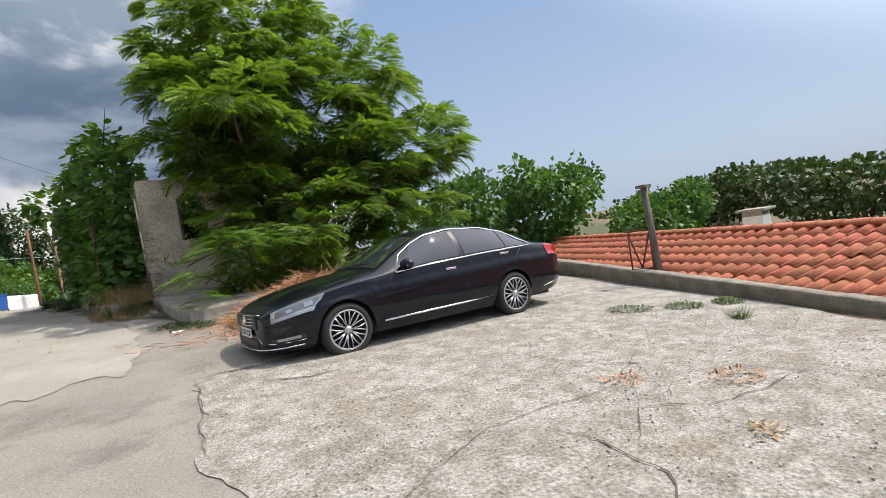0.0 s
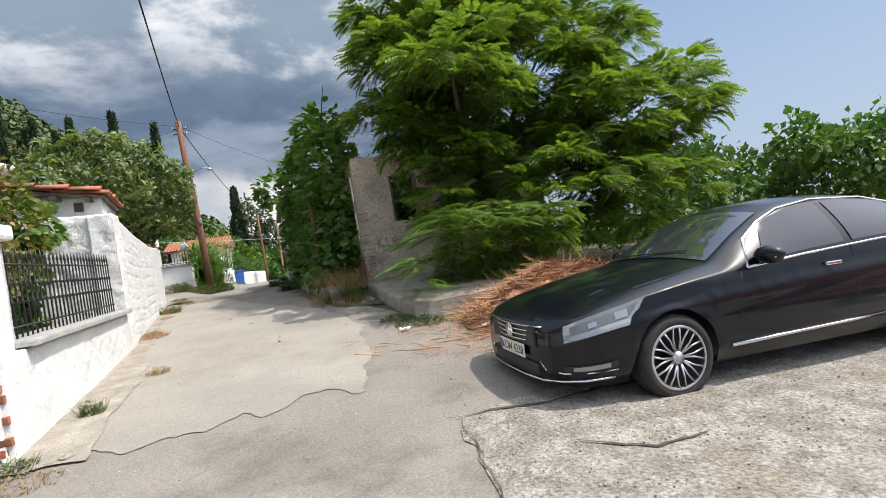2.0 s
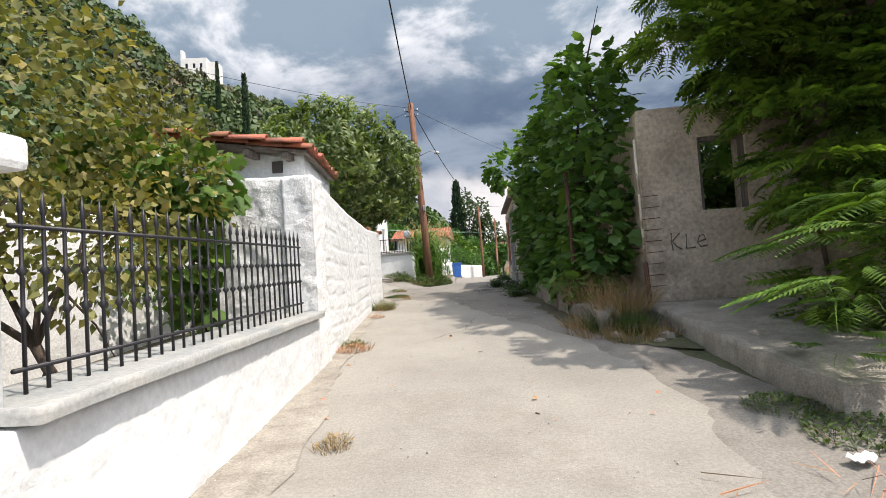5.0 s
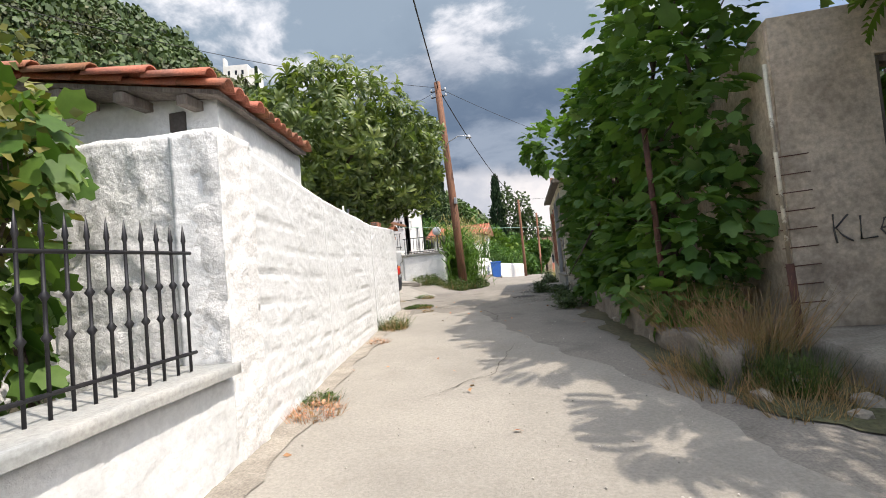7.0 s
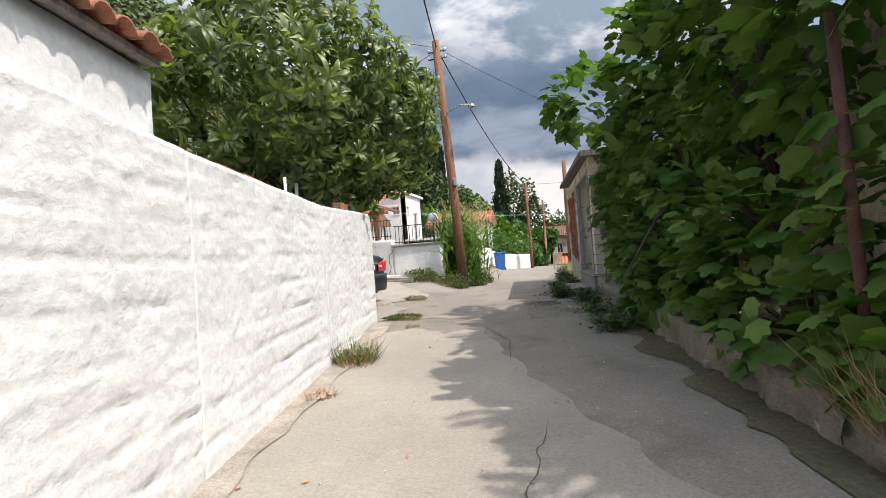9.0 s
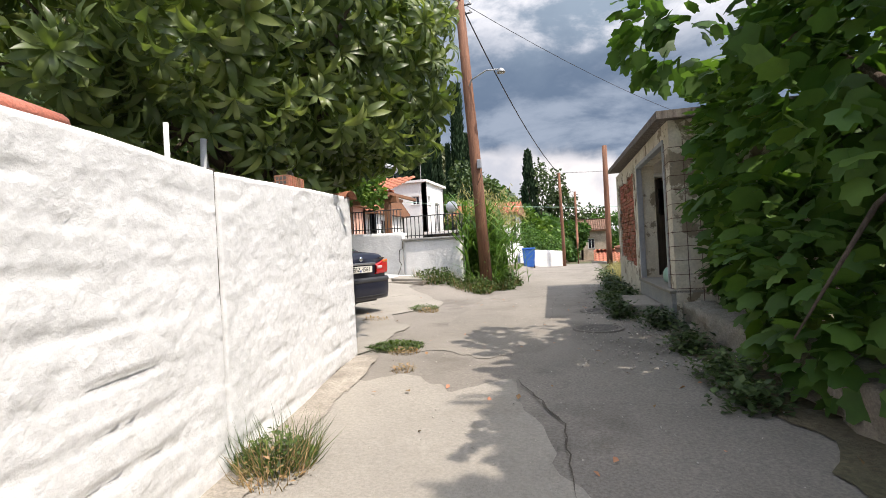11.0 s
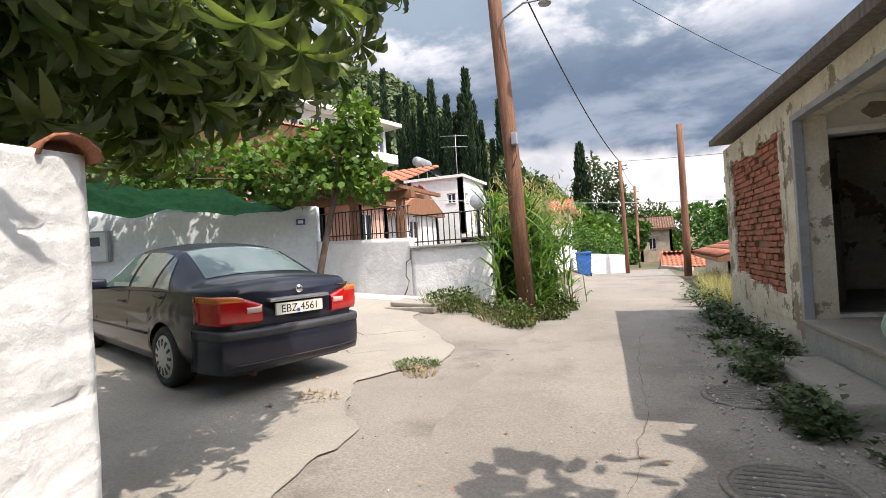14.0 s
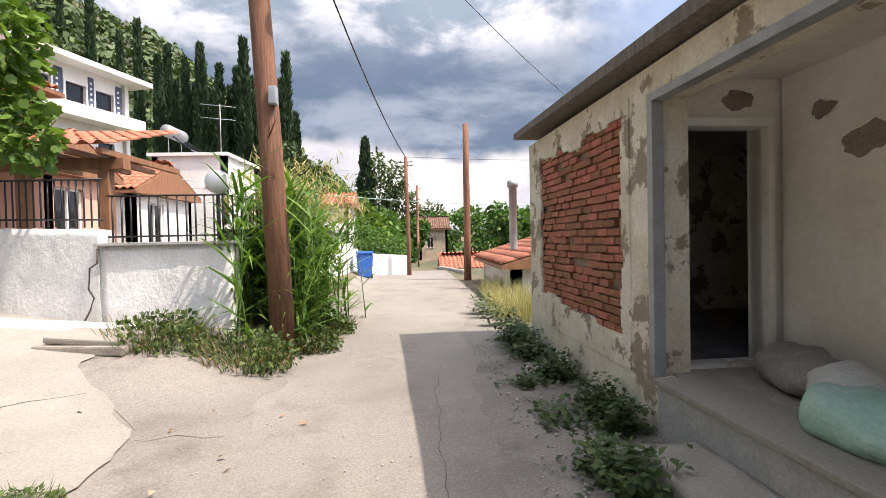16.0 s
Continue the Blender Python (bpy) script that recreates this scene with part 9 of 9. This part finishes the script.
# manhole covers and drain
for x, y, lb in ((-1.72, 20.05, "round iron manhole cover in the dark asphalt"), (-1.65, 21.6, "round worn manhole cover in the asphalt")):
    t = thing("manhole_cover", lb, "manhole cover", (x, y, g(x, y) + 0.015), "manhole covers")
    lathe("rim", [(0.31, 0.0), (0.31, 0.012), (0.27, 0.012), (0.27, 0.004)], 32, M["asphalt"], t).matrix_basis = pose(0, 0, 0, 90)
    lathe("lid", [(0.265, 0.0), (0.265, 0.010), (0.0, 0.010)], 32, M["asphalt"], t).matrix_basis = pose(0, 0, 0, 90)
    for k in range(9):
        w_ = math.sqrt(max(0.0, 0.24 ** 2 - (0.054 * (k - 4)) ** 2))
        part("rib", box(-w_, 0.054 * (k - 4) - 0.010, 0.008, w_, 0.054 * (k - 4) + 0.010, 0.014, 0.002), M["asphalt_new"], t)
dg = thing("drain_slab", "tilted concrete drain slab by the garden wall", "drain cover", (-6.0, 25.0, g(-6.0, 25.0)), rz=-8)
part("slab", box(-0.42, -0.22, 0.06, 0.42, 0.22, 0.13, 0.02, pose(0, 0, 0, 4, 3, 0)), M["concrete"], dg)
part("frame", box(-0.50, -0.28, -0.05, 0.50, 0.30, 0.05, 0.02), M["kerb"], dg)
# fallen dry leaves
rng = np.random.default_rng(281)
T = []
for i in range(170):
    x, y = rng.uniform(-7, 0.4), rng.uniform(9, 24)
    if x < np.interp(y, *np.array(WALL_X).T) + 0.1 and y < 18.6:
        continue
    m = frame4(np.array((x, y, g(x, y) + 0.036)), np.array(Euler((rng.normal() * 0.3, rng.normal() * 0.3, rng.random() * 6)).to_matrix()), rng.uniform(0.4, 1.1))
    T.append(m)
tagged(scatter("fallen_leaves", leaf_flat(0.07, 0.02), T, M["brush"], None, "scattered dry fallen leaves on the lane", "stuff"), category="leaves")

# ---- bricks of the house front ----
wallb = thing("brickwork", "bared red brick courses in the house front", "bricks", (*hp(3.0, 0), 1.5), kind="structure")
bi = wallb.matrix_basis.inverted()
rng = np.random.default_rng(17)
shapes = []
for k in range(4):
    bm = box(-0.106, -0.04, -0.030, 0.106, 0.05, 0.030, 0.006)
    for v in bm.verts:
        v.co += Vector(rng.normal(size=3) * 0.0022)
    me = bpy.data.meshes.new("brick")
    bm.to_mesh(me)
    bm.free()
    me.materials.append(M["brick"])
    shapes.append(me)
row, z = 0, 1.575
while z < 3.42:
    s = 2.96 + (0.11 if row % 2 else 0.0)
    while s < HL - 0.40:
        if rng.random() > 0.03:
            part("brick", shapes[rng.integers(4)], None, wallb, at=bi @ hm(s, 0.052 + rng.normal() * 0.007, z + rng.normal() * 0.002) @ pose(0, 0, 0, 0, rng.normal() * 0.5, rng.normal() * 1.2))
        s += 0.226 + rng.normal() * 0.003
    z += 0.0735
    row += 1
